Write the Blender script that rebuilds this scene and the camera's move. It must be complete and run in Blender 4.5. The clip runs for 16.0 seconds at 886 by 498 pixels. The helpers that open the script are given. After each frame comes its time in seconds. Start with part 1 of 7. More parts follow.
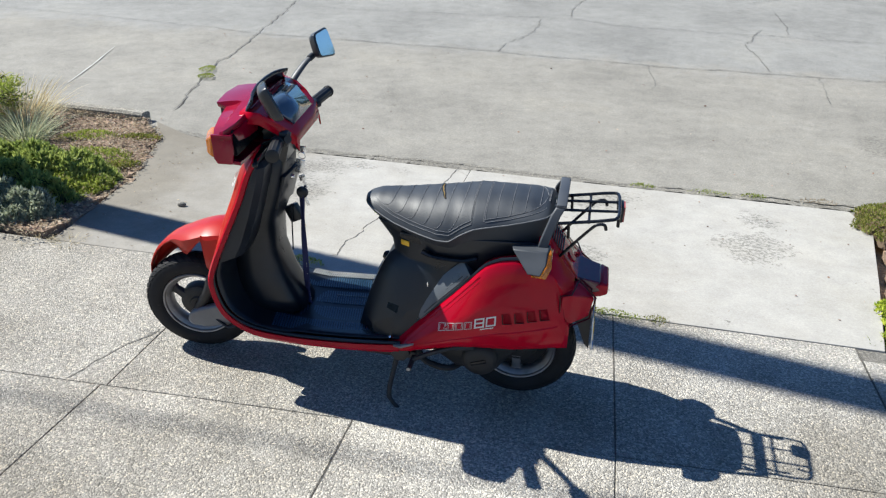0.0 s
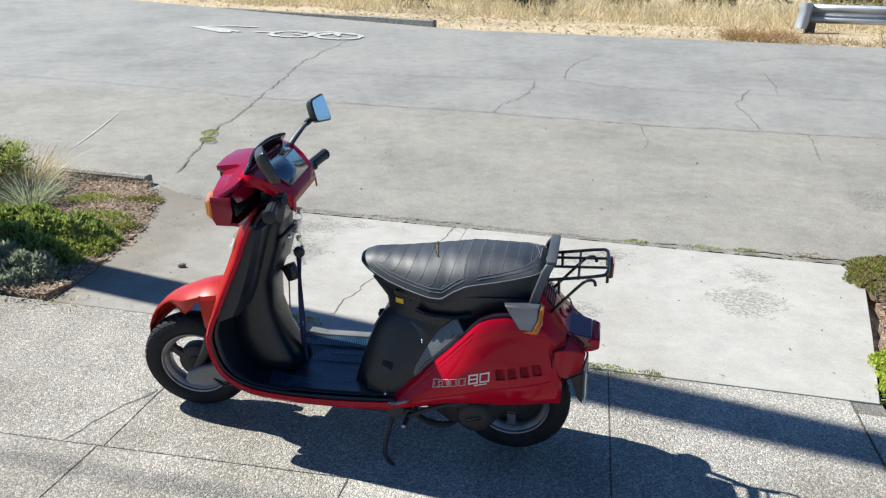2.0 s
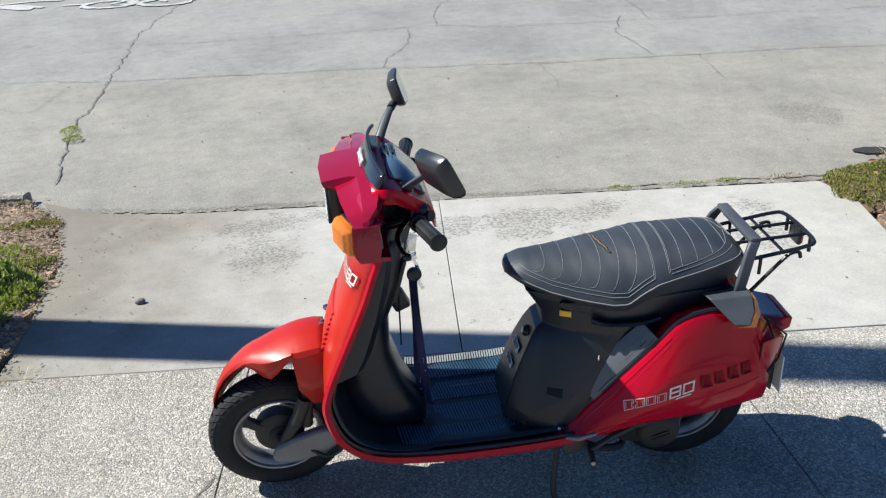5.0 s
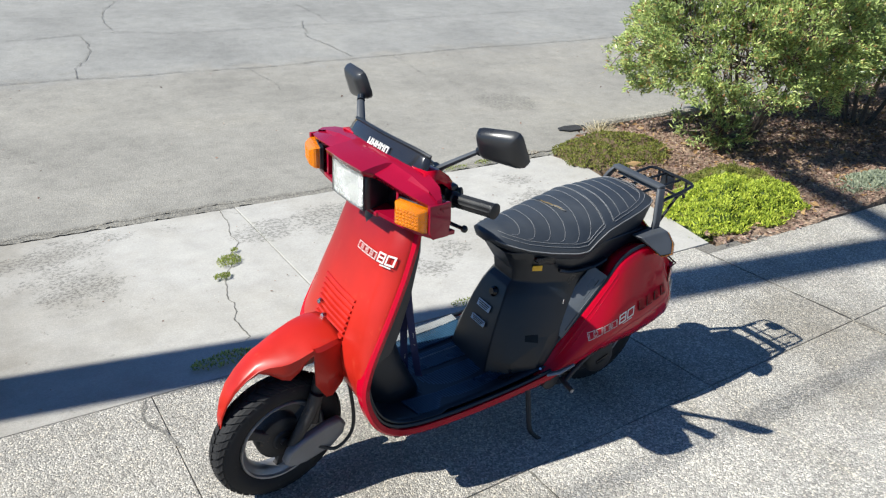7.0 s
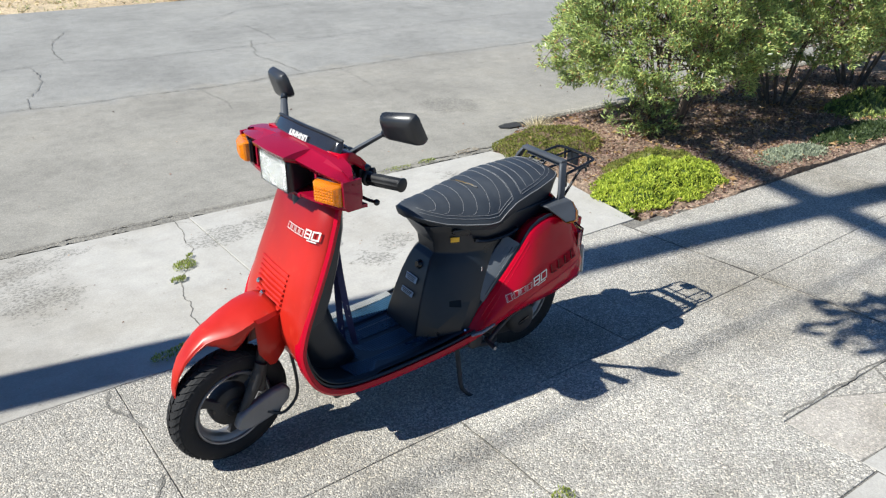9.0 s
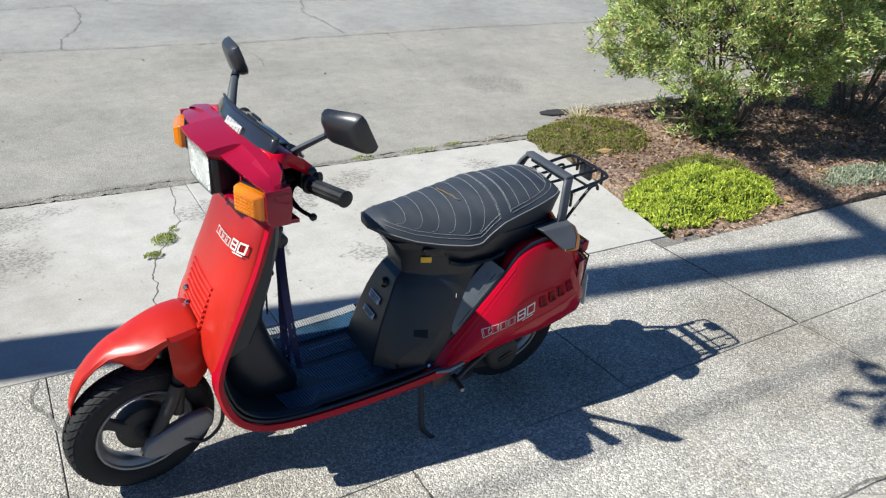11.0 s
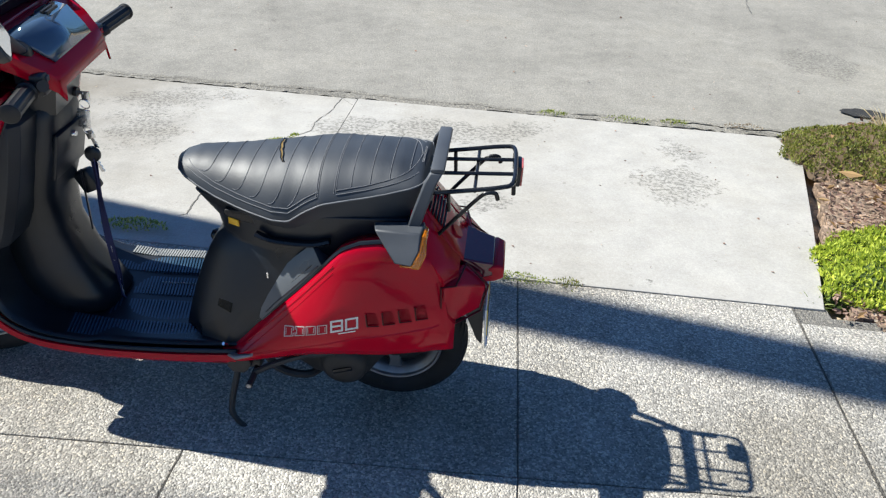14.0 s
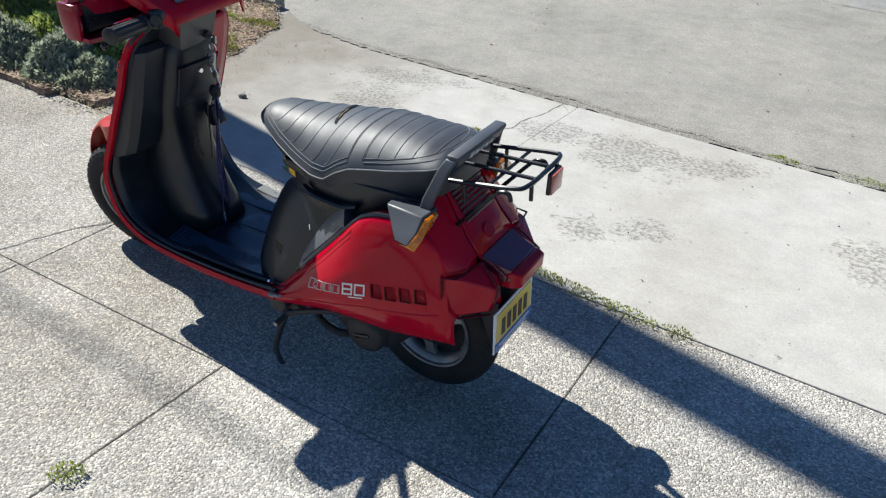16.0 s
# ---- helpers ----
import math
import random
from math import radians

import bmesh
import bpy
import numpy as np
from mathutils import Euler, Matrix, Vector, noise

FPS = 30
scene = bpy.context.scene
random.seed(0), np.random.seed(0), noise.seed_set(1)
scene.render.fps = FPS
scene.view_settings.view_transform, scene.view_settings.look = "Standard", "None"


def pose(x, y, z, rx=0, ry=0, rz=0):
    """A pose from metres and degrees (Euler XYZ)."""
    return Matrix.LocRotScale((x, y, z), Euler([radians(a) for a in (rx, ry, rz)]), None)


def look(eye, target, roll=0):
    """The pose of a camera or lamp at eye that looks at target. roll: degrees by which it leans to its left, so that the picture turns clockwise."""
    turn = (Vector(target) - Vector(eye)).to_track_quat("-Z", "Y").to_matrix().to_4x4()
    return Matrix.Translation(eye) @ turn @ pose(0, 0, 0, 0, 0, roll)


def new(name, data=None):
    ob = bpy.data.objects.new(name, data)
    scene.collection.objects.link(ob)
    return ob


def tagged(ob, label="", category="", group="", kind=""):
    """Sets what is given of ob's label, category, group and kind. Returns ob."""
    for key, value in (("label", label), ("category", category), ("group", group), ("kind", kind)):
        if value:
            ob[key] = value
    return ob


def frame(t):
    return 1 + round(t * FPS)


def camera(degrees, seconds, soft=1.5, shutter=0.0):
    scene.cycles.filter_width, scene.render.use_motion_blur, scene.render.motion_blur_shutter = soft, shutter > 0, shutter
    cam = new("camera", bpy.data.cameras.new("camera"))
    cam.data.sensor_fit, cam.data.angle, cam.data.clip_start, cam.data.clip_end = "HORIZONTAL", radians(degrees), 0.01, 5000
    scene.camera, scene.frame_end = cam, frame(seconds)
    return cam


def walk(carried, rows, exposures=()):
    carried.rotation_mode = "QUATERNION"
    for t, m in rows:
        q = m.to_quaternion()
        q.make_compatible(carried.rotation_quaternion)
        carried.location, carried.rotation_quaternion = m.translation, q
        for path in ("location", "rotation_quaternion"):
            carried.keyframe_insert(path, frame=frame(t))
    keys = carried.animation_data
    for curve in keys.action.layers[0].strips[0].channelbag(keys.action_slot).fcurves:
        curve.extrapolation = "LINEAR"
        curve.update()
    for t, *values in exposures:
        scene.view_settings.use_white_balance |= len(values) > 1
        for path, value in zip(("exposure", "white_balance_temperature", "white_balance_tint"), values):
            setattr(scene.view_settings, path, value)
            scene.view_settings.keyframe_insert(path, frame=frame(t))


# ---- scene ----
cam = camera(60.3, 16.0, soft=1.25)
METRES, EYE, TILT, LEAN, TURN = 5.104, 1.506, 0.0, 0.0, 0.0
ROWS = [
    (0.0, 0.0, 0.0, 0.0, 1.0, -24.26, -2.22),
    (0.5, 0.0031, -0.004, 0.002, 1.18, -22.72, -2.22),
    (1.0, 0.0041, -0.0062, 0.0038, 0.9, -21.32, -2.13),
    (1.5, 0.0047, -0.007, 0.0039, 0.6, -20.33, -1.94),
    (2.0, 0.0046, -0.0092, 0.0036, 0.82, -19.89, -1.6),
    (2.5, 0.0034, -0.0109, 0.0027, 1.28, -20.12, -1.02),
    (3.0, -0.0026, -0.0053, 0.0011, 1.68, -21.0, -0.22),
    (3.5, -0.0331, 0.0169, -0.0048, 0.72, -22.33, 0.84),
    (4.0, -0.0763, 0.0484, -0.007, -2.08, -23.33, 1.74),
    (6.5, -0.2835, 0.1614, 0.0028, -37.55, -23.13, 0.39),
    (7.0, -0.3299, 0.1624, -0.0026, -42.18, -23.39, -0.71),
    (7.5, -0.3545, 0.1525, -0.0048, -43.73, -23.31, -0.73),
    (8.0, -0.3528, 0.1337, -0.0062, -44.42, -23.21, 0.26),
    (8.5, -0.3486, 0.111, -0.0051, -45.13, -22.95, 1.41),
    (9.0, -0.3467, 0.1026, -0.0036, -45.68, -22.54, 2.16),
    (11.5, -0.2114, 0.1324, -0.0068, -36.6, -26.01, -2.89),
    (12.0, -0.1599, 0.1195, -0.0071, -32.41, -27.5, -3.28),
    (12.5, -0.1119, 0.1243, -0.0126, -26.95, -28.84, -3.2),
    (13.0, -0.0608, 0.1215, -0.0138, -20.39, -29.76, -3.05),
    (13.5, -0.0074, 0.1068, -0.0141, -12.94, -30.24, -2.95),
    (14.0, 0.0342, 0.1122, -0.0192, -5.21, -30.37, -3.05),
    (14.5, 0.0797, 0.1185, -0.0173, 2.19, -30.27, -3.26),
    (15.0, 0.1256, 0.112, -0.0181, 9.03, -30.2, -3.38),
    (15.5, 0.1429, 0.1139, -0.017, 15.08, -30.26, -3.62),
    (16.0, 0.1558, 0.1287, -0.0238, 21.33, -30.9, -4.1),
]
walk(cam, [(t, pose(0, 0, EYE, TILT, LEAN, TURN) @ pose(METRES * x, METRES * y, METRES * z, 90 + pitch, roll, yaw)) for t, x, y, z, yaw, pitch, roll in ROWS], [(0.0, 0.88, 6150, 10), (8.0, 0.85, 6150, 10), (11.5, 0.84, 6150, 10), (13.0, 1.02, 6150, 10), (14.5, 0.92, 6150, 10), (16.0, 0.86, 6150, 10)])

# ---- light ----
SUN_AZ, SUN_EL = 161.0, 47.2
sun_way = Vector((math.cos(radians(SUN_AZ)) * math.cos(radians(SUN_EL)), math.sin(radians(SUN_AZ)) * math.cos(radians(SUN_EL)), math.sin(radians(SUN_EL))))
sun_data = bpy.data.lights.new("sun", "SUN")
sun_data.energy, sun_data.angle, sun_data.color = 5.0, radians(0.53), (1.0, 0.957, 0.845)
sun = new("sun", sun_data)
sun.matrix_world = look(sun_way * 40, (0, 0, 0))
world = bpy.data.worlds.new("sky")
scene.world = world
world.use_nodes = True
wn = world.node_tree.nodes
wn.clear()
sky = wn.new("ShaderNodeTexSky")
sky.sky_type, sky.sun_disc = "NISHITA", False
sky.sun_elevation, sky.sun_rotation = radians(SUN_EL), radians(90 - SUN_AZ)
wb = wn.new("ShaderNodeBackground")
wb.inputs["Strength"].default_value = 0.047
wo = wn.new("ShaderNodeOutputWorld")
sky.ozone_density, sky.dust_density = 3.0, 0.3
deep = wn.new("ShaderNodeMix")
deep.data_type, deep.blend_type = "RGBA", "MULTIPLY"
deep.inputs[0].default_value, deep.inputs[7].default_value = 1.0, (0.66, 0.96, 1.27, 1)
world.node_tree.links.new(sky.outputs["Color"], deep.inputs[6])
world.node_tree.links.new(deep.outputs[2], wb.inputs["Color"])
world.node_tree.links.new(wb.outputs["Background"], wo.inputs["Surface"])


# ---- materials ----
def ramp(nt, stops):
    r = nt.nodes.new("ShaderNodeValToRGB")
    e = r.color_ramp.elements
    while len(e) < len(stops):
        e.new(0.5)
    for i, (p, c) in enumerate(stops):
        e[i].position = p
        e[i].color = (*c, 1) if len(c) == 3 else c
    return r


def shell(name):
    m = bpy.data.materials.new(name)
    m.use_nodes = True
    return m, m.node_tree, m.node_tree.nodes["Principled BSDF"], m.node_tree.links


def place(nt, world_space):
    if world_space:
        return nt.nodes.new("ShaderNodeNewGeometry").outputs["Position"]
    return nt.nodes.new("ShaderNodeTexCoord").outputs["Object"]


def noise_tex(nt, at, scale, detail=4.0, rough=0.55):
    n = nt.nodes.new("ShaderNodeTexNoise")
    n.inputs["Scale"].default_value, n.inputs["Detail"].default_value, n.inputs["Roughness"].default_value = scale, detail, rough
    nt.links.new(at, n.inputs["Vector"])
    return n


def mix(nt, fac, a, b, blend="MIX"):
    m = nt.nodes.new("ShaderNodeMix")
    m.data_type, m.blend_type = "RGBA", blend
    for sock, v in ((m.inputs[0], fac), (m.inputs[6], a), (m.inputs[7], b)):
        if isinstance(v, (int, float)):
            sock.default_value = v
        elif isinstance(v, tuple):
            sock.default_value = (*v, 1)
        else:
            nt.links.new(v, sock)
    return m.outputs[2]


def math_node(nt, op, a, b=0.0, clamp=False):
    m = nt.nodes.new("ShaderNodeMath")
    m.operation, m.use_clamp = op, clamp
    for sock, v in ((m.inputs[0], a), (m.inputs[1], b)):
        if isinstance(v, (int, float)):
            sock.default_value = v
        else:
            nt.links.new(v, sock)
    return m.outputs[0]


def bump(nt, bsdf, height, strength, distance=0.002):
    b = nt.nodes.new("ShaderNodeBump")
    b.inputs["Strength"].default_value, b.inputs["Distance"].default_value = strength, distance
    nt.links.new(height, b.inputs["Height"])
    nt.links.new(b.outputs["Normal"], bsdf.inputs["Normal"])


def plain(name, color, rough, metal=0.0, vary=0.25, scale=9.0, grain=160.0, relief=0.15, coat=0.0, worn=None, shine=0.5):
    """A solid surface with blotches, grain and a little relief."""
    m, nt, b, ln = shell(name)
    at = place(nt, False)
    n1, n2 = noise_tex(nt, at, scale, 5.0), noise_tex(nt, at, grain, 3.0)
    dark = tuple(c * (1 - vary) for c in color)
    light = tuple(min(1.0, c * (1 + vary)) for c in color)
    r = ramp(nt, [(0.3, dark), (0.5, color), (0.72, light)])
    ln.new(n1.outputs["Fac"], r.inputs["Fac"])
    col = r.outputs["Color"]
    if worn:
        w = ramp(nt, [(0.60, (0, 0, 0)), (0.68, (1, 1, 1))])
        n3 = noise_tex(nt, at, scale * 3.3, 8.0, 0.7)
        ln.new(n3.outputs["Fac"], w.inputs["Fac"])
        col = mix(nt, math_node(nt, "MULTIPLY", w.outputs["Color"], 0.6), col, worn)
    ln.new(col, b.inputs["Base Color"])
    rr = ramp(nt, [(0.3, (max(0.03, rough - 0.07),) * 3), (0.7, (min(1, rough + 0.1),) * 3)])
    ln.new(n1.outputs["Fac"], rr.inputs["Fac"])
    ln.new(rr.outputs["Color"], b.inputs["Roughness"])
    b.inputs["Metallic"].default_value = metal
    b.inputs["Coat Weight"].default_value = coat
    b.inputs["Specular IOR Level"].default_value = shine
    b.inputs["Coat Roughness"].default_value = 0.03
    if relief:
        bump(nt, b, n2.outputs["Fac"], relief, 0.0006)
    return m


def lens_material(name, color, rough=0.12, through_it=0.35, facet=0.5, coat=0.6):
    m, nt, b, ln = shell(name)
    at = place(nt, False)
    v = nt.nodes.new("ShaderNodeTexVoronoi")
    v.inputs["Scale"].default_value = 130
    ln.new(at, v.inputs["Vector"])
    b.inputs["Base Color"].default_value = (*color, 1)
    b.inputs["Roughness"].default_value = rough
    b.inputs["Transmission Weight"].default_value = through_it
    b.inputs["Coat Weight"].default_value = coat
    b.inputs["Specular IOR Level"].default_value = 0.5 if coat > 0.3 else 0.2
    bump(nt, b, v.outputs["Distance"], facet, 0.002)
    return m


def leaf_material(name, dark, light, rough=0.5, dry=None):
    m, nt, b, ln = shell(name)
    g = nt.nodes.new("ShaderNodeNewGeometry")
    mid = tuple((a + c) / 2 for a, c in zip(dark, light))
    stops = [(0.0, dark), (0.45, mid), (0.85, light)]
    if dry:
        stops.append((0.97, dry))
    r = ramp(nt, stops)
    ln.new(g.outputs["Random Per Island"], r.inputs["Fac"])
    ln.new(r.outputs["Color"], b.inputs["Base Color"])
    b.inputs["Roughness"].default_value = rough
    b.inputs["Subsurface Weight"].default_value = 0.0
    tr = nt.nodes.new("ShaderNodeBsdfTranslucent")
    ln.new(r.outputs["Color"], tr.inputs["Color"])
    ad = nt.nodes.new("ShaderNodeMixShader")
    ad.inputs[0].default_value = 0.40
    out = nt.nodes["Material Output"]
    ln.new(b.outputs["BSDF"], ad.inputs[1])
    ln.new(tr.outputs["BSDF"], ad.inputs[2])
    ln.new(ad.outputs["Shader"], out.inputs["Surface"])
    return m


def ground_material(name, base, spread, stone_scale, stone_amount, stain, rough=0.85, relief=0.5, tint=(0.75, 0.7, 0.62), pits=0.0, random_tone=0.0, stain_line=None, worn=0.0, worn_at=(), grain=0.7):
    """Concrete, aggregate, asphalt or soil: blotches, fine grain and stones of a real size."""
    m, nt, b, ln = shell(name)
    at = place(nt, True)
    big, mid, fine = noise_tex(nt, at, 0.9, 6.0, 0.6), noise_tex(nt, at, 7.0, 6.0, 0.65), noise_tex(nt, at, 90.0, 4.0, 0.7)
    v = nt.nodes.new("ShaderNodeTexVoronoi")
    v.inputs["Scale"].default_value = stone_scale
    ln.new(at, v.inputs["Vector"])
    lo, hi = tuple(c * (1 - spread) for c in base), tuple(min(0.95, c * (1 + spread)) for c in base)
    r = ramp(nt, [(0.28, lo), (0.5, base), (0.74, hi)])
    ln.new(mid.outputs["Fac"], r.inputs["Fac"])
    sep = nt.nodes.new("ShaderNodeSeparateColor")
    ln.new(v.outputs["Color"], sep.inputs["Color"])
    sr = ramp(nt, [(0.0, tuple(c * 0.30 for c in base)), (0.35, tuple(c * 0.75 for c in base)), (0.7, base), (0.86, tuple(min(0.9, c * 1.55) for c in base)), (1.0, tuple(min(0.9, c * 1.9 * t / 0.7) for c, t in zip(base, tint)))])
    ln.new(sep.outputs["Red"], sr.inputs["Fac"])
    col = mix(nt, stone_amount, r.outputs["Color"], sr.outputs["Color"])
    fr = ramp(nt, [(0.3, (0.72, 0.72, 0.72)), (0.7, (1.25, 1.25, 1.25))])
    ln.new(fine.outputs["Fac"], fr.inputs["Fac"])
    col = mix(nt, grain, col, fr.outputs["Color"], "MULTIPLY")
    br = ramp(nt, [(0.32, stain), (0.55, (1, 1, 1)), (0.8, (1.12, 1.1, 1.06))])
    ln.new(big.outputs["Fac"], br.inputs["Fac"])
    col = mix(nt, 1.0, col, br.outputs["Color"], "MULTIPLY")
    if pits:
        spots = noise_tex(nt, at, 26.0, 2.0, 0.5)
        pr = ramp(nt, [(0.70, (1, 1, 1)), (0.745, (0.5, 0.48, 0.45))])
        ln.new(spots.outputs["Fac"], pr.inputs["Fac"])
        col = mix(nt, pits, col, pr.outputs["Color"], "MULTIPLY")
    if worn:
        # skin worn off in ragged speckled patches
        w1, w2, w3 = noise_tex(nt, at, 1.5, 4.0, 0.6), noise_tex(nt, at, 26.0, 6.0, 0.8), noise_tex(nt, at, 5.0, 4.0, 0.7)
        wsum = math_node(nt, "ADD", math_node(nt, "ADD", math_node(nt, "MULTIPLY", w1.outputs["Fac"], 0.85), math_node(nt, "MULTIPLY", w2.outputs["Fac"], 0.70)), math_node(nt, "MULTIPLY", w3.outputs["Fac"], 0.5))
        for cx, cy, size in worn_at:
            dn = nt.nodes.new("ShaderNodeVectorMath")
            dn.operation = "DISTANCE"
            ln.new(at, dn.inputs[0])
            dn.inputs[1].default_value = (cx, cy, 0)
            wsum = math_node(nt, "ADD", wsum, math_node(nt, "MULTIPLY", math_node(nt, "SUBTRACT", 1.0, math_node(nt, "DIVIDE", dn.outputs["Value"], size), True), 0.40))
        wr = ramp(nt, [(0.0, (1, 1, 1)), (1.0, (0.40, 0.40, 0.39))])
        wm = nt.nodes.new("ShaderNodeMapRange")
        wm.inputs["From Min"].default_value, wm.inputs["From Max"].default_value = 1.20, 1.27
        ln.new(wsum, wm.inputs["Value"])
        w4 = noise_tex(nt, at, 55.0, 4.0, 0.7)
        speck = ramp(nt, [(0.46, (0.08, 0.08, 0.08)), (0.57, (1, 1, 1))])
        ln.new(w4.outputs["Fac"], speck.inputs["Fac"])
        ln.new(math_node(nt, "MULTIPLY", wm.outputs["Result"], speck.outputs["Color"]), wr.inputs["Fac"])
        col = mix(nt, worn, col, wr.outputs["Color"], "MULTIPLY")
    if stain_line:
        # run-off stain spreading from the bed: direction, where it begins, where it is full, colour factor
        (dx, dy), begin, full, factor = stain_line
        d = nt.nodes.new("ShaderNodeVectorMath")
        d.operation = "DOT_PRODUCT"
        ln.new(at, d.inputs[0])
        d.inputs[1].default_value = (dx, dy, 0)
        wob = noise_tex(nt, at, 2.6, 7.0, 0.65)
        val = math_node(nt, "ADD", d.outputs["Value"], math_node(nt, "MULTIPLY", math_node(nt, "SUBTRACT", wob.outputs["Fac"], 0.5), 1.5))
        mr = nt.nodes.new("ShaderNodeMapRange")
        mr.inputs["From Min"].default_value, mr.inputs["From Max"].default_value = begin, full
        ln.new(val, mr.inputs["Value"])
        col = mix(nt, mr.outputs["Result"], col, mix(nt, 1.0, col, factor, "MULTIPLY"))
    if random_tone:
        oi = nt.nodes.new("ShaderNodeObjectInfo")
        orr = ramp(nt, [(0.0, (1 - random_tone,) * 3), (1.0, (1 + random_tone,) * 3)])
        ln.new(oi.outputs["Random"], orr.inputs["Fac"])
        col = mix(nt, 1.0, col, orr.outputs["Color"], "MULTIPLY")
    ln.new(col, b.inputs["Base Color"])
    b.inputs["Roughness"].default_value = rough
    b.inputs["Specular IOR Level"].default_value = 0.3
    h = math_node(nt, "ADD", math_node(nt, "MULTIPLY", v.outputs["Distance"], -1.2), math_node(nt, "MULTIPLY", fine.outputs["Fac"], 0.8))
    bump(nt, b, h, relief, 0.004)
    return m


RED = plain("red_paint", (0.385, 0.0012, 0.015), 0.14, vary=0.10, scale=5, relief=0.010, shine=0.12, coat=0.20)
# Second copy of red_paint, made darker and bluer for the sunlit cowl.
COWL_RED = plain("sunlit_cowl_red", (0.235, 0.0025, 0.020), 0.16, vary=0.12, scale=5, relief=0.010, shine=0.2, coat=0.40)
RED_FADED = plain("faded_red_paint", (0.37, 0.014, 0.007), 0.34, vary=0.16, scale=5, relief=0.03, shine=0.28, worn=(0.45, 0.040, 0.020), coat=0.12)


def upper_tone(m, color, low, high):
    """Blend to a second colour towards the top and the right; ragged border."""
    nt, b = m.node_tree, m.node_tree.nodes["Principled BSDF"]
    at = place(nt, False)
    sep = nt.nodes.new("ShaderNodeSeparateXYZ")
    nt.links.new(at, sep.inputs["Vector"])
    wob = noise_tex(nt, at, 7.0, 5.0, 0.6)
    h = math_node(nt, "ADD", sep.outputs["Z"], math_node(nt, "MULTIPLY", math_node(nt, "SUBTRACT", wob.outputs["Fac"], 0.5), 0.16))
    h = math_node(nt, "SUBTRACT", h, math_node(nt, "MULTIPLY", sep.outputs["Y"], 0.45))
    mr = nt.nodes.new("ShaderNodeMapRange")
    mr.inputs["From Min"].default_value, mr.inputs["From Max"].default_value = low, high
    nt.links.new(h, mr.inputs["Value"])
    old = b.inputs["Base Color"].links[0].from_socket
    nt.links.new(mix(nt, mr.outputs["Result"], old, color), b.inputs["Base Color"])


upper_tone(RED_FADED, (0.150, 0.003, 0.010), 0.58, 0.86)
# Red darkened for shade in the grille and louvres; also the lamp gasket.
DEEP_RED = plain("dark_red_gasket_and_shade", (0.065, 0.002, 0.006), 0.3, vary=0.1, shine=0.2)
BLACK = plain("black_plastic", (0.0095, 0.0130, 0.0190), 0.34, vary=0.35, relief=0.25, shine=0.42)
# Black mat: the blue of the reflected sky is put into its base colour.
MAT_SKY_BLUE = plain("ribbed_floor_mat", (0.022, 0.058, 0.102), 0.32, vary=0.3, relief=0.2, shine=0.8)
BLACK_GLOSS = plain("gloss_black_plastic", (0.009, 0.010, 0.013), 0.2, vary=0.2, relief=0.05, shine=0.35)
GREY_PLASTIC = plain("grey_plastic", (0.052, 0.058, 0.068), 0.45, vary=0.2, relief=0.2, shine=0.35)
# Pale grey with sunlight put into it, for the floor edge and mat glints.
LIT_GREY = plain("sunlit_grey_rubber", (0.24, 0.25, 0.25), 0.6, vary=0.2, relief=0.2)
FLANK_GREY = plain("sunlit_flank_plastic", (0.085, 0.094, 0.105), 0.34, vary=0.15, relief=0.2, shine=0.6)
RUBBER = plain("tyre_rubber", (0.018, 0.018, 0.019), 0.72, vary=0.4, scale=14, relief=0.4, worn=(0.045, 0.043, 0.040), shine=0.25)
SHELL_BLACK = plain("mirror_shell_plastic", (0.020, 0.022, 0.026), 0.30, vary=0.2, relief=0.12, shine=0.5)
GRIP_RUBBER = plain("grip_rubber", (0.014, 0.015, 0.017), 0.45, vary=0.2, relief=0.3, shine=0.35)
VINYL = plain("seat_vinyl", (0.027, 0.033, 0.042), 0.52, vary=0.22, scale=7, grain=420, relief=0.5, shine=0.6)
THREAD = plain("pale_thread", (0.17, 0.175, 0.185), 0.7, vary=0.25)
ALLOY = plain("cast_alloy", (0.26, 0.26, 0.27), 0.45, metal=0.7, vary=0.25, scale=20, relief=0.2)
CHROME = plain("bright_metal", (0.72, 0.73, 0.75), 0.16, metal=1.0, vary=0.1)
DARK_METAL = plain("dark_metal", (0.026, 0.026, 0.028), 0.5, metal=0.3, vary=0.4, scale=22, relief=0.3, worn=(0.10, 0.07, 0.05))
ENGINE = plain("engine_casing", (0.017, 0.017, 0.018), 0.6, metal=0.1, vary=0.4, scale=18, relief=0.4)
FORK_GREY = plain("fork_grey_paint", (0.16, 0.165, 0.175), 0.42, metal=0.2, vary=0.2, scale=10)
ORANGE = lens_material("orange_lens", (0.78, 0.225, 0.001), 0.08, 0.30, 0.6, 0.5)
TAIL_RED = lens_material("red_lens", (0.38, 0.001, 0.016), 0.12, 0.05, 0.05, 0.1)
REFLECTOR = plain("faded_reflector", (0.42, 0.10, 0.09), 0.25, vary=0.1, coat=0.4)
HEAD_GLASS = lens_material("headlamp_glass", (0.95, 0.97, 0.97), 0.03, 0.92, 0.25, 0.5)
LAMP_SILVER = plain("lamp_reflector", (0.78, 0.79, 0.80), 0.22, metal=0.9, vary=0.2, scale=30)
ROAD_CRACK = ground_material("road_crack", (0.165, 0.160, 0.147), 0.4, 200.0, 0.5, (0.7, 0.7, 0.7), relief=0.8)
WHITE_INK = plain("white_print", (0.72, 0.71, 0.68), 0.5, vary=0.1)
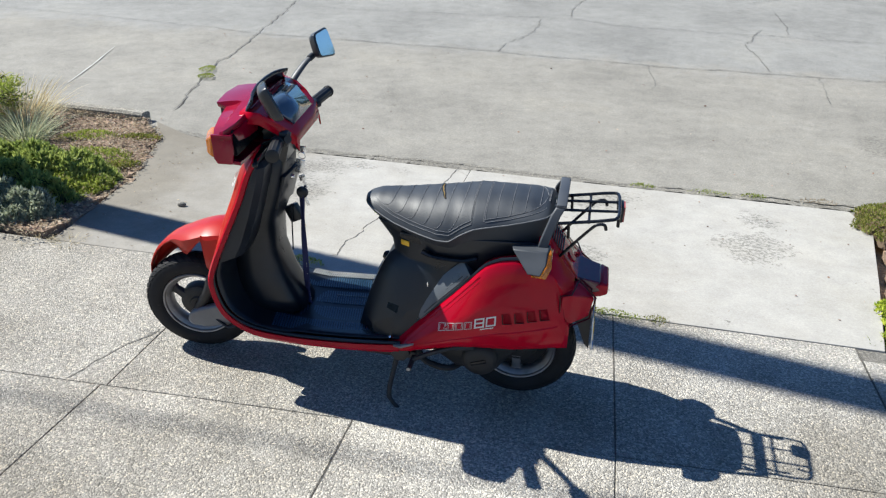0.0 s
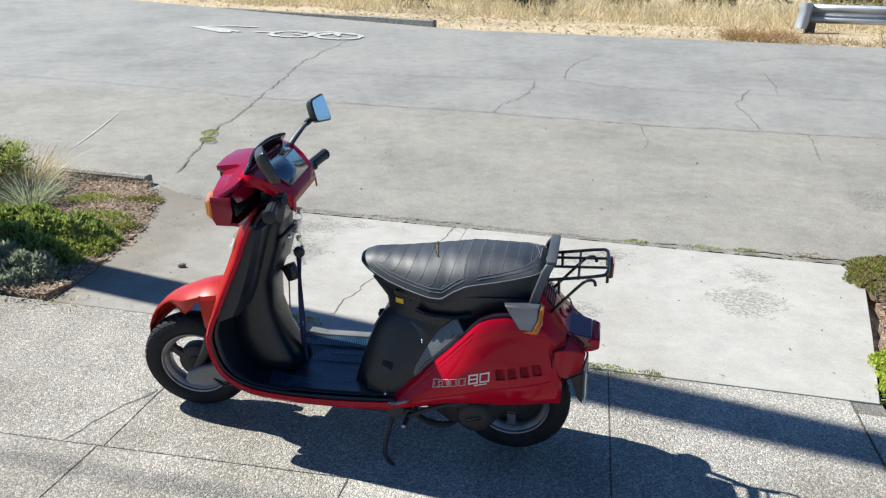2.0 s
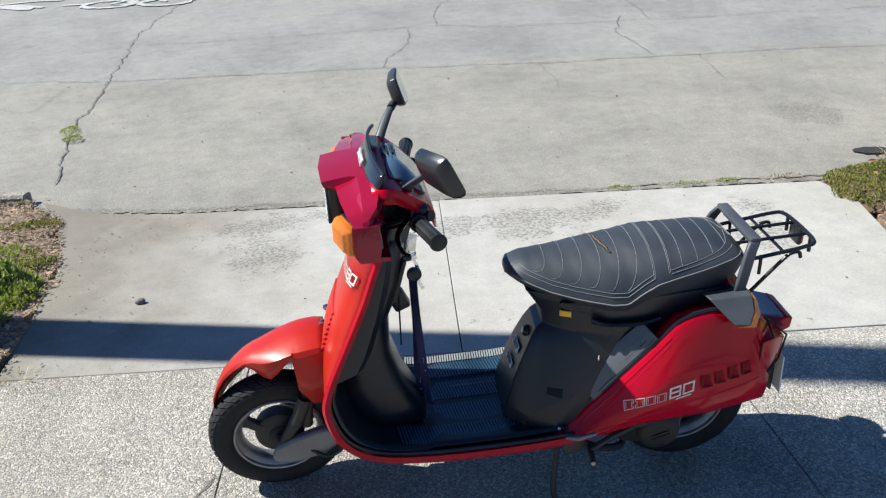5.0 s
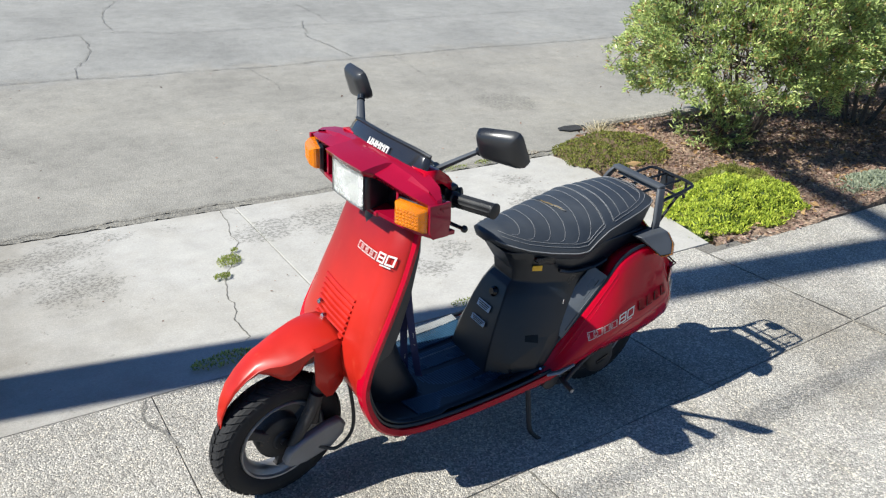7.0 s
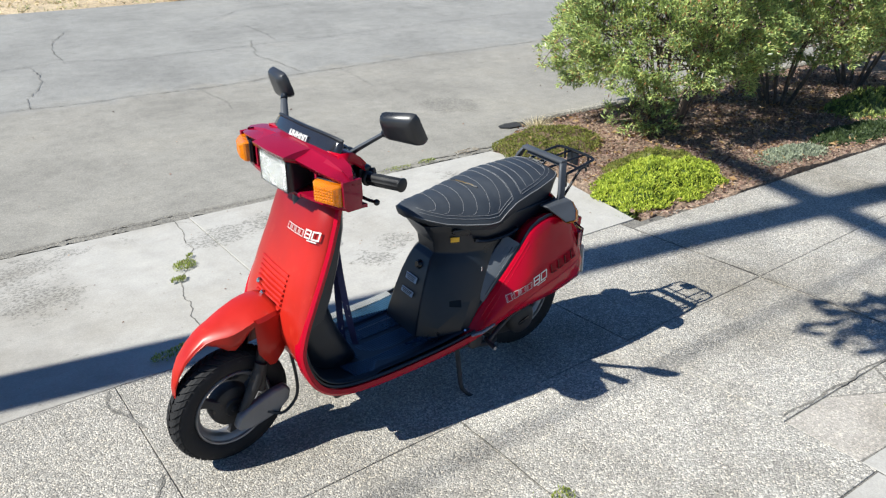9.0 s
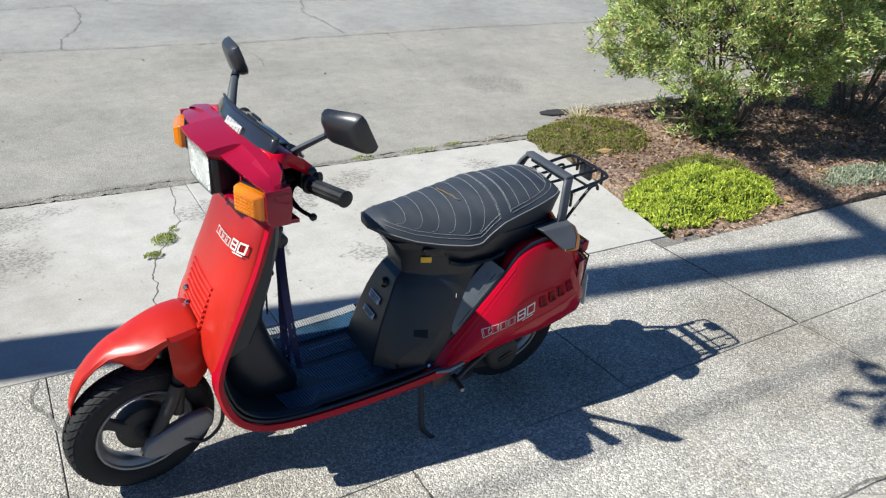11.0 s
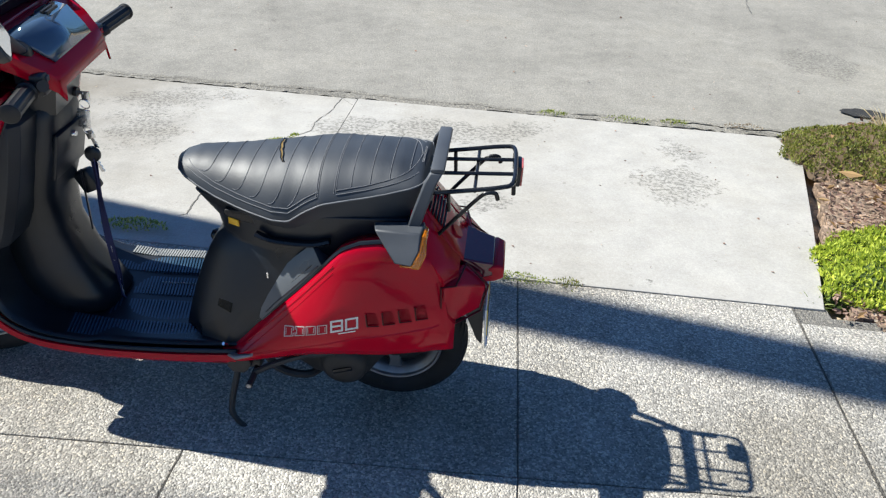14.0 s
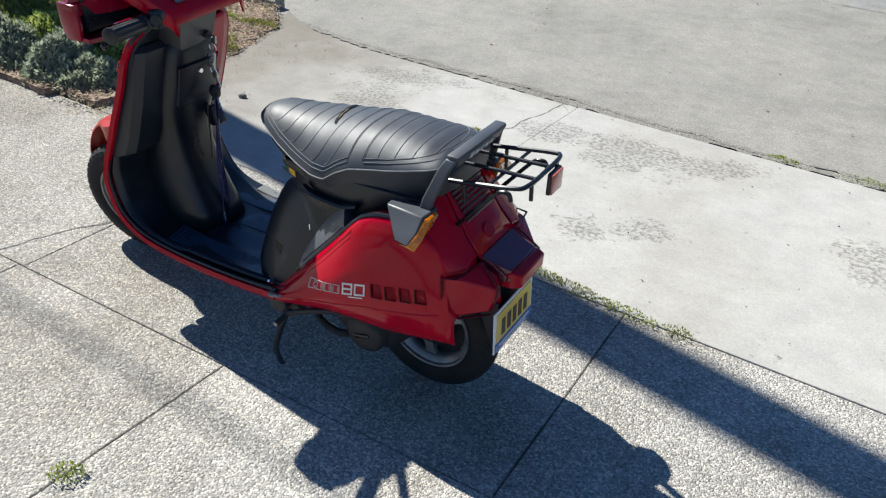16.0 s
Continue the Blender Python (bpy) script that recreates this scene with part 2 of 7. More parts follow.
SILVER_INK = plain("silver_print", (0.50, 0.48, 0.46), 0.45, vary=0.15)
YELLOW = plain("yellow_sticker", (0.75, 0.42, 0.02), 0.4, vary=0.1)
PLATE_YELLOW = plain("plate_yellow", (0.72, 0.52, 0.10), 0.4, vary=0.15)
PLATE_BLUE = plain("plate_blue", (0.05, 0.16, 0.42), 0.4, vary=0.1)
PLATE_WHITE = plain("plate_white", (0.75, 0.75, 0.72), 0.4, vary=0.08)
INK = plain("dark_print", (0.03, 0.025, 0.02), 0.5)
LABEL_BLUE = plain("pale_blue_label", (0.42, 0.52, 0.60), 0.5, vary=0.1)
FOAM = plain("yellow_foam", (0.17, 0.11, 0.03), 0.9, vary=0.35, scale=60)
NAVY = plain("navy_webbing", (0.020, 0.022, 0.085), 0.7, vary=0.25, grain=600, relief=0.5)
MIRROR = plain("mirror_glass", (0.86, 0.88, 0.9), 0.03, metal=1.0, vary=0.02, relief=0.0)
# Red lamp top; the sky's reflection is mixed in as a purple tone.
LAMP_HOOD = plain("sky_tinted_lamp_hood", (0.09, 0.004, 0.02), 0.07, vary=0.1, relief=0.0, coat=0.6)
SMOKED = plain("smoked_screen", (0.016, 0.017, 0.021), 0.12, vary=0.1, relief=0.0, coat=0.3)
# Dash cover: sky reflection painted in as a blue base colour.
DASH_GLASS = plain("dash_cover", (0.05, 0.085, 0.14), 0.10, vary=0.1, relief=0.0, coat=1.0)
AGGREGATE = ground_material("exposed_aggregate", (0.388, 0.370, 0.335), 0.34, 190.0, 0.66, (0.60, 0.575, 0.53), relief=0.8, random_tone=0.05, grain=0.85, stain_line=((-0.981, 0.196), 0.30, 2.2, (0.80, 0.79, 0.77)))
CONCRETE = ground_material("pale_concrete", (0.372, 0.360, 0.334), 0.12, 240.0, 0.07, (0.86, 0.84, 0.80), relief=0.16, pits=0.35, worn=0.8, worn_at=((0.42, 4.12, 0.30), (0.70, 4.10, 0.34), (1.02, 4.15, 0.26), (0.47, 3.24, 0.22), (0.68, 3.34, 0.16), (-0.84, 4.55, 0.42), (-0.87, 4.10, 0.34), (0.10, 4.12, 0.22), (1.57, 3.51, 0.30), (1.73, 3.87, 0.22)), stain_line=((0.98, -0.196), -1.3, -2.5, (0.52, 0.49, 0.44)), grain=0.32)
STAINED = ground_material("stained_concrete", (0.36, 0.335, 0.30), 0.25, 200.0, 0.35, (0.7, 0.66, 0.6), relief=0.35, pits=0.6)
ASPHALT = ground_material("worn_asphalt", (0.25, 0.247, 0.232), 0.18, 150.0, 0.22, (0.80, 0.80, 0.80), relief=0.4, pits=0.4, stain_line=((0.196, 0.981), 8.1, 7.7, (1.02, 0.985, 0.93)), worn=0.6, worn_at=((3.19, 5.43, 0.42), (3.30, 5.42, 0.3)), grain=0.4)
ROAD_SPOT = ground_material("road_spot_dark", (0.035, 0.035, 0.036), 0.2, 160.0, 0.4, (0.8, 0.8, 0.8), relief=0.4)
CRACK = ground_material("crack_fill", (0.185, 0.176, 0.158), 0.4, 200.0, 0.5, (0.6, 0.6, 0.6), relief=0.8)
JOINT_DIRT = ground_material("joint_dirt", (0.125, 0.116, 0.102), 0.4, 200.0, 0.5, (0.6, 0.6, 0.6), relief=0.8)
SEAL = ground_material("gutter_dirt", (0.225, 0.213, 0.186), 0.3, 150.0, 0.5, (0.7, 0.7, 0.7), relief=0.6)
SOIL = ground_material("dry_soil", (0.26, 0.19, 0.14), 0.4, 60.0, 0.6, (0.6, 0.55, 0.5), relief=1.0)
DIRT = ground_material("pale_dirt", (0.46, 0.37, 0.25), 0.3, 60.0, 0.5, (0.7, 0.66, 0.6), relief=0.8)
KERB = ground_material("kerb_concrete", (0.30, 0.285, 0.25), 0.3, 90.0, 0.6, (0.6, 0.57, 0.52), relief=0.8)
ROAD_WHITE = ground_material("road_paint", (0.44, 0.44, 0.425), 0.16, 120.0, 0.4, (0.78, 0.78, 0.78), relief=0.3)
GALVANISED = plain("galvanised_steel", (0.42, 0.44, 0.46), 0.45, metal=0.5, vary=0.2, scale=4)
POLE_WOOD = plain("pole_wood", (0.13, 0.095, 0.07), 0.85, vary=0.4, scale=3, relief=0.5)
BARK = plain("shrub_bark", (0.12, 0.09, 0.07), 0.9, vary=0.4, scale=20, relief=0.5)


# ---- mesh helpers ----
def finish(name, me, material, parent=None, label="", smooth=40.0):
    for mt in material if isinstance(material, (list, tuple)) else [material]:
        me.materials.append(mt)
    if smooth:
        me.polygons.foreach_set("use_smooth", [True] * len(me.polygons))
        me.set_sharp_from_angle(angle=radians(smooth))
    ob = new(name, me)
    if parent is not None:
        ob.parent = parent
    if label:
        ob["label"] = label
    return ob


def part(name, bm, material, parent=None, label="", smooth=40.0, at=None):
    """Links a bmesh as one mesh object under a thing or a part."""
    bmesh.ops.recalc_face_normals(bm, faces=bm.faces)
    if at is not None:
        bm.transform(at)
    me = bpy.data.meshes.new(name)
    bm.to_mesh(me)
    bm.free()
    return finish(name, me, material, parent, label, smooth)


def from_lists(name, verts, faces, material, parent=None, label="", smooth=0.0):
    me = bpy.data.meshes.new(name)
    me.from_pydata(verts, [], faces)
    me.update()
    return finish(name, me, material, parent, label, smooth)


def add_loft(bm, rings, closed=True, cap=True):
    vs = [[bm.verts.new(p) for p in r] for r in rings]
    n = len(vs[0])
    for a, b in zip(vs, vs[1:]):
        for i in range(n if closed else n - 1):
            j = (i + 1) % n
            bm.faces.new((a[i], a[j], b[j], b[i]))
    if cap and closed:
        bm.faces.new(vs[0])
        bm.faces.new(vs[-1][::-1])
    return vs


def loft(rings, closed=True, cap=True):
    bm = bmesh.new()
    add_loft(bm, rings, closed, cap)
    return bm


def curve(pts, n=8):
    """Catmull-Rom points through pts."""
    pts = [Vector(p) for p in pts]
    out = []
    for i in range(len(pts) - 1):
        p0, p1, p2, p3 = pts[max(i - 1, 0)], pts[i], pts[i + 1], pts[min(i + 2, len(pts) - 1)]
        for k in range(n):
            t = k / n
            out.append(0.5 * ((2 * p1) + (p2 - p0) * t + (2 * p0 - 5 * p1 + 4 * p2 - p3) * t * t + (3 * p1 - p0 - 3 * p2 + p3) * t ** 3))
    out.append(pts[-1])
    return out


def add_tube(bm, pts, r, n=8, flat=1.0):
    pts = [Vector(p) for p in pts]
    rings, side = [], None
    for i, p in enumerate(pts):
        d = (pts[min(i + 1, len(pts) - 1)] - pts[max(i - 1, 0)]).normalized()
        if side is None:
            side = d.cross(Vector((0, 0, 1)) if abs(d.z) < 0.9 else Vector((1, 0, 0))).normalized()
        side = (side - d * side.dot(d)).normalized()
        up = d.cross(side)
        rr = r[i] if isinstance(r, (list, tuple)) else r
        rings.append([p + side * math.cos(a) * rr + up * math.sin(a) * rr * flat for a in (2 * math.pi * k / n for k in range(n))])
    add_loft(bm, rings)


def tube(pts, r, n=8, flat=1.0):
    bm = bmesh.new()
    add_tube(bm, pts, r, n, flat)
    return bm


def add_box(bm, c, s, m=None, bev=0.0):
    x, y, z = (v / 2 for v in s)
    vs = [bm.verts.new(Vector(c) + Vector((a * x, b * y, d * z))) for a in (-1, 1) for b in (-1, 1) for d in (-1, 1)]
    fs = [bm.faces.new([vs[i] for i in f]) for f in ((0, 1, 3, 2), (4, 6, 7, 5), (0, 4, 5, 1), (2, 3, 7, 6), (0, 2, 6, 4), (1, 5, 7, 3))]
    if m is not None:
        bmesh.ops.transform(bm, matrix=m, verts=vs)
    if bev:
        es = list({e for f in fs for e in f.edges})
        bmesh.ops.bevel(bm, geom=es, offset=bev, segments=2, affect="EDGES", profile=0.5)


def box(c, s, m=None, bev=0.0):
    bm = bmesh.new()
    add_box(bm, c, s, m, bev)
    return bm


def add_prism(bm, outline, a, b):
    """A slab: an outline in x and z, from y = a to y = b."""
    add_loft(bm, [[Vector((x, a, z)) for x, z in outline], [Vector((x, b, z)) for x, z in outline]])


def prism(outline, a, b, bev=0.0):
    bm = bmesh.new()
    add_prism(bm, outline, a, b)
    if bev:
        bmesh.ops.bevel(bm, geom=list(bm.edges), offset=bev, segments=2, affect="EDGES", profile=0.5)
    return bm


def add_lathe(bm, profile, c, n=48, spin=0.0):
    """Turns (radius, y) round the axis y through c."""
    rings = []
    for k in range(n):
        a = 2 * math.pi * k / n + spin
        rings.append([bm.verts.new((c[0] + r * math.cos(a), c[1] + y, c[2] + r * math.sin(a))) for r, y in profile])
    for k in range(n):
        a, b = rings[k], rings[(k + 1) % n]
        for i in range(len(profile) - 1):
            bm.faces.new((a[i], a[i + 1], b[i + 1], b[i]))


def lathe(profile, c, n=48):
    bm = bmesh.new()
    add_lathe(bm, profile, c, n)
    return bm


def lerp(x, pairs):
    """Straight interpolation in a short table of (x, value), x rising."""
    if x <= pairs[0][0]:
        return pairs[0][1]
    for (a, va), (b, vb) in zip(pairs, pairs[1:]):
        if x <= b:
            return va + (vb - va) * (x - a) / (b - a)
    return pairs[-1][1]


def soften(ob, width=0.003, segments=2, angle=35):
    md = ob.modifiers.new("bevel", "BEVEL")
    md.width, md.segments, md.limit_method, md.angle_limit = width, segments, "ANGLE", radians(angle)
    return ob


def thicken(ob, t, offset=-1.0):
    md = ob.modifiers.new("solid", "SOLIDIFY")
    md.thickness, md.offset = t, offset
    return ob


def empty(name, m, label, category, group=""):
    ob = new(name)
    ob.matrix_basis = m
    return tagged(ob, label, category, group)


def fuzz(x, y, s=1.0, seed=0.0):
    return noise.noise(Vector((x * s, y * s, seed)))

# ---- ground, in a street frame: u along the street, v across it ----
STREET = radians(-11.3)
CU, SU = math.cos(STREET), math.sin(STREET)


def road_z(v):
    return 0.034 * math.log1p(math.exp(min(50.0, (v - 5.9) / 0.4))) - 0.012


def st(u, v, z=0.0):
    return Vector((u * CU - v * SU, u * SU + v * CU, z))


def far_edge(u):
    return 13.35 + 0.27 * max(0.0, -2.6 - u)


def land_z(u, v):
    if v < 4.3:
        return -0.07
    e = far_edge(u)
    if v < e:
        return road_z(v) - 0.06
    return road_z(e) - 0.05 + 0.10 * min(1.0, (v - e) / 0.5) + 0.02 * min(v - e, 6.0)


def build_ground():
    us = [-400, -150, -60, -30] + [-20 + 1.0 * i for i in range(41)] + [30, 60, 150, 400]
    vs = [-400, -120, -40, -15, -6, 0, 2, 4.2, 4.6, 5, 6, 7, 8, 9, 10, 11, 12, 13] + [13.2 + 0.35 * i for i in range(18)] + [20.5, 23, 28, 40, 80, 160, 400]
    verts = []
    for v in vs:
        for u in us:
            z = land_z(u, v)
            if v > far_edge(u) + 0.3:
                z += 0.09 * fuzz(u, v, 0.6) + 0.03 * fuzz(u, v, 2.3)
            verts.append(st(u, v, z))
    n = len(us)
    faces = [(j * n + i, j * n + i + 1, (j + 1) * n + i + 1, (j + 1) * n + i) for j in range(len(vs) - 1) for i in range(n - 1)]
    tagged(from_lists("ground", verts, faces, DIRT, smooth=60), "pale dry earth verge and open ground", "ground", kind="structure")


def build_road():
    us = [-150, -80, -40, -25] + [-16 + 0.5 * i for i in range(65)] + [25, 40, 80, 150]
    steps = 40
    verts = []
    for j in range(steps + 1):
        for u in us:
            v0 = 4.36
            v = v0 + (far_edge(max(u, -14)) - v0) * j / steps
            verts.append(st(u, v, road_z(v) + 0.006 * fuzz(u, v, 0.8) + 0.002 * fuzz(u, v, 4.0) - (0.012 if j == 0 else 0)))
    n = len(us)
    faces = [(j * n + i, j * n + i + 1, (j + 1) * n + i + 1, (j + 1) * n + i) for j in range(steps) for i in range(n - 1)]
    return tagged(from_lists("road", verts, faces, ASPHALT, smooth=60), "worn grey asphalt street with long cracks", "road", kind="structure")


def slab(name, outline, top, material, parent, label="", tilt=(0, 0)):
    """A cast slab with softened edges; outline in street coordinates."""
    bm = bmesh.new()
    up = [bm.verts.new(st(u, v, top + tilt[0] * u + tilt[1] * v)) for u, v in outline]
    lo = [bm.verts.new(st(u, v, top - 0.1)) for u, v in outline]
    f = bm.faces.new(up)
    bm.faces.new(lo[::-1])
    for i in range(len(up)):
        j = (i + 1) % len(up)
        bm.faces.new((up[i], lo[i], lo[j], up[j]))
    bmesh.ops.bevel(bm, geom=list(f.edges), offset=0.0025, segments=2, affect="EDGES", profile=0.5)
    return part(name, bm, material, parent, label, smooth=0)


def jagged(pts, step=0.06, wander=0.02, seed=0):
    """A wandering line through a few points."""
    out, run = [], 0.0
    for (a, b), (c, d) in zip(pts, pts[1:]):
        k = math.hypot(c - a, d - b)
        n = max(2, int(k / step))
        for i in range(n):
            t = i / n
            w = wander * (1.6 * noise.noise(Vector(((run + k * t) * 2.2, seed * 3.1, 0))) + 0.9 * noise.noise(Vector(((run + k * t) * 7.0, seed * 1.7, 5))) + 0.5 * noise.noise(Vector(((run + k * t) * 21.0, seed, 9))))
            out.append((a + (c - a) * t - (d - b) / k * w, b + (d - b) * t + (c - a) / k * w))
        run += k
    out.append(pts[-1])
    return out


def crack(name, pts, width, height, material, parent, seed, step=0.06, wander=0.02, label=""):
    """A thin ragged strip lying in a surface."""
    line = jagged(pts, step, wander, seed)
    rnd = random.Random(seed + 5)
    verts, faces = [], []
    for i, (u, v) in enumerate(line):
        (a, b), (c, d) = line[max(i - 1, 0)], line[min(i + 1, len(line) - 1)]
        k = math.hypot(c - a, d - b) or 1
        nx, ny = -(d - b) / k, (c - a) / k
        w = width * rnd.uniform(0.35, 1.3) * (0.4 if i in (0, len(line) - 1) else 1)
        for s in (-0.5, 0.5):
            verts.append(st(u + nx * w * s, v + ny * w * s, height(u + nx * w * s, v + ny * w * s)))
        if i:
            m = 2 * i
            faces.append((m - 2, m - 1, m + 1, m))
    return from_lists(name, verts, faces, material, parent, label)


def on_road(u, v):
    return road_z(v) + 0.006 * fuzz(u, v, 0.8) + 0.0045


def on_slab(u, v):
    return 0.0015


build_ground()
road = build_road()

pavement = tagged(new("pavement"), "exposed aggregate concrete pavement in cast panels", "pavement", kind="structure")
ROW_TOP, G = 2.84, 0.0018


def long_joint(u):
    return 1.93 + 0.045 * u


def panel(u0, u1, v0, v1, material=AGGREGATE, skew0=0.0, skew1=0.0):
    """One panel between two joints; skew: how far the joint leans from bottom to top."""
    lo0 = long_joint(u0) if v0 is None else v0
    lo1 = long_joint(u1) if v0 is None else v0
    hi0 = long_joint(u0) if v1 is None else v1
    hi1 = long_joint(u1) if v1 is None else v1
    slab("panel", [(u0 + G, lo0 + G), (u1 - G, lo1 + G), (u1 - G + skew1, hi1 - G), (u0 + G + skew0, hi0 - G)], 0.0, material, pavement)


for u0, u1, s0, s1 in ((-8.3, -6.6, 0, 0), (-6.6, -4.9, 0, 0), (-4.9, -3.2, 0, 0), (-3.2, -1.5, 0, -0.03), (-1.5, 0.175, -0.03, -0.02), (0.175, 1.07, -0.02, 0.012), (1.074, 2.74, 0.012, 0), (2.74, 4.4, 0, 0), (4.4, 6.1, 0, 0), (6.1, 7.8, 0, 0), (7.8, 9.5, 0, 0)):
    panel(u0, u1, None, ROW_TOP if u0 < 1.0 or u0 > 9 else 2.75, skew0=s0, skew1=s1)
for u0, u1, v0 in ((-8.3, -6.6, 0.2), (-6.6, -4.9, 0.2), (-4.9, -3.25, 0.2), (-3.25, -2.4, 0.2), (-2.4, -1.52, 0.2), (-1.52, -0.65, 0.2), (-0.65, 0.175, 0.97), (0.175, 1.055, 1.27), (1.059, 1.9, 0.97), (1.9, 2.75, 0.2), (2.75, 4.4, 0.2), (4.4, 6.1, 0.2), (6.1, 7.8, 0.2), (7.8, 9.5, 0.2)):
    panel(u0, u1, v0, None)
slab("panel", [(-0.647, 0.2), (0.172, 0.2), (0.172, 0.967), (-0.647, 0.967)], -0.004, CONCRETE, pavement)
slab("panel", [(0.178, 0.2), (1.027, 0.2), (1.027, 0.987), (0.178, 1.018)], -0.004, CONCRETE, pavement)
slab("panel", [(0.178, 1.024), (0.572, 0.996), (0.608, 1.153), (0.41, 1.268), (0.178, 1.268)], -0.003, STAINED, pavement)
slab("panel", [(0.578, 0.995), (1.027, 0.990), (1.027, 1.268), (0.416, 1.268), (0.615, 1.155)], -0.004, AGGREGATE, pavement)
slab("panel", [(1.033, 0.2), (1.897, 0.2), (1.897, 0.967), (1.033, 0.967)], -0.004, CONCRETE, pavement)
slab("panel", [(-8.3, -7.0), (9.5, -7.0), (9.5, 0.19), (-8.3, 0.19)], -0.004, CONCRETE, pavement)
for k, (pts, w) in enumerate(((((-1.65, 1.86), (-1.60, 2.05), (-1.53, 2.24)), 0.010), (((0.19, 1.275), (0.45, 1.30), (0.62, 1.28), (0.80, 1.27)), 0.010), (((0.72, 1.27), (0.63, 1.14), (0.56, 0.99)), 0.014), (((-1.5, 2.5), (-1.56, 2.72), (-1.55, 2.83)), 0.016))):
    crack("crack", pts, w, on_slab, CRACK, pavement, 40 + k, 0.02, 0.02)
# joints packed with dirt
for k, (pts, w) in enumerate(((((1.084, 2.84), (1.074, 2.3), (1.071, 1.99)), 0.007), (((1.065, 1.97), (1.057, 1.3)), 0.004), (((0.155, 2.83), (0.174, 1.95)), 0.004), (((-0.65, 1.9), (-0.65, 1.3)), 0.004))):
    crack("joint_dirt", pts, w, on_slab, JOINT_DIRT, pavement, 47 + k, 0.03, 0.0025)

fill = slab("joint_fill", [(-8.3, -7.0), (9.5, -7.0), (9.5, 2.80), (1.2, 2.80), (1.2, 2.9), (-2.4, 2.9), (-2.4, 2.80), (-8.3, 2.80)], -0.0055, CRACK, pavement)

driveway = tagged(new("driveway"), "pale concrete driveway crossing with cracks and pitted patches", "driveway", kind="structure")
JOINT = -0.744
slab("slab", [(JOINT + G, ROW_TOP + G), (1.19, ROW_TOP + G), (1.34, 3.46), (1.5, 4.15), (1.46, 4.47), (JOINT + G, 4.50)], 0.003, CONCRETE, driveway)
slab("slab", [(-2.45, ROW_TOP + G), (JOINT - G, ROW_TOP + G), (JOINT - G, 4.50), (-2.35, 4.52), (-2.75, 4.62), (-3.12, 4.86), (-2.88, 4.5), (-2.6, 3.77), (-2.54, 3.4)], 0.0, CONCRETE, driveway)
for k, (pts, w) in enumerate(((((-0.83, 4.5), (-0.87, 4.1), (-0.96, 3.79), (-1.06, 3.60), (-1.14, 3.05)), 0.005), (((-0.83, 4.49), (-0.62, 4.2), (-0.5, 4.06)), 0.0025))):
    crack("crack", pts, w, on_slab, CRACK, driveway, 60 + k, 0.02, 0.03)


# long seams and cracks of the street
for k, (pts, w, wander) in enumerate((
        (((-3.2, 5.2), (-3.54, 6.4), (-3.67, 7.5), (-3.87, 8.9), (-4.05, 10.0), (-4.0, 11.9)), 0.035, 0.035),
        (((-9.5, 8.3), (-5.7, 8.15), (-3.8, 7.9)), 0.022, 0.02),
        (((-3.8, 7.9), (-1.1, 7.9), (0.5, 7.82), (2.7, 7.88), (6.5, 7.8)), 0.030, 0.018),
        (((-3.8, 9.35), (-1.2, 9.6), (-0.47, 9.7), (0.05, 9.46), (3.2, 9.5), (6, 9.6)), 0.026, 0.03),
        (((-1.14, 7.9), (-1.0, 8.45), (-0.86, 8.8), (-0.84, 9.6)), 0.020, 0.03),
        (((-0.48, 9.75), (-0.45, 10.7), (-0.15, 11.5)), 0.022, 0.03),
        (((1.57, 7.9), (1.45, 9.0), (1.73, 9.75)), 0.022, 0.03),
        (((2.03, 10.8), (2.02, 9.6)), 0.020, 0.03),
        (((1.83, 11.45), (2.6, 12.1), (3.9, 12.0)), 0.022, 0.02),
        (((0.39, 7.8), (0.45, 7.3), (0.42, 6.95)), 0.012, 0.02),
        (((1.99, 7.85), (1.91, 7.0)), 0.014, 0.02),
        (((-0.65, 6.97), (0.05, 6.99)), 0.010, 0.015),
        (((-1.5, 7.05), (-1.0, 7.2), (-0.7, 7.0)), 0.008, 0.02),
        (((-5.2, 6.97), (-4.1, 7.04), (-4.05, 7.8)), 0.010, 0.02),
        (((-2.3, 10.66), (0.2, 10.5), (2.03, 10.8)), 0.014, 0.02),
        (((2.2, 7.84), (2.6, 7.2), (3.4, 7.0)), 0.008, 0.02),
        (((-6.5, 10.4), (-5.1, 10.0), (-4.1, 10.1)), 0.016, 0.03),
        (((-7.5, 9.1), (-5.6, 9.4), (-4.4, 9.2)), 0.014, 0.03))):
    crack("crack", pts, w * 0.34, lambda u, v: on_road(u, v) + 0.0035, ROAD_CRACK, road, 80 + k, 0.03, wander * 1.1)
crack("chalk_line", ((-4.84, 6.95), (-4.45, 5.69)), 0.012, lambda u, v: on_road(u, v) + 0.003, ROAD_WHITE, road, 120, 0.2, 0.004)
crack("gutter_dirt", ((-3.1, 4.74), (-2.3, 4.59), (-0.7, 4.555), (1.5, 4.535)), 0.085, lambda u, v: on_road(u, v) + 0.0005, SEAL, road, 121, 0.03, 0.010)
crack("gutter_dirt", ((-2.3, 4.62), (-0.7, 4.60), (1.6, 4.59)), 0.04, lambda u, v: on_road(u, v) + 0.002, SEAL, road, 122, 0.03, 0.03)


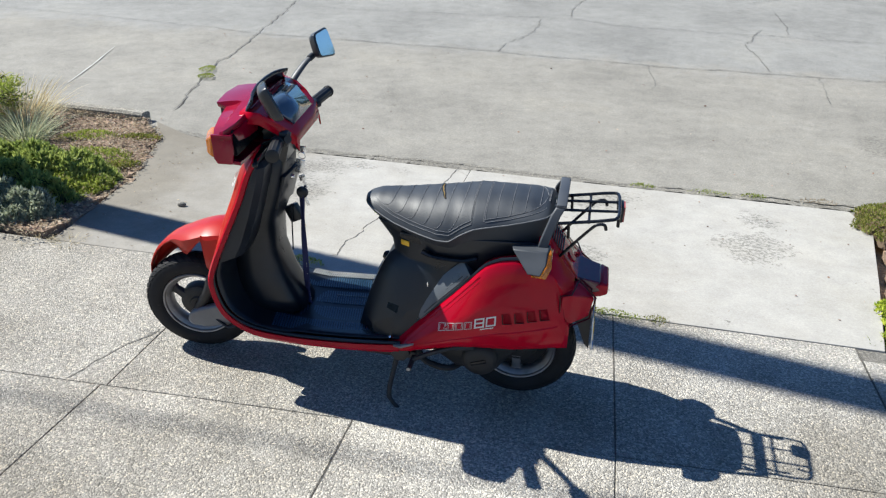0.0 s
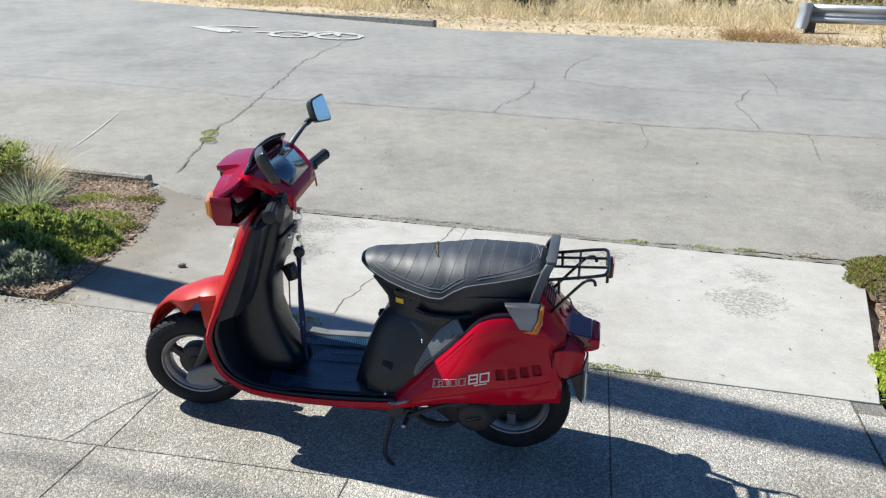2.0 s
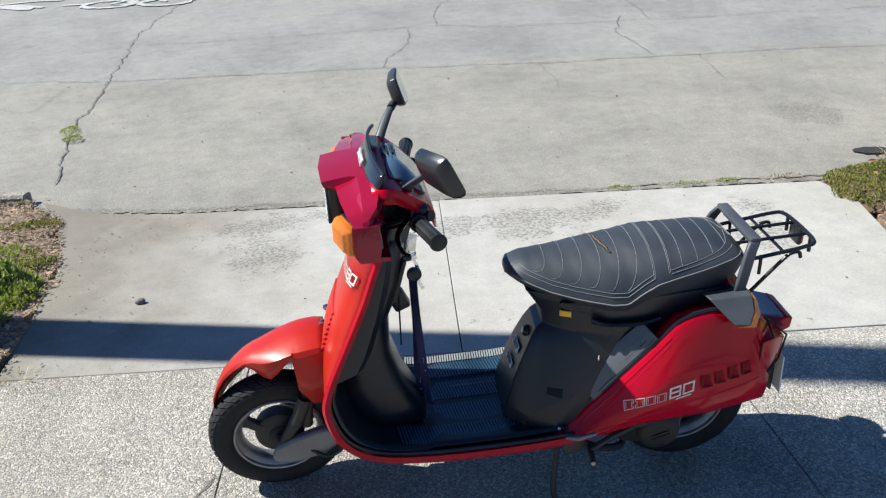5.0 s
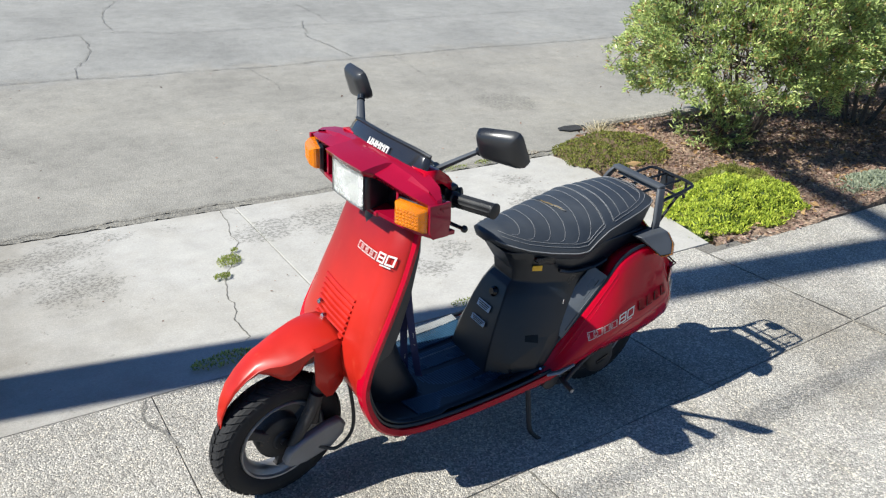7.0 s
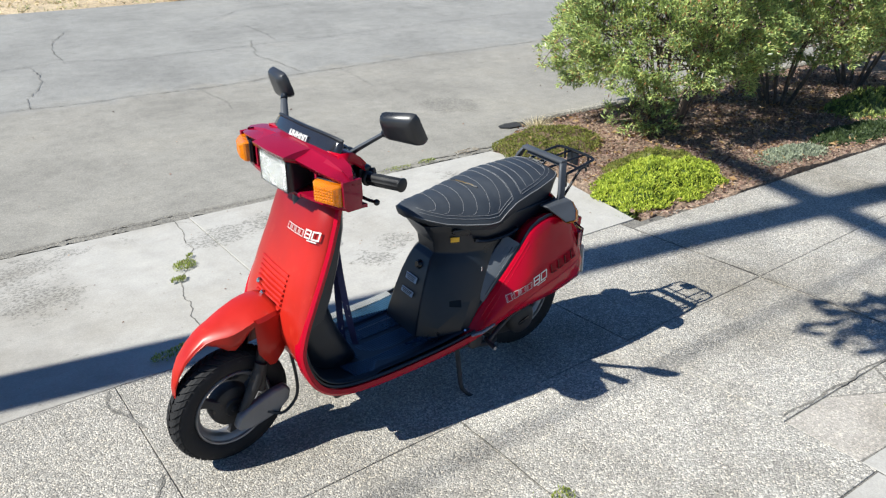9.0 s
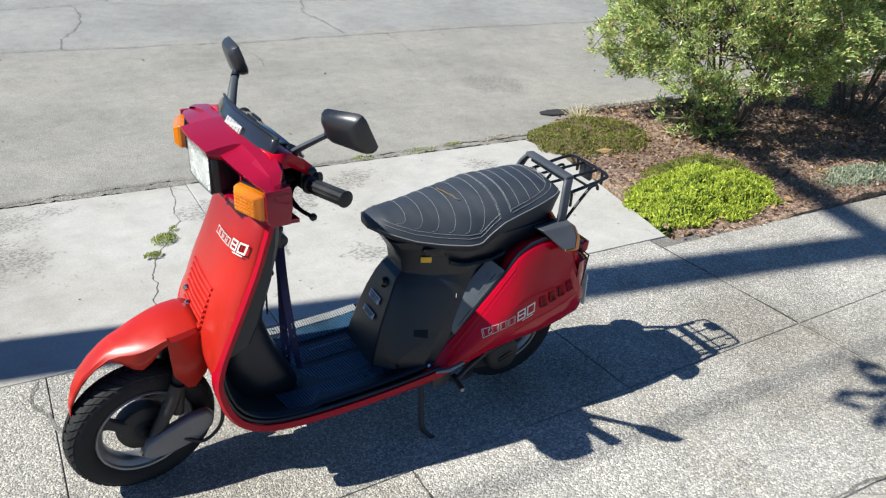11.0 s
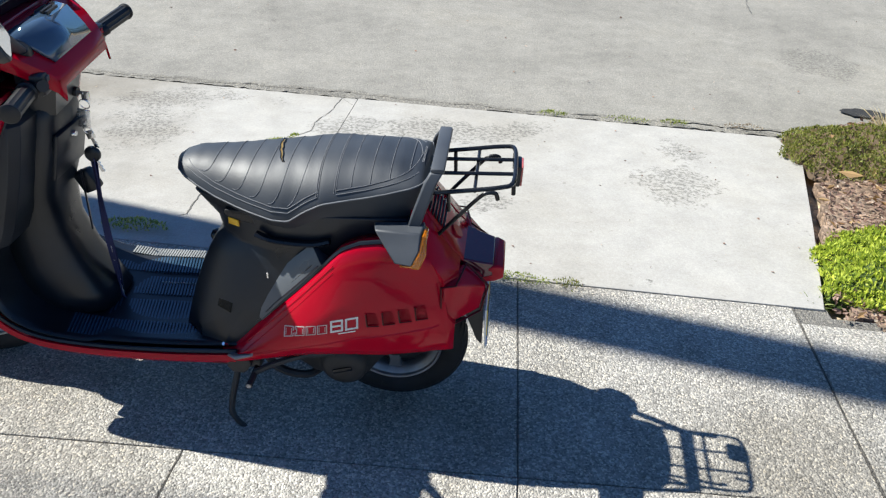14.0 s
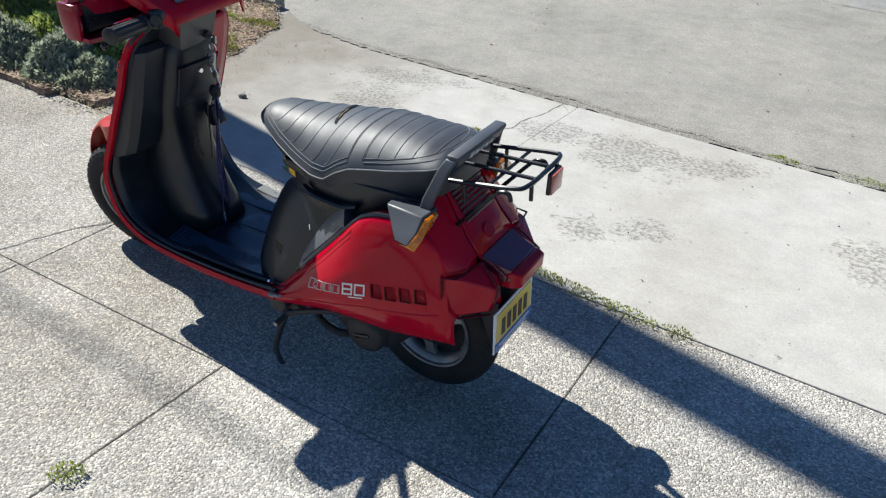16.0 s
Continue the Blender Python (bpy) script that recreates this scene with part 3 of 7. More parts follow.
def road_shape(name, pts, label=""):
    bm = bmesh.new()
    vs = [bm.verts.new(st(u, v, road_z(v) + 0.013)) for u, v in pts]
    bm.faces.new(vs)
    bmesh.ops.triangulate(bm, faces=bm.faces)
    return part(name, bm, ROAD_WHITE, road, label, smooth=0)


def bike_lane_mark():
    """An arrow and a wheeled symbol in worn white paint."""
    road_shape("arrow_paint", [(-7.05, 12.32), (-6.35, 12.62), (-5.9, 12.62), (-5.9, 12.54), (-6.3, 12.54), (-6.75, 12.36), (-6.1, 12.05), (-6.1, 11.9), (-6.25, 11.9)])
    road_shape("arrow_paint", [(-6.75, 12.33), (-6.55, 12.26), (-6.0, 12.0), (-5.95, 12.08), (-6.4, 12.33)])
    for cu in (-5.05, -4.25):
        ring = [(cu + 0.36 * math.cos(a), 12.06 + 0.28 * math.sin(a)) for a in (6.283 * i / 24 for i in range(25))]
        crack("wheel_paint", ring, 0.11, lambda u, v: road_z(v) + 0.013, ROAD_WHITE, road, 130, 0.09, 0.001)
    for pts in (((-5.05, 12.06), (-4.85, 12.3), (-4.4, 12.3), (-4.25, 12.06)), ((-4.85, 12.3), (-4.7, 11.95), (-5.05, 12.06)), ((-4.7, 11.95), (-4.4, 12.3)), ((-5.75, 12.12), (-5.3, 12.14)), ((-4.75, 12.42), (-4.5, 12.42), (-3.9, 12.2))):
        crack("frame_paint", pts, 0.09, lambda u, v: road_z(v) + 0.0135, ROAD_WHITE, road, 131, 0.1, 0.001)


bike_lane_mark()


def road_blot(name, u, v, ru, rv, material, seed):
    """A flat dark blot on the street with a ragged rim."""
    verts, faces = [st(u, v, on_road(u, v) + 0.007)], []
    n = 26
    for ring in (0.35, 0.7, 1.0):
        for k in range(n):
            a = 6.283 * k / n
            e = ring * (1 + 0.35 * noise.noise(Vector((math.cos(a) * 2, math.sin(a) * 2, seed))))
            p = (u + ru * e * math.cos(a), v + rv * e * math.sin(a))
            verts.append(st(*p, on_road(*p) + 0.007))
    for k in range(n):
        j = (k + 1) % n
        faces.append((0, 1 + k, 1 + j))
        for r in (0, 1):
            faces.append((1 + r * n + k, 1 + (r + 1) * n + k, 1 + (r + 1) * n + j, 1 + r * n + j))
    from_lists(name, verts, faces, material, road)


road_blot("dark_spot", 2.09, 5.00, 0.13, 0.075, ROAD_SPOT, 4)


def kerb(name, line, width=0.14, height=0.07, base=-0.1, label="", length=0.9):
    """A kerb built of cast lengths along a line."""
    holder = tagged(new(name), label, "kerb", kind="structure")
    pts = [Vector((u, v, 0)) for u, v in line]
    rnd = random.Random(len(line))
    for a, b in zip(pts, pts[1:]):
        n = max(1, round((b - a).length / length))
        d = (b - a).normalized()
        s = Vector((-d.y, d.x, 0))
        for k in range(n):
            p, q = a + (b - a) * k / n + d * 0.004, a + (b - a) * (k + 1) / n - d * 0.004
            h = height + rnd.uniform(-0.006, 0.006)
            bm = bmesh.new()
            rings = []
            for i in range(5):
                c = p + (q - p) * i / 4
                o = 0.006 * fuzz(c.x, c.y, 5.0)
                prof = [(-width / 2, base), (-width / 2 + o, h - 0.018), (-width / 2 + 0.015 + o, h), (width / 2 - 0.02, h), (width / 2, h - 0.015 + o), (width / 2, base)]
                rings.append([st(c.x + s.x * w, c.y + s.y * w, z + 0.004 * fuzz(c.x, c.y, 9.0, 2.0)) for w, z in prof])
            add_loft(bm, rings)
            part("kerb_stone", bm, KERB, holder, smooth=35)
    return holder


kerb("kerb_west", [(-9.0, 4.95), (-3.98, 4.88), (-3.2, 4.86)], width=0.10, height=0.072, label="low worn concrete kerb beside the planting bed")
kerb("kerb_east", [(2.20, 4.92), (9.0, 4.95)], width=0.11, height=0.042, label="low worn concrete kerb beside the planting bed")
kerb("kerb_far", [(-14.0, 16.3), (-9.33, 15.2), (-3.0, 13.52)], height=0.62 + 0.13, base=0.45, label="dark low kerb at the far side of the street")


def bed(name, outline, hump, label):
    """A planting bed: a lumpy sheet of soil inside an outline."""
    us, vs = [p[0] for p in outline], [p[1] for p in outline]
    bm = bmesh.new()
    step = 0.07
    nu, nv = int((max(us) - min(us)) / step) + 2, int((max(vs) - min(vs)) / step) + 2

    def inside(u, v):
        hit = False
        for (a, b), (c, d) in zip(outline, outline[1:] + outline[:1]):
            if (b > v) != (d > v) and u < (c - a) * (v - b) / (d - b) + a:
                hit = not hit
        return hit

    grid = {}
    for i in range(nu):
        for j in range(nv):
            u, v = min(us) + i * step, min(vs) + j * step
            if inside(u, v):
                grid[i, j] = bm.verts.new(st(u + 0.02 * fuzz(u, v, 7), v + 0.02 * fuzz(u, v, 7, 4), hump + 0.03 * fuzz(u, v, 1.7) + 0.018 * fuzz(u, v, 6.0) + 0.008 * fuzz(u, v, 17.0)))
    for (i, j), w in grid.items():
        q = [grid.get(k) for k in ((i, j), (i + 1, j), (i + 1, j + 1), (i, j + 1))]
        if all(q):
            bm.faces.new(q)
    border = [e for e in bm.edges if len(e.link_faces) == 1]
    ex = bmesh.ops.extrude_edge_only(bm, edges=border)
    for w in [x for x in ex["geom"] if isinstance(x, bmesh.types.BMVert)]:
        w.co.z = -0.06
    return tagged(part(name, bm, SOIL, smooth=60), label, "planting bed", kind="structure")


bed("bed_west", [(-2.42, 2.86), (-2.5, 3.4), (-2.56, 3.77), (-2.84, 4.5), (-3.15, 4.8), (-9.0, 4.88), (-9.0, 2.72), (-2.75, 2.78)], 0.02, "dry soil planting bed with mulch and litter")
bed("bed_east", [(1.22, 2.86), (1.36, 3.46), (1.54, 4.1), (1.62, 4.55), (2.05, 4.84), (9.0, 4.88), (9.0, 2.755), (1.30, 2.755)], 0.012, "brown mulched planting bed beside the driveway")


def guard_rail():
    rail = empty("guard_rail", Matrix.Translation(st(3.0, 14.7, 0)) @ Matrix.Rotation(STREET, 4, "Z"), "galvanised steel road guard rail on posts at the far verge", "guard rail")
    prof = [(0.0, 0.156), (-0.02, 0.14), (-0.075, 0.115), (-0.08, 0.085), (-0.075, 0.06), (-0.01, 0.02), (-0.01, -0.02), (-0.075, -0.06), (-0.08, -0.085), (-0.075, -0.115), (-0.02, -0.14), (0.0, -0.156)]
    rings = [[Vector((x, y, z + 1.05)) for y, z in prof] for x in (0.15, 2, 4, 8, 12, 18)]
    bm = loft(rings, closed=False, cap=False)
    thicken(part("beam", bm, GALVANISED, rail, smooth=25), 0.004)
    bm = bmesh.new()
    add_loft(bm, [[Vector((0.35 + 0.10 * math.cos(a) - s, -0.06 + 0.16 * math.sin(a), z)) for a in (6.283 * k / 16 for k in range(16))] for s, z in ((0.14, 0.80), (0.12, 0.90), (0.10, 1.10), (0.10, 1.22))])
    part("end_cap", bm, GALVANISED, rail)
    for k in range(9):
        bm = box((0.4 + 2.0 * k, 0.12, 0.85), (0.15, 0.2, 0.7), bev=0.01)
        part("post", bm, POLE_WOOD, rail)


guard_rail()


def utility_pole():
    """Stands out of view; its long shadow crosses the driveway."""
    foot = Vector((-4.35, 4.608, 0))
    pole = empty("utility_pole", Matrix.Translation(foot), "tall round wooden utility pole with one crossarm", "utility pole")
    part("shaft", tube([(0, -0.0487 * z, z) for z in (-0.2, 3, 6, 9.6)], [0.15, 0.145, 0.135, 0.12], 20), POLE_WOOD, pole)
    d = Vector((0.52, 0.85, 0)).normalized()
    bm = bmesh.new()
    add_box(bm, (0, 0, 0), (2.4, 0.11, 0.14), Matrix.Translation((0.1, -0.38, 7.80)) @ d.to_track_quat("X", "Z").to_matrix().to_4x4(), 0.006)
    part("crossarm", bm, POLE_WOOD, pole)
    for k in (-1.0, -0.6, 0.6, 1.0):
        bm = lathe([(0.0, 0.0), (0.03, 0.0), (0.03, 0.03), (0.045, 0.04), (0.03, 0.06), (0.045, 0.08), (0.02, 0.11), (0.0, 0.11)], (0, 0, 0), 12)
        bm.transform(Matrix.Translation(Vector((0.1, -0.38, 7.87)) + d * k) @ Matrix.Rotation(radians(90), 4, "X"))
        part("insulator", bm, GREY_PLASTIC, pole)

    for k, r in ((-0.62, 0.012),):
        c = Vector((0.1, -0.38, 7.99)) + d * k
        part("cable", tube([c + Vector((CU * t, SU * t, 0.0006 * t * t)) for t in (-40, -20, 0, 20, 40)], r, 6), BLACK, pole)


utility_pole()

# ---- the scooter: x ahead from the rear wheel's foot, y to its left, z up ----
HEADING = math.degrees(math.atan2(0.225, -1.20))
LEAN_LEFT = 4.5
scooter = empty("motor_scooter", pose(0.308, 2.197, 0.003, 0, 0, HEADING) @ pose(0, 0, 0, -LEAN_LEFT, 0, 0), "red and black motor scooter propped on its stand", "scooter")
HEAD = Vector((0.83, 0, 0.85))
RAKE = Vector((-math.sin(radians(26)), 0, math.cos(radians(26))))
STEER = Matrix.Translation(HEAD) @ Matrix.Rotation(radians(9.0), 4, RAKE) @ Matrix.Translation(-HEAD)
BAR_TURN = Matrix.Translation(HEAD) @ Matrix.Rotation(radians(4.8), 4, "Z") @ Matrix.Translation(-HEAD)


def steered(name, bm, material, parent=scooter, label="", smooth=40.0):
    return part(name, bm, material, parent, label, smooth, at=STEER)


def turned(name, bm, material, parent=scooter, label="", smooth=40.0):
    return part(name, bm, material, parent, label, smooth, at=BAR_TURN)


def wheel(x, front):
    c = (x, 0, 0.21)
    axle = 0.192 if front else 0.196
    at = Matrix.Translation((x, 0, axle)) @ Matrix.Diagonal((0.905, 0.95, 0.905, 1)) @ Matrix.Translation((-x, 0, -0.21))
    if front:
        at = STEER @ at
    bm = lathe([(0.130, 0.022), (0.141, 0.031), (0.150, 0.040), (0.165, 0.044), (0.187, 0.041), (0.199, 0.033), (0.206, 0.018), (0.208, 0.0), (0.206, -0.018), (0.199, -0.033), (0.187, -0.041), (0.165, -0.044), (0.150, -0.040), (0.141, -0.031), (0.130, -0.022)], c, 72)
    tyre = part("tyre", bm, RUBBER, scooter, "front tyre" if front else "rear tyre", at=at)
    # raised tread blocks between slanting grooves
    bm = bmesh.new()
    n = 44
    for k in range(n):
        for s in (1, -1):
            a0 = 2 * math.pi * (k + (0.5 if s < 0 else 0)) / n
            rings = []
            for q in range(5):
                t = q / 4
                y = 0.003 + 0.034 * t
                r = lerp(y, [(0.0, 0.208), (0.018, 0.206), (0.033, 0.199), (0.041, 0.187)])
                a = a0 + 0.16 * t * t
                h = 2 * math.pi / n * 0.37
                rings.append([Vector((x + rr * math.cos(b), s * y, 0.21 + rr * math.sin(b))) for b, rr in ((a - h, r - 0.002), (a - h * 0.93, r + 0.005), (a + h * 0.93, r + 0.005), (a + h, r - 0.002))])
            add_loft(bm, rings)
    part("tread", bm, RUBBER, tyre, at=at, smooth=0)
    half = [(0.112, 0.0), (0.113, 0.012), (0.119, 0.020), (0.131, 0.028), (0.133, 0.036), (0.138, 0.0375), (0.1405, 0.034), (0.139, 0.024)]
    bm = lathe([(r, -y) for r, y in half[::-1]] + half[1:], c, 72)
    rim = part("rim", bm, ALLOY, scooter, "cast alloy wheel rim", at=at)
    for k in range(3):
        a = 2 * math.pi * k / 3 + 0.5
        rings = []
        for r, w, y0, y1 in ((0.045, 0.024, 0.004, 0.030), (0.075, 0.017, 0.004, 0.026), (0.100, 0.018, 0.002, 0.018), (0.116, 0.026, -0.004, 0.014)):
            u, n = Vector((math.cos(a), 0, math.sin(a))), Vector((-math.sin(a), 0, math.cos(a)))
            o = Vector((x, 0, 0.21)) + u * r
            rings.append([o - n * w + Vector((0, y0, 0)), o - n * w * 0.8 + Vector((0, y1, 0)), o + n * w * 0.8 + Vector((0, y1, 0)), o + n * w + Vector((0, y0, 0)), o + Vector((0, y0 - 0.012, 0))])
        soften(part("spoke", loft(rings), DARK_METAL if front else ALLOY, rim, "cast wheel spoke", at=at), 0.003)
    bm = lathe([(0.0, 0.045), (0.012, 0.045), (0.014, 0.036), (0.030, 0.036), (0.034, 0.030), (0.058, 0.029), (0.072, 0.022), (0.076, 0.010), (0.074, -0.02), (0.05, -0.034), (0.0, -0.036)], c, 40)
    part("hub", bm, DARK_METAL if front else ENGINE, rim, "brake drum", at=at)
    if not front:
        part("wheel_web", lathe([(0.0, -0.012), (0.113, -0.010), (0.113, -0.018), (0.0, -0.020)], c, 40), ENGINE, rim, at=at)
    return tyre


wheel(1.178, True)
wheel(0.045, False)

# front suspension
bm = bmesh.new()
for s in (1, -1):
    add_tube(bm, curve([(1.055, s * 0.050, 0.46), (1.085, s * 0.052, 0.36), (1.10, s * 0.054, 0.24)], 5), 0.017, 10)
steered("fork", bm, DARK_METAL)
for s in (1, -1):
    out = [(1.205, 0.160), (1.190, 0.140), (1.14, 0.132), (1.06, 0.146), (1.02, 0.178), (1.012, 0.212), (1.030, 0.236), (1.075, 0.234), (1.15, 0.214), (1.19, 0.195)]
    ob = steered("link_cover", prism(out, s * 0.060, s * 0.088), FORK_GREY, label="grey fork link cover")
    soften(ob, 0.009, 3, 30)
bm = bmesh.new()
for s in (1, -1):
    add_tube(bm, [(1.17, s * 0.062, 0.19), (1.118, s * 0.064, 0.28), (1.095, s * 0.062, 0.34)], [0.015, 0.019, 0.019], 10)
steered("damper", bm, DARK_METAL)
steered("brake_cable", tube(curve([(1.10, 0.085, 0.17), (1.05, 0.10, 0.15), (1.00, 0.10, 0.20), (1.00, 0.08, 0.32), (1.02, 0.05, 0.45)], 6), 0.005, 6), BLACK)

# front fender: a hooded shell over the wheel with skirts down the fork
FENDER = ((1.340, 0.296, 0.010, 0.002, 0.012, 0.002), (1.336, 0.324, 0.026, 0.003, 0.030, 0.002), (1.320, 0.362, 0.042, 0.004, 0.055, 0.003), (1.298, 0.397, 0.052, 0.006, 0.064, 0.004), (1.268, 0.427, 0.058, 0.012, 0.068, 0.004), (1.238, 0.450, 0.062, 0.020, 0.070, 0.008), (1.215, 0.463, 0.064, 0.034, 0.072, 0.026), (1.190, 0.472, 0.066, 0.052, 0.074, 0.050), (1.172, 0.480, 0.068, 0.062, 0.076, 0.060), (1.150, 0.488, 0.071, 0.069, 0.080, 0.046), (1.128, 0.495, 0.074, 0.072, 0.100, 0.026), (1.112, 0.500, 0.076, 0.074, 0.130, 0.020), (1.106, 0.502, 0.077, 0.076, 0.150, 0.120), (1.094, 0.505, 0.078, 0.078, 0.170, 0.175), (1.075, 0.508, 0.079, 0.079, 0.190, 0.180), (1.045, 0.510, 0.078, 0.078, 0.190, 0.150), (1.02, 0.506, 0.074, 0.074, 0.15, 0.09))
rings = []
for x, z, hr, hl, dr, dl in FENDER:
    prof = [(-1.0, -1.0), (-1.02, -0.55), (-1.0, -0.10), (-0.90, -0.03), (-0.5, 0.05), (0, 0.07), (0.5, 0.05), (0.90, -0.03), (1.0, -0.10), (1.02, -0.55), (1.0, -1.0)]
    rings.append([Vector((x - (0.02 if zz < -0.5 and x < 1.10 else 0), (hr if yy < 0 else hl) * yy, z + ((dr if yy < 0 else dl) * zz if zz < 0 else 0.12 * zz))) for yy, zz in prof])
ob = steered("front_fender", loft(rings, closed=False, cap=False), RED_FADED, label="sun-faded red front fender, broken away on one side", smooth=20)
thicken(ob, 0.004)

# leg shield
EDGE = [(0.834, 0.838), (0.866, 0.765), (0.898, 0.68), (0.961, 0.54), (0.999, 0.45), (1.008, 0.385), (0.975, 0.297), (0.90, 0.246), (0.76, 0.232), (0.56, 0.242), (0.40, 0.262)]


def shield_half(z):
    return lerp(z, [(0.22, 0.205), (0.30, 0.212), (0.40, 0.206), (0.50, 0.196), (0.60, 0.190), (0.70, 0.181), (0.77, 0.174), (0.81, 0.160), (0.84, 0.125)])


path = curve([(x, 0, z) for x, z in EDGE[:8]], 6)
rings = []
for p in path[::-1]:
    hw = shield_half(p.z)
    bulge = lerp(p.z, [(0.23, 0.0), (0.33, -0.004), (0.40, 0.0), (0.48, 0.024), (0.58, 0.040), (0.72, 0.046), (0.84, 0.040)])
    ring = []
    for k in range(21):
        t = -1 + k / 10
        f = 1 - abs(t) ** 2.6
        ring.append(Vector((p.x + bulge * f + 0.006, hw * math.sin(t * 1.35) / math.sin(1.35), p.z + 0.01 * f)))
    rings.append(ring)
ob = part("leg_shield", loft(rings, closed=False, cap=False), RED_FADED, scooter, "sun-faded red front leg shield")
thicken(ob, 0.005, 0)
shield = ob

# ribbed grille in the shield
GRILLE = [(0.44, 1.038), (0.505, 1.021), (0.55, 1.008), (0.62, 0.980)]
bm = bmesh.new()
for k in range(9):
    z = 0.488 + 0.0148 * k
    x = lerp(z, GRILLE)
    w = 0.080 + 0.0008 * k
    add_loft(bm, [[Vector((x + dx - 0.16 * y * y - abs(y) * 0.02, y, z + dz)) for dx, dz in ((-0.022, -0.004), (0.002, -0.006), (0.006, -0.003), (0.003, 0.0015), (-0.022, 0.003))] for y in (-w, -w * 0.5, 0, w * 0.5, w)])
part("grille_ribs", bm, RED_FADED, shield, smooth=20)
# backing sheet coloured dark for the shade between the ribs
rings = [[Vector((lerp(z, GRILLE) - 0.0045 - 0.16 * y * y - abs(y) * 0.02, y, z)) for y in (-0.084, -0.042, 0, 0.042, 0.084)] for z in (0.478, 0.52, 0.57, 0.614)]
thicken(part("grille_backing", loft(rings, closed=False, cap=False), DEEP_RED, shield), 0.004)
for x, y, z in ((0.90, -0.045, 0.765), (1.016, -0.062, 0.535), (1.026, -0.02, 0.515)):
    bm = lathe([(0.0, 0.008), (0.006, 0.008), (0.009, 0.003), (0.009, -0.004)], (0, 0, 0), 12)
    bm.transform(Matrix.Translation((x, y, z)) @ Matrix.Rotation(radians(-70), 4, "Z") @ Matrix.Rotation(radians(20), 4, "X"))
    part("screw", bm, CHROME, shield)


def badge(parent, origin, right, up, length, height, ink, wrap=None):
    """The model badge as plain outlined and solid blocks, not lettered."""
    right, up = Vector(right).normalized(), Vector(up).normalized()
    out = right.cross(up).normalized()
    m = Matrix((right, up, out)).transposed().to_4x4()
    m.translation = Vector(origin)
    bm = bmesh.new()
    cell = length * 0.60 / 4
    for k in range(4):
        x0, x1 = cell * k + cell * 0.06, cell * (k + 1) - cell * 0.06
        h = height * 0.74
        w = height * 0.06
        for c, s in (((x0 + x1) / 2, w / 2), ((x0 + x1) / 2, h - w / 2)):
            add_box(bm, (c, s, 0), (x1 - x0, w, 0.0016))
        for c in (x0 + w / 2, x1 - w / 2):
            add_box(bm, (c, h / 2, 0), (w, h - 2 * w, 0.0016))
        for cx in (x0 + 2.6 * w, x1 - 2.6 * w):
            add_box(bm, (cx, h / 2, 0), (w * 0.8, h - 5 * w, 0.0016))
    bm.transform(m)
    if wrap:
        for w in bm.verts:
            w.co = wrap(w.co)
    part("badge_outline", bm, SILVER_INK, parent, smooth=0)
    bm = bmesh.new()
    for k in range(2):
        x0 = length * 0.63 + k * length * 0.19
        x1 = x0 + length * 0.165
        w = height * 0.15
        for c, s in (((x0 + x1) / 2, w / 2), ((x0 + x1) / 2, height - w / 2)) + ((((x0 + x1) / 2, height / 2),) if k == 0 else ()):
            add_box(bm, (c, s, 0), (x1 - x0, w, 0.0016))
        for c in (x0 + w / 2, x1 - w / 2):
            add_box(bm, (c, height / 2, 0), (w, height - 2 * w, 0.0016))
    add_box(bm, (length * 0.84, -height * 0.18, 0), (length * 0.22, height * 0.1, 0.0016))
    bm.transform(m)
    if wrap:
        for w in bm.verts:
            w.co = wrap(w.co)
    part("badge_solid", bm, ink, parent, smooth=0)


def on_shield(c):
    """The point of the shield's front at the same y and z, just clear of it."""
    hw = shield_half(c.z)
    t = math.asin(max(-1, min(1, c.y / hw * math.sin(1.35)))) / 1.35
    f = 1 - abs(t) ** 2.6
    x = lerp(c.z, [(0.385, 1.008), (0.45, 0.999), (0.54, 0.961), (0.68, 0.898), (0.765, 0.866), (0.835, 0.834)])
    return Vector((x + lerp(c.z, [(0.48, 0.024), (0.58, 0.040), (0.72, 0.046), (0.84, 0.040)]) * f + 0.0215, c.y, c.z))


rings = []
for z in (0.56, 0.62, 0.68, 0.74, 0.78, 0.81, 0.825):
    x = lerp(z, [(0.54, 0.961), (0.68, 0.898), (0.765, 0.866), (0.835, 0.834)]) - 0.012
    rings.append([Vector((x - 0.012 * (1 - k / 5), -(0.070 + (shield_half(z) - 0.082) * k / 5), z)) for k in range(6)])
back = part("bare_shield_back", loft(rings, closed=False, cap=False), RED, scooter, "bare red back of the shield")
thicken(back, 0.004)
for y, z in ((-0.118, 0.70), (-0.135, 0.635)):
    part("back_hole", lathe([(0, 0.003), (0.011, 0.003), (0.012, -0.003)], (0, 0, 0), 14), BLACK, back).data.transform(Matrix.Translation((lerp(z, [(0.54, 0.961), (0.68, 0.898), (0.765, 0.866)]) - 0.022, y, z)) @ Matrix.Rotation(radians(65), 4, "Y") @ Matrix.Rotation(radians(90), 4, "X"))

# black inner liner and floor
path = curve([(x - 0.012, 0, z + 0.012) for x, z in EDGE], 6)
rings = []
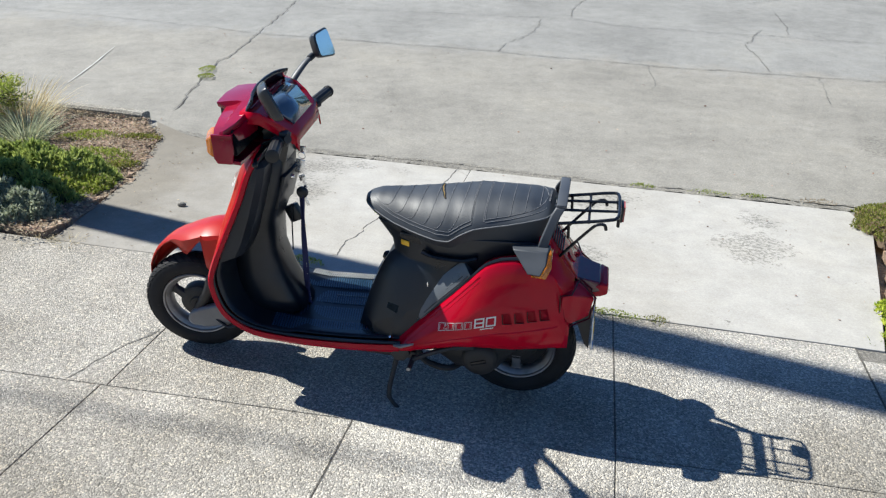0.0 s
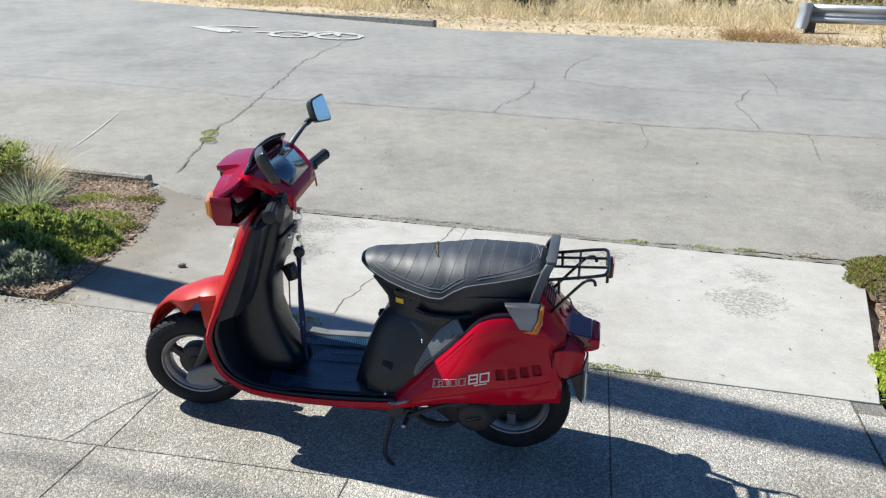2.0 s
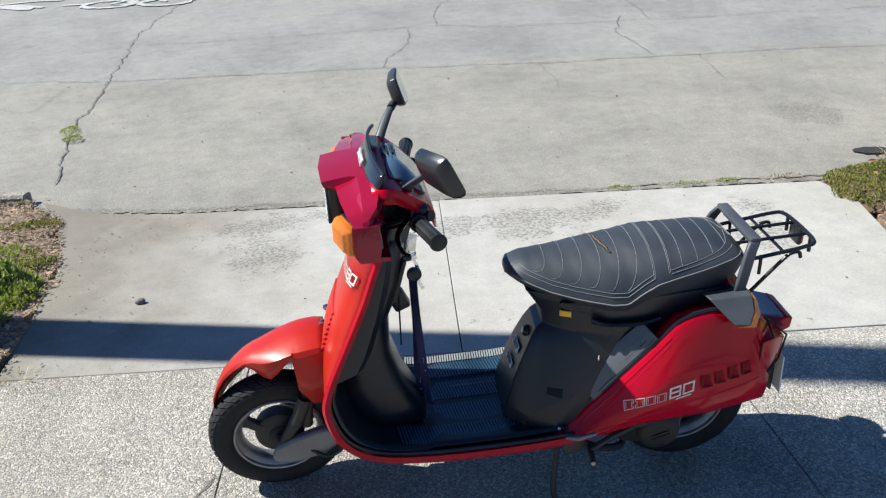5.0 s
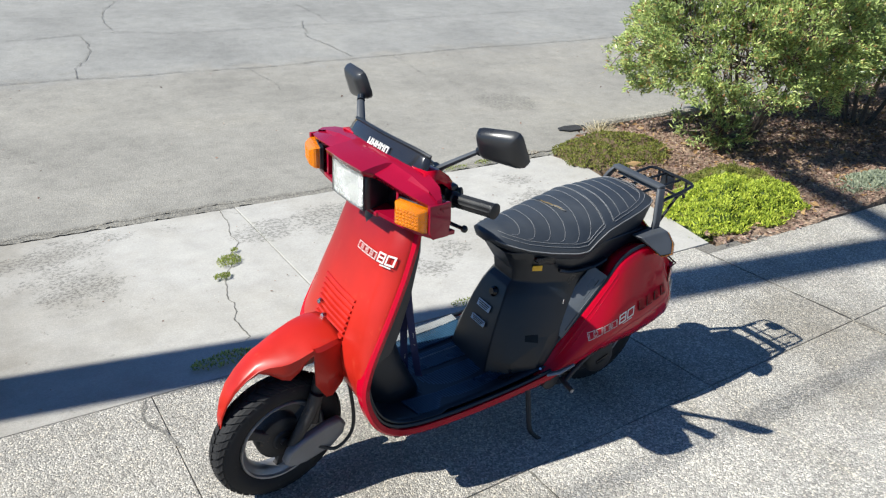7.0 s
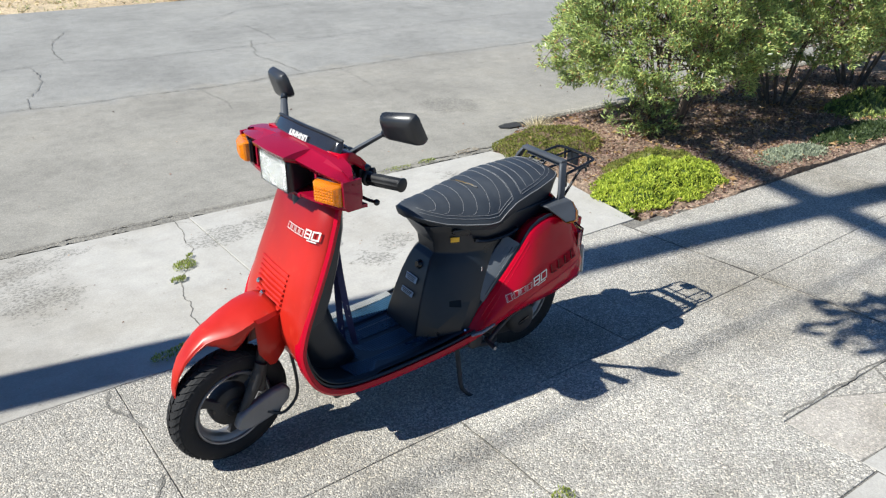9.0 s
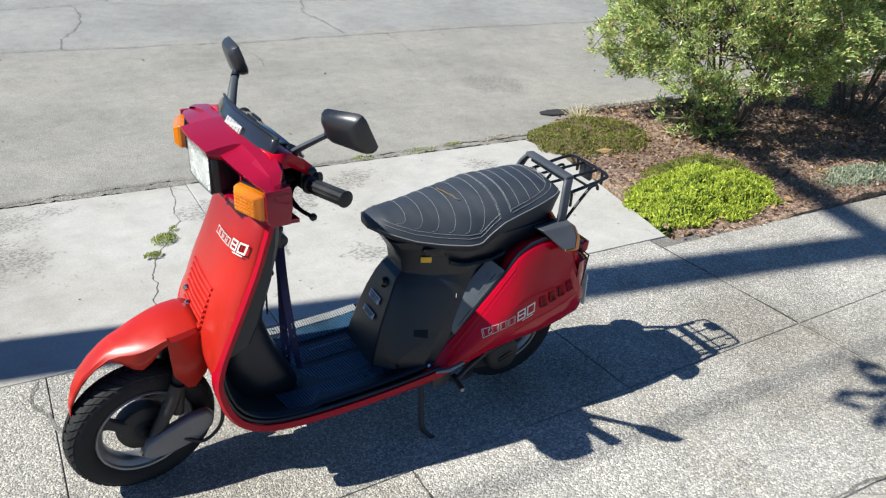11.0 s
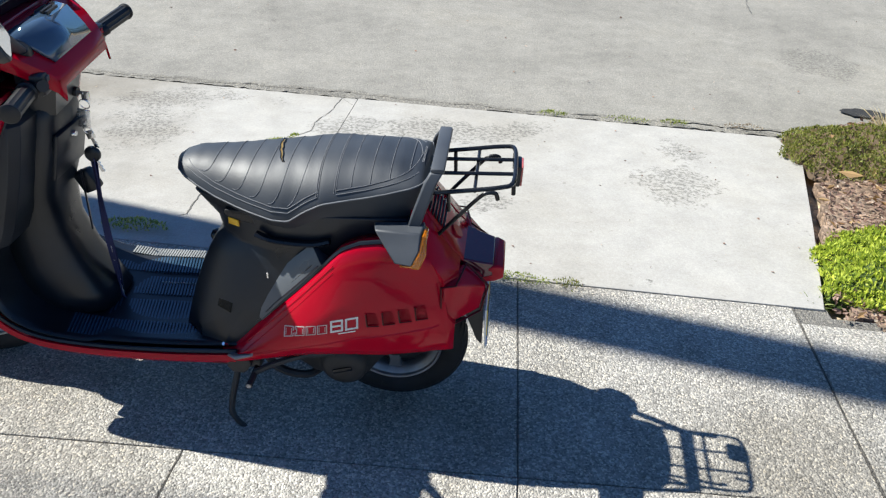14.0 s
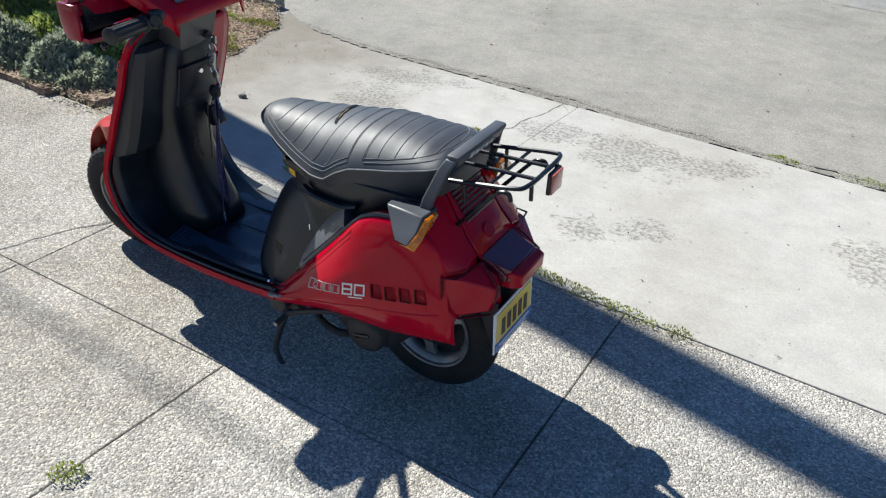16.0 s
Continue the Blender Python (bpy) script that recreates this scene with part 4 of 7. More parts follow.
for i, p in enumerate(path):
    hw = shield_half(p.z) - 0.010 if p.x > 0.75 or p.z > 0.3 else 0.186
    bulge = lerp(p.z, [(0.24, 0.0), (0.30, -0.01), (0.40, -0.02), (0.55, 0.0), (0.84, 0.01)])
    low = -1.0 if p.z < 0.52 or p.x < 0.75 else -0.45
    rings.append([Vector((p.x + bulge * (1 - abs(t) ** 2.6), hw * t, p.z - 0.012 * (1 - t * t))) for t in (low + (1 - low) * k / 16 for k in range(17))])
ob = part("inner_liner", loft(rings, closed=False, cap=False), BLACK, scooter, "black plastic inner leg shield and floor")
thicken(ob, 0.006, 0)
liner = ob
# hump over the steering column, with a glove box face
rings = []
for z, xr, xf, hw in ((0.245, 0.765, 0.93, 0.100), (0.29, 0.788, 0.95, 0.098), (0.37, 0.826, 0.985, 0.092), (0.46, 0.852, 0.975, 0.086), (0.56, 0.850, 0.94, 0.086), (0.60, 0.834, 0.925, 0.092), (0.68, 0.810, 0.89, 0.092), (0.76, 0.798, 0.86, 0.080), (0.82, 0.800, 0.84, 0.062)):
    ring = []
    for k in range(17):
        a = math.pi * k / 16
        ring.append(Vector((xf - (xf - xr) * math.sin(a) ** 0.55, hw * math.cos(a) / max(0.2, abs(math.cos(a))) ** 0.5 if abs(math.cos(a)) > 1e-6 else 0.0, z)))
    rings.append(ring)
ob = part("column_cover", loft(rings, closed=False, cap=False), BLACK, scooter, "black steering column cover with a recessed lid")
thicken(ob, 0.005)
rings = []
for z, x in ((0.470, 0.958), (0.490, 0.916), (0.54, 0.892), (0.64, 0.858), (0.74, 0.832), (0.785, 0.826), (0.80, 0.838)):
    out_y, deep = shield_half(z) - 0.008, lerp(z, [(0.47, 0.982), (0.54, 0.966), (0.68, 0.902), (0.80, 0.856)])
    rings.append([Vector((deep, 0.070, z)), Vector((x, 0.070, z)), Vector((x, out_y - 0.026, z)), Vector((x + 0.016, out_y - 0.004, z)), Vector((deep, out_y, z))])
side_pocket = part("side_pocket", loft(rings), BLACK, scooter, smooth=25)
soften(side_pocket, 0.004, 2, 25)
bm = bmesh.new()
add_box(bm, (0.816, 0.0, 0.672), (0.012, 0.135, 0.12), Matrix.Translation((0.816, 0, 0.672)) @ Matrix.Rotation(radians(-16), 4, "Y") @ Matrix.Translation((-0.816, 0, -0.672)), 0.004)
part("glove_box_lid", bm, BLACK, scooter)
bm = lathe([(0, 0.005), (0.006, 0.005), (0.008, 0.0), (0.008, -0.01)], (0, 0, 0), 16)
bm.transform(Matrix.Translation((0.797, 0.0, 0.705)) @ Matrix.Rotation(radians(90), 4, "Z"))
part("keyhole", bm, CHROME, scooter)
bm = bmesh.new()
add_box(bm, (0.822, -0.05, 0.552), (0.046, 0.032, 0.058), Matrix.Translation((0.822, -0.05, 0.552)) @ Matrix.Rotation(radians(25), 4, "Y") @ Matrix.Translation((-0.822, 0.05, -0.552)), 0.008)
part("bag_hook", bm, BLACK, scooter)

# floor mat ribs, in bands along the floor
for band, (y0, y1) in enumerate(((-0.178, -0.105), (-0.088, -0.012), (0.012, 0.088), (0.105, 0.178))):
    bm = bmesh.new()
    x0, x1 = (0.50, 0.80) if band in (1, 2) else (0.46, 0.88)
    for k in range(int((x1 - x0) / 0.0085)):
        x = x0 + 0.0085 * k
        z = lerp(x, [(0.40, 0.262), (0.56, 0.242), (0.76, 0.230), (0.90, 0.243)]) - 0.002
        z -= 0.012 * (1 - ((y0 + y1) / 2 / 0.186) ** 2) - 0.012
        add_box(bm, (x, (y0 + y1) / 2, z + 0.001), (0.0045, y1 - y0, 0.010), Matrix.Translation((x, 0, 0)) @ Matrix.Rotation(radians(12), 4, "Z") @ Matrix.Translation((-x, 0, 0)))
    part("mat_ribs", bm, MAT_SKY_BLUE, liner, smooth=0)

# far floor edge, its ribs coloured pale for the sun on them
bm = bmesh.new()
for k in range(44):
    x = 0.495 + 0.0075 * k
    add_box(bm, (x, -0.186, lerp(x, [(0.40, 0.262), (0.56, 0.242), (0.76, 0.230), (0.90, 0.243)]) + 0.013), (0.0042, 0.034, 0.007))
part("edge_ribs", bm, LIT_GREY, liner, "ribbed edge of the floor, paled for sunlight", smooth=0)
# highlights along a mat ridge, added as pale blocks
bm = bmesh.new()
for k in range(18):
    x = 0.548 + 0.0083 * k
    add_box(bm, (x, -0.062, lerp(x, [(0.40, 0.262), (0.56, 0.242), (0.76, 0.230), (0.90, 0.243)]) + 0.0055), (0.0050, 0.0045, 0.004))
part("mat_glints", bm, LIT_GREY, liner, "pale dashes for the highlights on a mat ridge", smooth=0)

# red rim running down the shield, along the floor and up to the tail
for s in (1, -1):
    rings = []
    full = curve([(x, 0, z) for x, z in EDGE], 6)
    for i, p in enumerate(full):
        d = (full[min(i + 1, len(full) - 1)] - full[max(i - 1, 0)]).normalized()
        nrm = Vector((d.z, 0, -d.x))
        deep = lerp(i / (len(full) - 1), [(0, 0.012), (0.5, 0.014), (0.62, 0.016), (0.72, 0.022), (1.0, 0.026)])
        hw = shield_half(p.z)
        o = Vector((p.x, s * hw, p.z))
        lip = lerp(i / (len(full) - 1), [(0, 0.006), (0.58, 0.006), (0.7, 0.002), (1.0, 0.002)])
        rings.append([o + nrm * lip + Vector((0, s * -0.007, 0)), o + nrm * lip + Vector((0, s * 0.004, 0)), o - nrm * deep * 0.5 + Vector((0, s * 0.008, 0)), o - nrm * deep + Vector((0, s * 0.0, 0)), o - nrm * deep + Vector((0, s * -0.03, 0))])
    ob = part("rim_strip", loft(rings), RED, scooter, "scuffed red edge trim", smooth=30)
    bm = bmesh.new()
    pts = [Vector((p.x - 0.004, s * (shield_half(p.z) - 0.004), p.z + 0.008)) for p in full]
    add_tube(bm, pts, 0.0055, 6)
    part("edge_beading", bm, BLACK, scooter)
bm = box((0.63, 0, 0.208), (0.56, 0.36, 0.03), bev=0.01)
part("floor_underside", bm, DARK_METAL, scooter)

# rear body panels
TOP = [(-0.20, 0.47), (-0.10, 0.510), (-0.055, 0.550), (0.0, 0.582), (0.055, 0.590), (0.10, 0.583), (0.135, 0.568), (0.15, 0.557), (0.18, 0.521), (0.21, 0.485), (0.24, 0.450), (0.27, 0.417), (0.30, 0.384), (0.33, 0.352), (0.372, 0.308), (0.41, 0.274), (0.44, 0.262)]
LOW = [(-0.20, 0.33), (-0.115, 0.308), (-0.06, 0.312), (0.04, 0.302), (0.16, 0.298), (0.22, 0.290), (0.28, 0.272), (0.33, 0.256), (0.40, 0.232), (0.44, 0.222)]
WIDE = [(-0.20, 0.115), (-0.12, 0.170), (-0.05, 0.196), (0.05, 0.213), (0.18, 0.224), (0.30, 0.222), (0.44, 0.210)]


def body_y(x, v):
    return lerp(x, WIDE) * lerp(v, [(0.0, 0.93), (0.12, 0.975), (0.3, 1.0), (0.5, 0.975), (0.75, 0.89), (0.9, 0.83), (0.97, 0.80), (1.0, 0.765)])


def body_at(x, z, lift=0.0):
    lo, hi = lerp(x, LOW), lerp(x, TOP)
    return Vector((x, body_y(x, (z - lo) / (hi - lo)) + lift, z))



def thin_v(t, s):
    return Matrix.Diagonal((1, s * t, 1))


for s in (1, -1):
    rings = []
    for i in range(33):
        x = 0.44 - 0.555 * i / 32
        lo, hi = lerp(x, LOW), lerp(x, TOP)
        hi = min(hi, lerp(x, [(-0.115, 0.385), (-0.100, 0.40), (-0.079, 0.50), (-0.07, 0.70)]))
        thin = lerp(x, [(0.38, 1.0), (0.44, 0.97)])
        top = body_at(x, hi)
        rings.append([thin_v(thin, s) @ body_at(x, lo + (hi - lo) * (k / 14 if k < 13 else (0.955, 0.98, 1.0)[k - 13])) for k in range(16)] + [thin_v(thin, s) @ Vector((x, top.y * 0.90, hi + 0.003)), thin_v(thin, s) @ Vector((x, top.y * 0.72, hi - 0.004))])
    ob = part("side_panel", loft(rings, closed=False, cap=False), RED, scooter, "glossy red rear side panel")
    thicken(ob, 0.004, 0)
    panel_ob = ob
    # louvres
    for k in range(4):
        bm = bmesh.new()
        x = 0.078 - 0.036 * k
        z = 0.418 + 0.006 * k
        a, b, c, d = body_at(x, z - 0.017, 0.0035), body_at(x - 0.026, z - 0.014, 0.0035), body_at(x - 0.017, z + 0.017, 0.0035), body_at(x + 0.004, z + 0.015, 0.0035)
        q = [Vector((p.x, s * p.y, p.z)) for p in (a, b, c, d)]
        bm.faces.new([bm.verts.new(p) for p in q])
        bmesh.ops.solidify(bm, geom=list(bm.faces), thickness=0.003)
        lid = part("louvre", bm, RED, panel_ob, smooth=0)
        out = Vector((0, s * 0.003, 0))
        # dark strips stand for the shadow along two edges of the lid
        bm = bmesh.new()
        add_tube(bm, [q[0] + out, q[3] + out], 0.0020, 6)
        add_tube(bm, [q[0] + out, q[1] + out], 0.0014, 6)
        part("louvre_shade", bm, DEEP_RED, lid, smooth=0)
    # crease along the lower flank
    bm = bmesh.new()
    add_tube(bm, [Vector((p.x, s * p.y, p.z)) for p in (body_at(x, lerp(x, [(-0.08, 0.395), (0.10, 0.36), (0.30, 0.30), (0.38, 0.262)]), -0.001) for x in [-0.08 + 0.02 * i for i in range(24)])], 0.0045, 6)
    part("flank_crease", bm, RED, panel_ob)
    bm = bmesh.new()
    pts = [Vector((x, s * (body_y(x, 1.0) - 0.002), lerp(x, TOP) + 0.004)) for x in [0.42 - 0.02 * i for i in range(20)]]
    add_tube(bm, pts, 0.0055, 6)
    part("panel_beading", bm, BLACK, panel_ob)
    bm = bmesh.new()
    for drop, r in ((0.012, 0.0028), (0.024, 0.0022)):
        add_tube(bm, [Vector((p.x, s * p.y, p.z)) for p in (body_at(x, lerp(x, TOP) - drop * 1.25, 0.0008) for x in [0.375 - 0.012 * i for i in range(19)])], r, 8)
    part("edge_ridge", bm, RED, panel_ob)
    if s > 0:
        a, b = body_at(0.274, 0.345, 0.005), body_at(0.096, 0.393, 0.005)
        badge(panel_ob, a, b - a, Vector((0, -0.08, 1)), (b - a).length, 0.032, WHITE_INK, lambda c: body_at(c.x, c.z, 0.0032))
    else:
        a, b = body_at(0.274, 0.345, 0.005), body_at(0.096, 0.393, 0.005)
        a.y, b.y = -a.y, -b.y
        badge(panel_ob, b, a - b, Vector((0, 0.08, 1)), (b - a).length, 0.032, WHITE_INK, lambda c: Matrix.Diagonal((1, -1, 1)) @ body_at(c.x, c.z, 0.0032))

# black cover under the seat: a faceted tower with a narrow sloping front
rings = []
for z, xf, wf, xs, ws, xb in ((0.24, 0.562, 0.098, 0.43, 0.182, 0.20), (0.285, 0.552, 0.092, 0.43, 0.178, 0.20), (0.36, 0.530, 0.082, 0.385, 0.162, 0.16), (0.42, 0.508, 0.074, 0.345, 0.148, 0.10), (0.47, 0.486, 0.064, 0.320, 0.136, 0.06), (0.50, 0.470, 0.054, 0.312, 0.128, 0.04), (0.515, 0.452, 0.050, 0.306, 0.124, 0.02), (0.555, 0.458, 0.052, 0.300, 0.126, 0.0), (0.60, 0.486, 0.060, 0.290, 0.132, 0.0), (0.625, 0.502, 0.064, 0.290, 0.132, 0.0)):
    half = [(xb, ws * 0.85), (xs - 0.10, ws), (xs, ws), ((xs + xf) / 2 + 0.012, (ws + wf) / 2 + 0.008), (xf - 0.014, wf + 0.010), (xf, wf - 0.004)]
    rings.append([Vector((x, y, z)) for x, y in half] + [Vector((x, -y, z)) for x, y in half[::-1]])
cover = part("under_seat_cover", loft(rings), BLACK, scooter, "black plastic cover under the seat", smooth=22)
soften(cover, 0.003, 2, 22)
for s in (1, -1):
    # panel between the cover and the red side panel, its grey lifted for sunlight
    rings = []
    for x, z, wi, k in ((0.340, 0.348, 0.156, 0.2), (0.305, 0.392, 0.140, 0.8), (0.265, 0.436, 0.132, 1.0), (0.225, 0.480, 0.130, 1.0), (0.188, 0.522, 0.130, 0.9)):
        rings.append([Vector((x - 0.004, s * 0.172, z - 0.004)), Vector((x + 0.004, s * 0.168, z + 0.006)), Vector((x + 0.034 * k, s * wi, z + 0.030 * k)), Vector((x + 0.02 * k, s * (wi - 0.03), z + 0.01)), Vector((x - 0.03, s * (wi - 0.03), z - 0.03))])
    ob = part("flank_panel", loft(rings), FLANK_GREY, scooter, "flank panel, its grey lifted for sunlight")
    bm = bmesh.new()
    slit = [(0.188, 0.522), (0.225, 0.480), (0.265, 0.436), (0.305, 0.392), (0.34, 0.348)]
    for d, spans in ((0.007, ((0.312, 0.296), (0.290, 0.262), (0.256, 0.226), (0.220, 0.205))),):
        for x0, x1 in spans:
            add_tube(bm, [Vector((x + d, s * (0.1672 - d * 0.9), lerp(x, slit) + d + 0.0035)) for x in (x0, x1)], 0.0016, 6)
    part("vent_slit", bm, BLACK_GLOSS, ob)
    part("panel_edging", tube([Vector((x + 0.002, s * 0.1695, lerp(x, slit) + 0.005)) for x in (0.325, 0.30, 0.265, 0.225, 0.195)], 0.0018, 6), GREY_PLASTIC, ob)
    part("vent_clip", box((0.324, s * 0.138, 0.452), (0.004, 0.006, 0.024), bev=0.001), CHROME, ob)
    # shallow recess in the cover's flank: a flush dark patch stands for its shade
    def on_cover(x, z, lift):
        edge = lerp(z, [(0.285, 0.178), (0.36, 0.162), (0.42, 0.148)]) - (x - lerp(z, [(0.285, 0.43), (0.36, 0.385), (0.42, 0.345)])) * 0.38
        return Vector((x, s * (edge + lift), z))
    q = [on_cover(x, z, 0.0012) for x, z in ((0.455, 0.352), (0.445, 0.398), (0.408, 0.392), (0.418, 0.346))]
    bm = bmesh.new()
    bm.faces.new([bm.verts.new(p) for p in q])
    bmesh.ops.solidify(bm, geom=list(bm.faces), thickness=0.002)
    part("recess_shade", bm, BLACK_GLOSS, cover)
    # slot below the seat on each side
    ob = part("under_seat_slot", tube(curve([(0.345, s * 0.128, 0.562), (0.30, s * 0.133, 0.552), (0.22, s * 0.136, 0.553), (0.175, s * 0.136, 0.566)], 5), 0.010, 8, 0.7), BLACK_GLOSS, cover)
    part("catch", tube([(0.425, s * 0.188, 0.272), (0.43, s * 0.196, 0.282)], [0.006, 0.004], 8), CHROME, scooter, "small bright catch")
# label stickers, lock and yellow sticker
m = Matrix.Translation((0.5175, 0.0, 0.39)) @ Matrix.Rotation(radians(-21), 4, "Y")
for z0, h, w in ((0.028, 0.022, 0.062), (-0.022, 0.018, 0.066)):
    bm = box((0.006, 0.0, z0), (0.002, w, h), m)
    part("warning_label", bm, LABEL_BLUE, cover)
    bm = bmesh.new()
    for k in range(3):
        add_box(bm, (0.0078, 0.0, z0 + h * (0.27 - 0.27 * k)), (0.001, w * (0.85 - 0.12 * k), h * 0.12), m)
    part("label_print", bm, INK, cover)
bm = lathe([(0, 0.012), (0.010, 0.012), (0.016, 0.004), (0.018, -0.01)], (0, 0, 0), 20)
bm.transform(Matrix.Translation((0.487, 0.010, 0.466)) @ Matrix.Rotation(radians(-90), 4, "Z") @ Matrix.Rotation(radians(17), 4, "X"))
part("seat_lock", bm, BLACK_GLOSS, cover)
bm = box((0, 0, 0), (0.030, 0.003, 0.017), Matrix.Translation((0.405, 0.0975, 0.568)) @ Matrix.Rotation(radians(-22), 4, "Z"), 0.001)
part("yellow_sticker", bm, YELLOW, scooter)

# seat
S_LOW = [(-0.04, 0.654), (-0.012, 0.630), (0.06, 0.598), (0.128, 0.584), (0.266, 0.573), (0.388, 0.589), (0.476, 0.622), (0.51, 0.640), (0.54, 0.656)]
S_TOP = [(-0.045, 0.704), (-0.02, 0.727), (0.03, 0.736), (0.1, 0.738), (0.19, 0.735), (0.25, 0.727), (0.31, 0.716), (0.42, 0.702), (0.5, 0.695), (0.535, 0.685), (0.55, 0.676)]
S_WIDE = [(-0.045, 0.080), (-0.03, 0.100), (0.0, 0.117), (0.05, 0.127), (0.12, 0.134), (0.20, 0.147), (0.27, 0.152), (0.30, 0.150), (0.35, 0.135), (0.40, 0.116), (0.44, 0.101), (0.48, 0.086), (0.52, 0.067), (0.54, 0.048), (0.55, 0.02)]


PIPE = [(-0.035, 0.714), (0.018, 0.702), (0.098, 0.682), (0.15, 0.672), (0.19, 0.664), (0.225, 0.645), (0.262, 0.618), (0.3, 0.617), (0.385, 0.625), (0.44, 0.634), (0.489, 0.650), (0.535, 0.667)]


def seat_mid(x):
    """The widest line of the cushion, where the piping runs."""
    lo, hi = lerp(x, S_LOW), lerp(x, S_TOP)
    return min(max(lerp(x, PIPE) - 0.003, lo + 0.012), hi - 0.015)


def seat_top(x, y):
    """Height of the cushion at x, y."""
    hi, hw = lerp(x, S_TOP), lerp(x, S_WIDE)
    t = min(1.0, abs(y) / hw)
    mid = seat_mid(x)
    return mid + (hi - mid) * (1 - t ** 2.6) ** 0.72


def seat_side(x, z):
    """Half width of the cushion at x and height z."""
    lo, hi, hw = lerp(x, S_LOW), lerp(x, S_TOP), lerp(x, S_WIDE)
    mid = seat_mid(x)
    if z <= mid:
        return hw * (0.80 + 0.20 * (z - lo) / max(1e-4, mid - lo))
    f = min(1.0, (z - mid) / (hi - mid))
    return hw * (1 - f ** (1 / 0.72)) ** (1 / 2.6)


rings = []
for i in range(61):
    x = 0.549 - 0.593 * i / 60
    lo, hi, hw = lerp(x, S_LOW), lerp(x, S_TOP), lerp(x, S_WIDE)
    mid = seat_mid(x)
    ring = [Vector((x, -hw * 0.80, lo)), Vector((x, -hw * 0.92, lo + 0.6 * (mid - lo))), Vector((x, -hw * 0.985, mid - 0.003))]
    for k in range(27):
        y = hw * math.sin(math.pi * (k / 26 - 0.5))
        puff = 0.0005 * math.sin((x - 0.02) * 2 * math.pi / 0.044 + (abs(y) * 28 if x > 0.2 else 0)) if abs(y) < hw * 0.86 else 0.0
        ring.append(Vector((x, y, seat_top(x, y) + puff)))
    ring += [Vector((x, hw * 0.985, mid - 0.003)), Vector((x, hw * 0.92, lo + 0.6 * (mid - lo))), Vector((x, hw * 0.80, lo))]
    rings.append(ring)
seat = part("seat", loft(rings), VINYL, scooter, "black vinyl seat with pale stitching and a tear", smooth=50)


def along(a, b, n):
    return [a + (b - a) * k / n for k in range(n + 1)]


# quilting across the cushion: chevrons ahead, straight rows behind


def flank(x, lift, s, out=0.0012):
    """A point on the cushion's flank, a little above the piping."""
    z = lerp(x, PIPE) + lift
    return Vector((x, s * (seat_side(x, z) + out), z))


def seam(x0, sweep, rise):
    """A seam over the cushion from flank to flank."""
    pts = []
    for s in (-1, 1):
        half = []
        for k in range(13):
            t = k / 12
            x = x0 + sweep * t ** 3
            z_low = lerp(x, PIPE) + rise
            y = seat_side(x, min(z_low, lerp(x, S_TOP) - 0.001)) * math.sin(t * math.pi / 2)
            half.append(Vector((x, s * y, max(z_low, seat_top(x, y)) + 0.0008)))
        pts += half[::-1] if s < 0 else half[1:]
    bm = bmesh.new()
    add_tube(bm, pts, 0.0006, 5)
    part("stitching", bm, THREAD, seat, smooth=0)


for k in range(6):
    seam(0.450 - 0.044 * k, 0.034, 0.030)
for k in range(4):
    seam(0.128 - 0.040 * k, 0.0, 0.022)
for rise in (0.018, 0.027):
    for s in (1, -1):
        bm = bmesh.new()
        add_tube(bm, [flank(x, rise, s) for x in along(0.515, 0.198, 34)], 0.0008, 5)
        part("stitching", bm, THREAD, seat, smooth=0)
        bm = bmesh.new()
        add_tube(bm, [flank(x, rise * 0.8, s) for x in along(0.158, -0.012, 20)], 0.0008, 5)
        part("stitching", bm, THREAD, seat, smooth=0)
    seam(0.190 + rise * 0.4, 0.0, 0.018)
    seam(0.170 - rise * 0.4, 0.0, 0.016)
    seam(-0.010 - rise * 0.3, 0.0, 0.02)
# piping that dips along the flank
for s in (1, -1):
    bm = bmesh.new()
    add_tube(bm, [flank(x, 0.0, s) for x in along(0.535, -0.035, 60)], 0.0015, 6)
    part("piping", bm, THREAD, seat, smooth=0)
# tear in the vinyl with foam showing
bm = bmesh.new()
rings = []
for k in range(11):
    t = k / 10
    y = -0.055 + 0.115 * t
    x = 0.305 - 0.02 * (t - 0.5) + 0.004 * math.sin(t * 4) + 0.0015 * math.sin(t * 23)
    w = 0.0022 * math.sin(math.pi * min(1, t * 0.95 + 0.03)) + 0.0006
    rings.append([Vector((x - w, y, seat_top(x - w, y) + 0.0020)), Vector((x, y, seat_top(x, y) + 0.0016)), Vector((x + w, y, seat_top(x + w, y) + 0.0020))])
part("tear", loft(rings, closed=False, cap=False), FOAM, seat, "torn seam with yellow foam", smooth=0)
for e in (-1, 1):
    bm = bmesh.new()
    add_tube(bm, [r[0 if e < 0 else 2] + Vector((e * 0.001, 0, 0.0003)) for r in rings], 0.0013, 6)
    part("torn_edge", bm, BLACK, seat)
part("seat_pan", prism([(0.42, 0.592), (0.30, 0.556), (0.13, 0.562), (0.02, 0.596), (0.02, 0.61), (0.42, 0.61)], -0.115, 0.115, 0.008), BLACK_GLOSS, scooter)

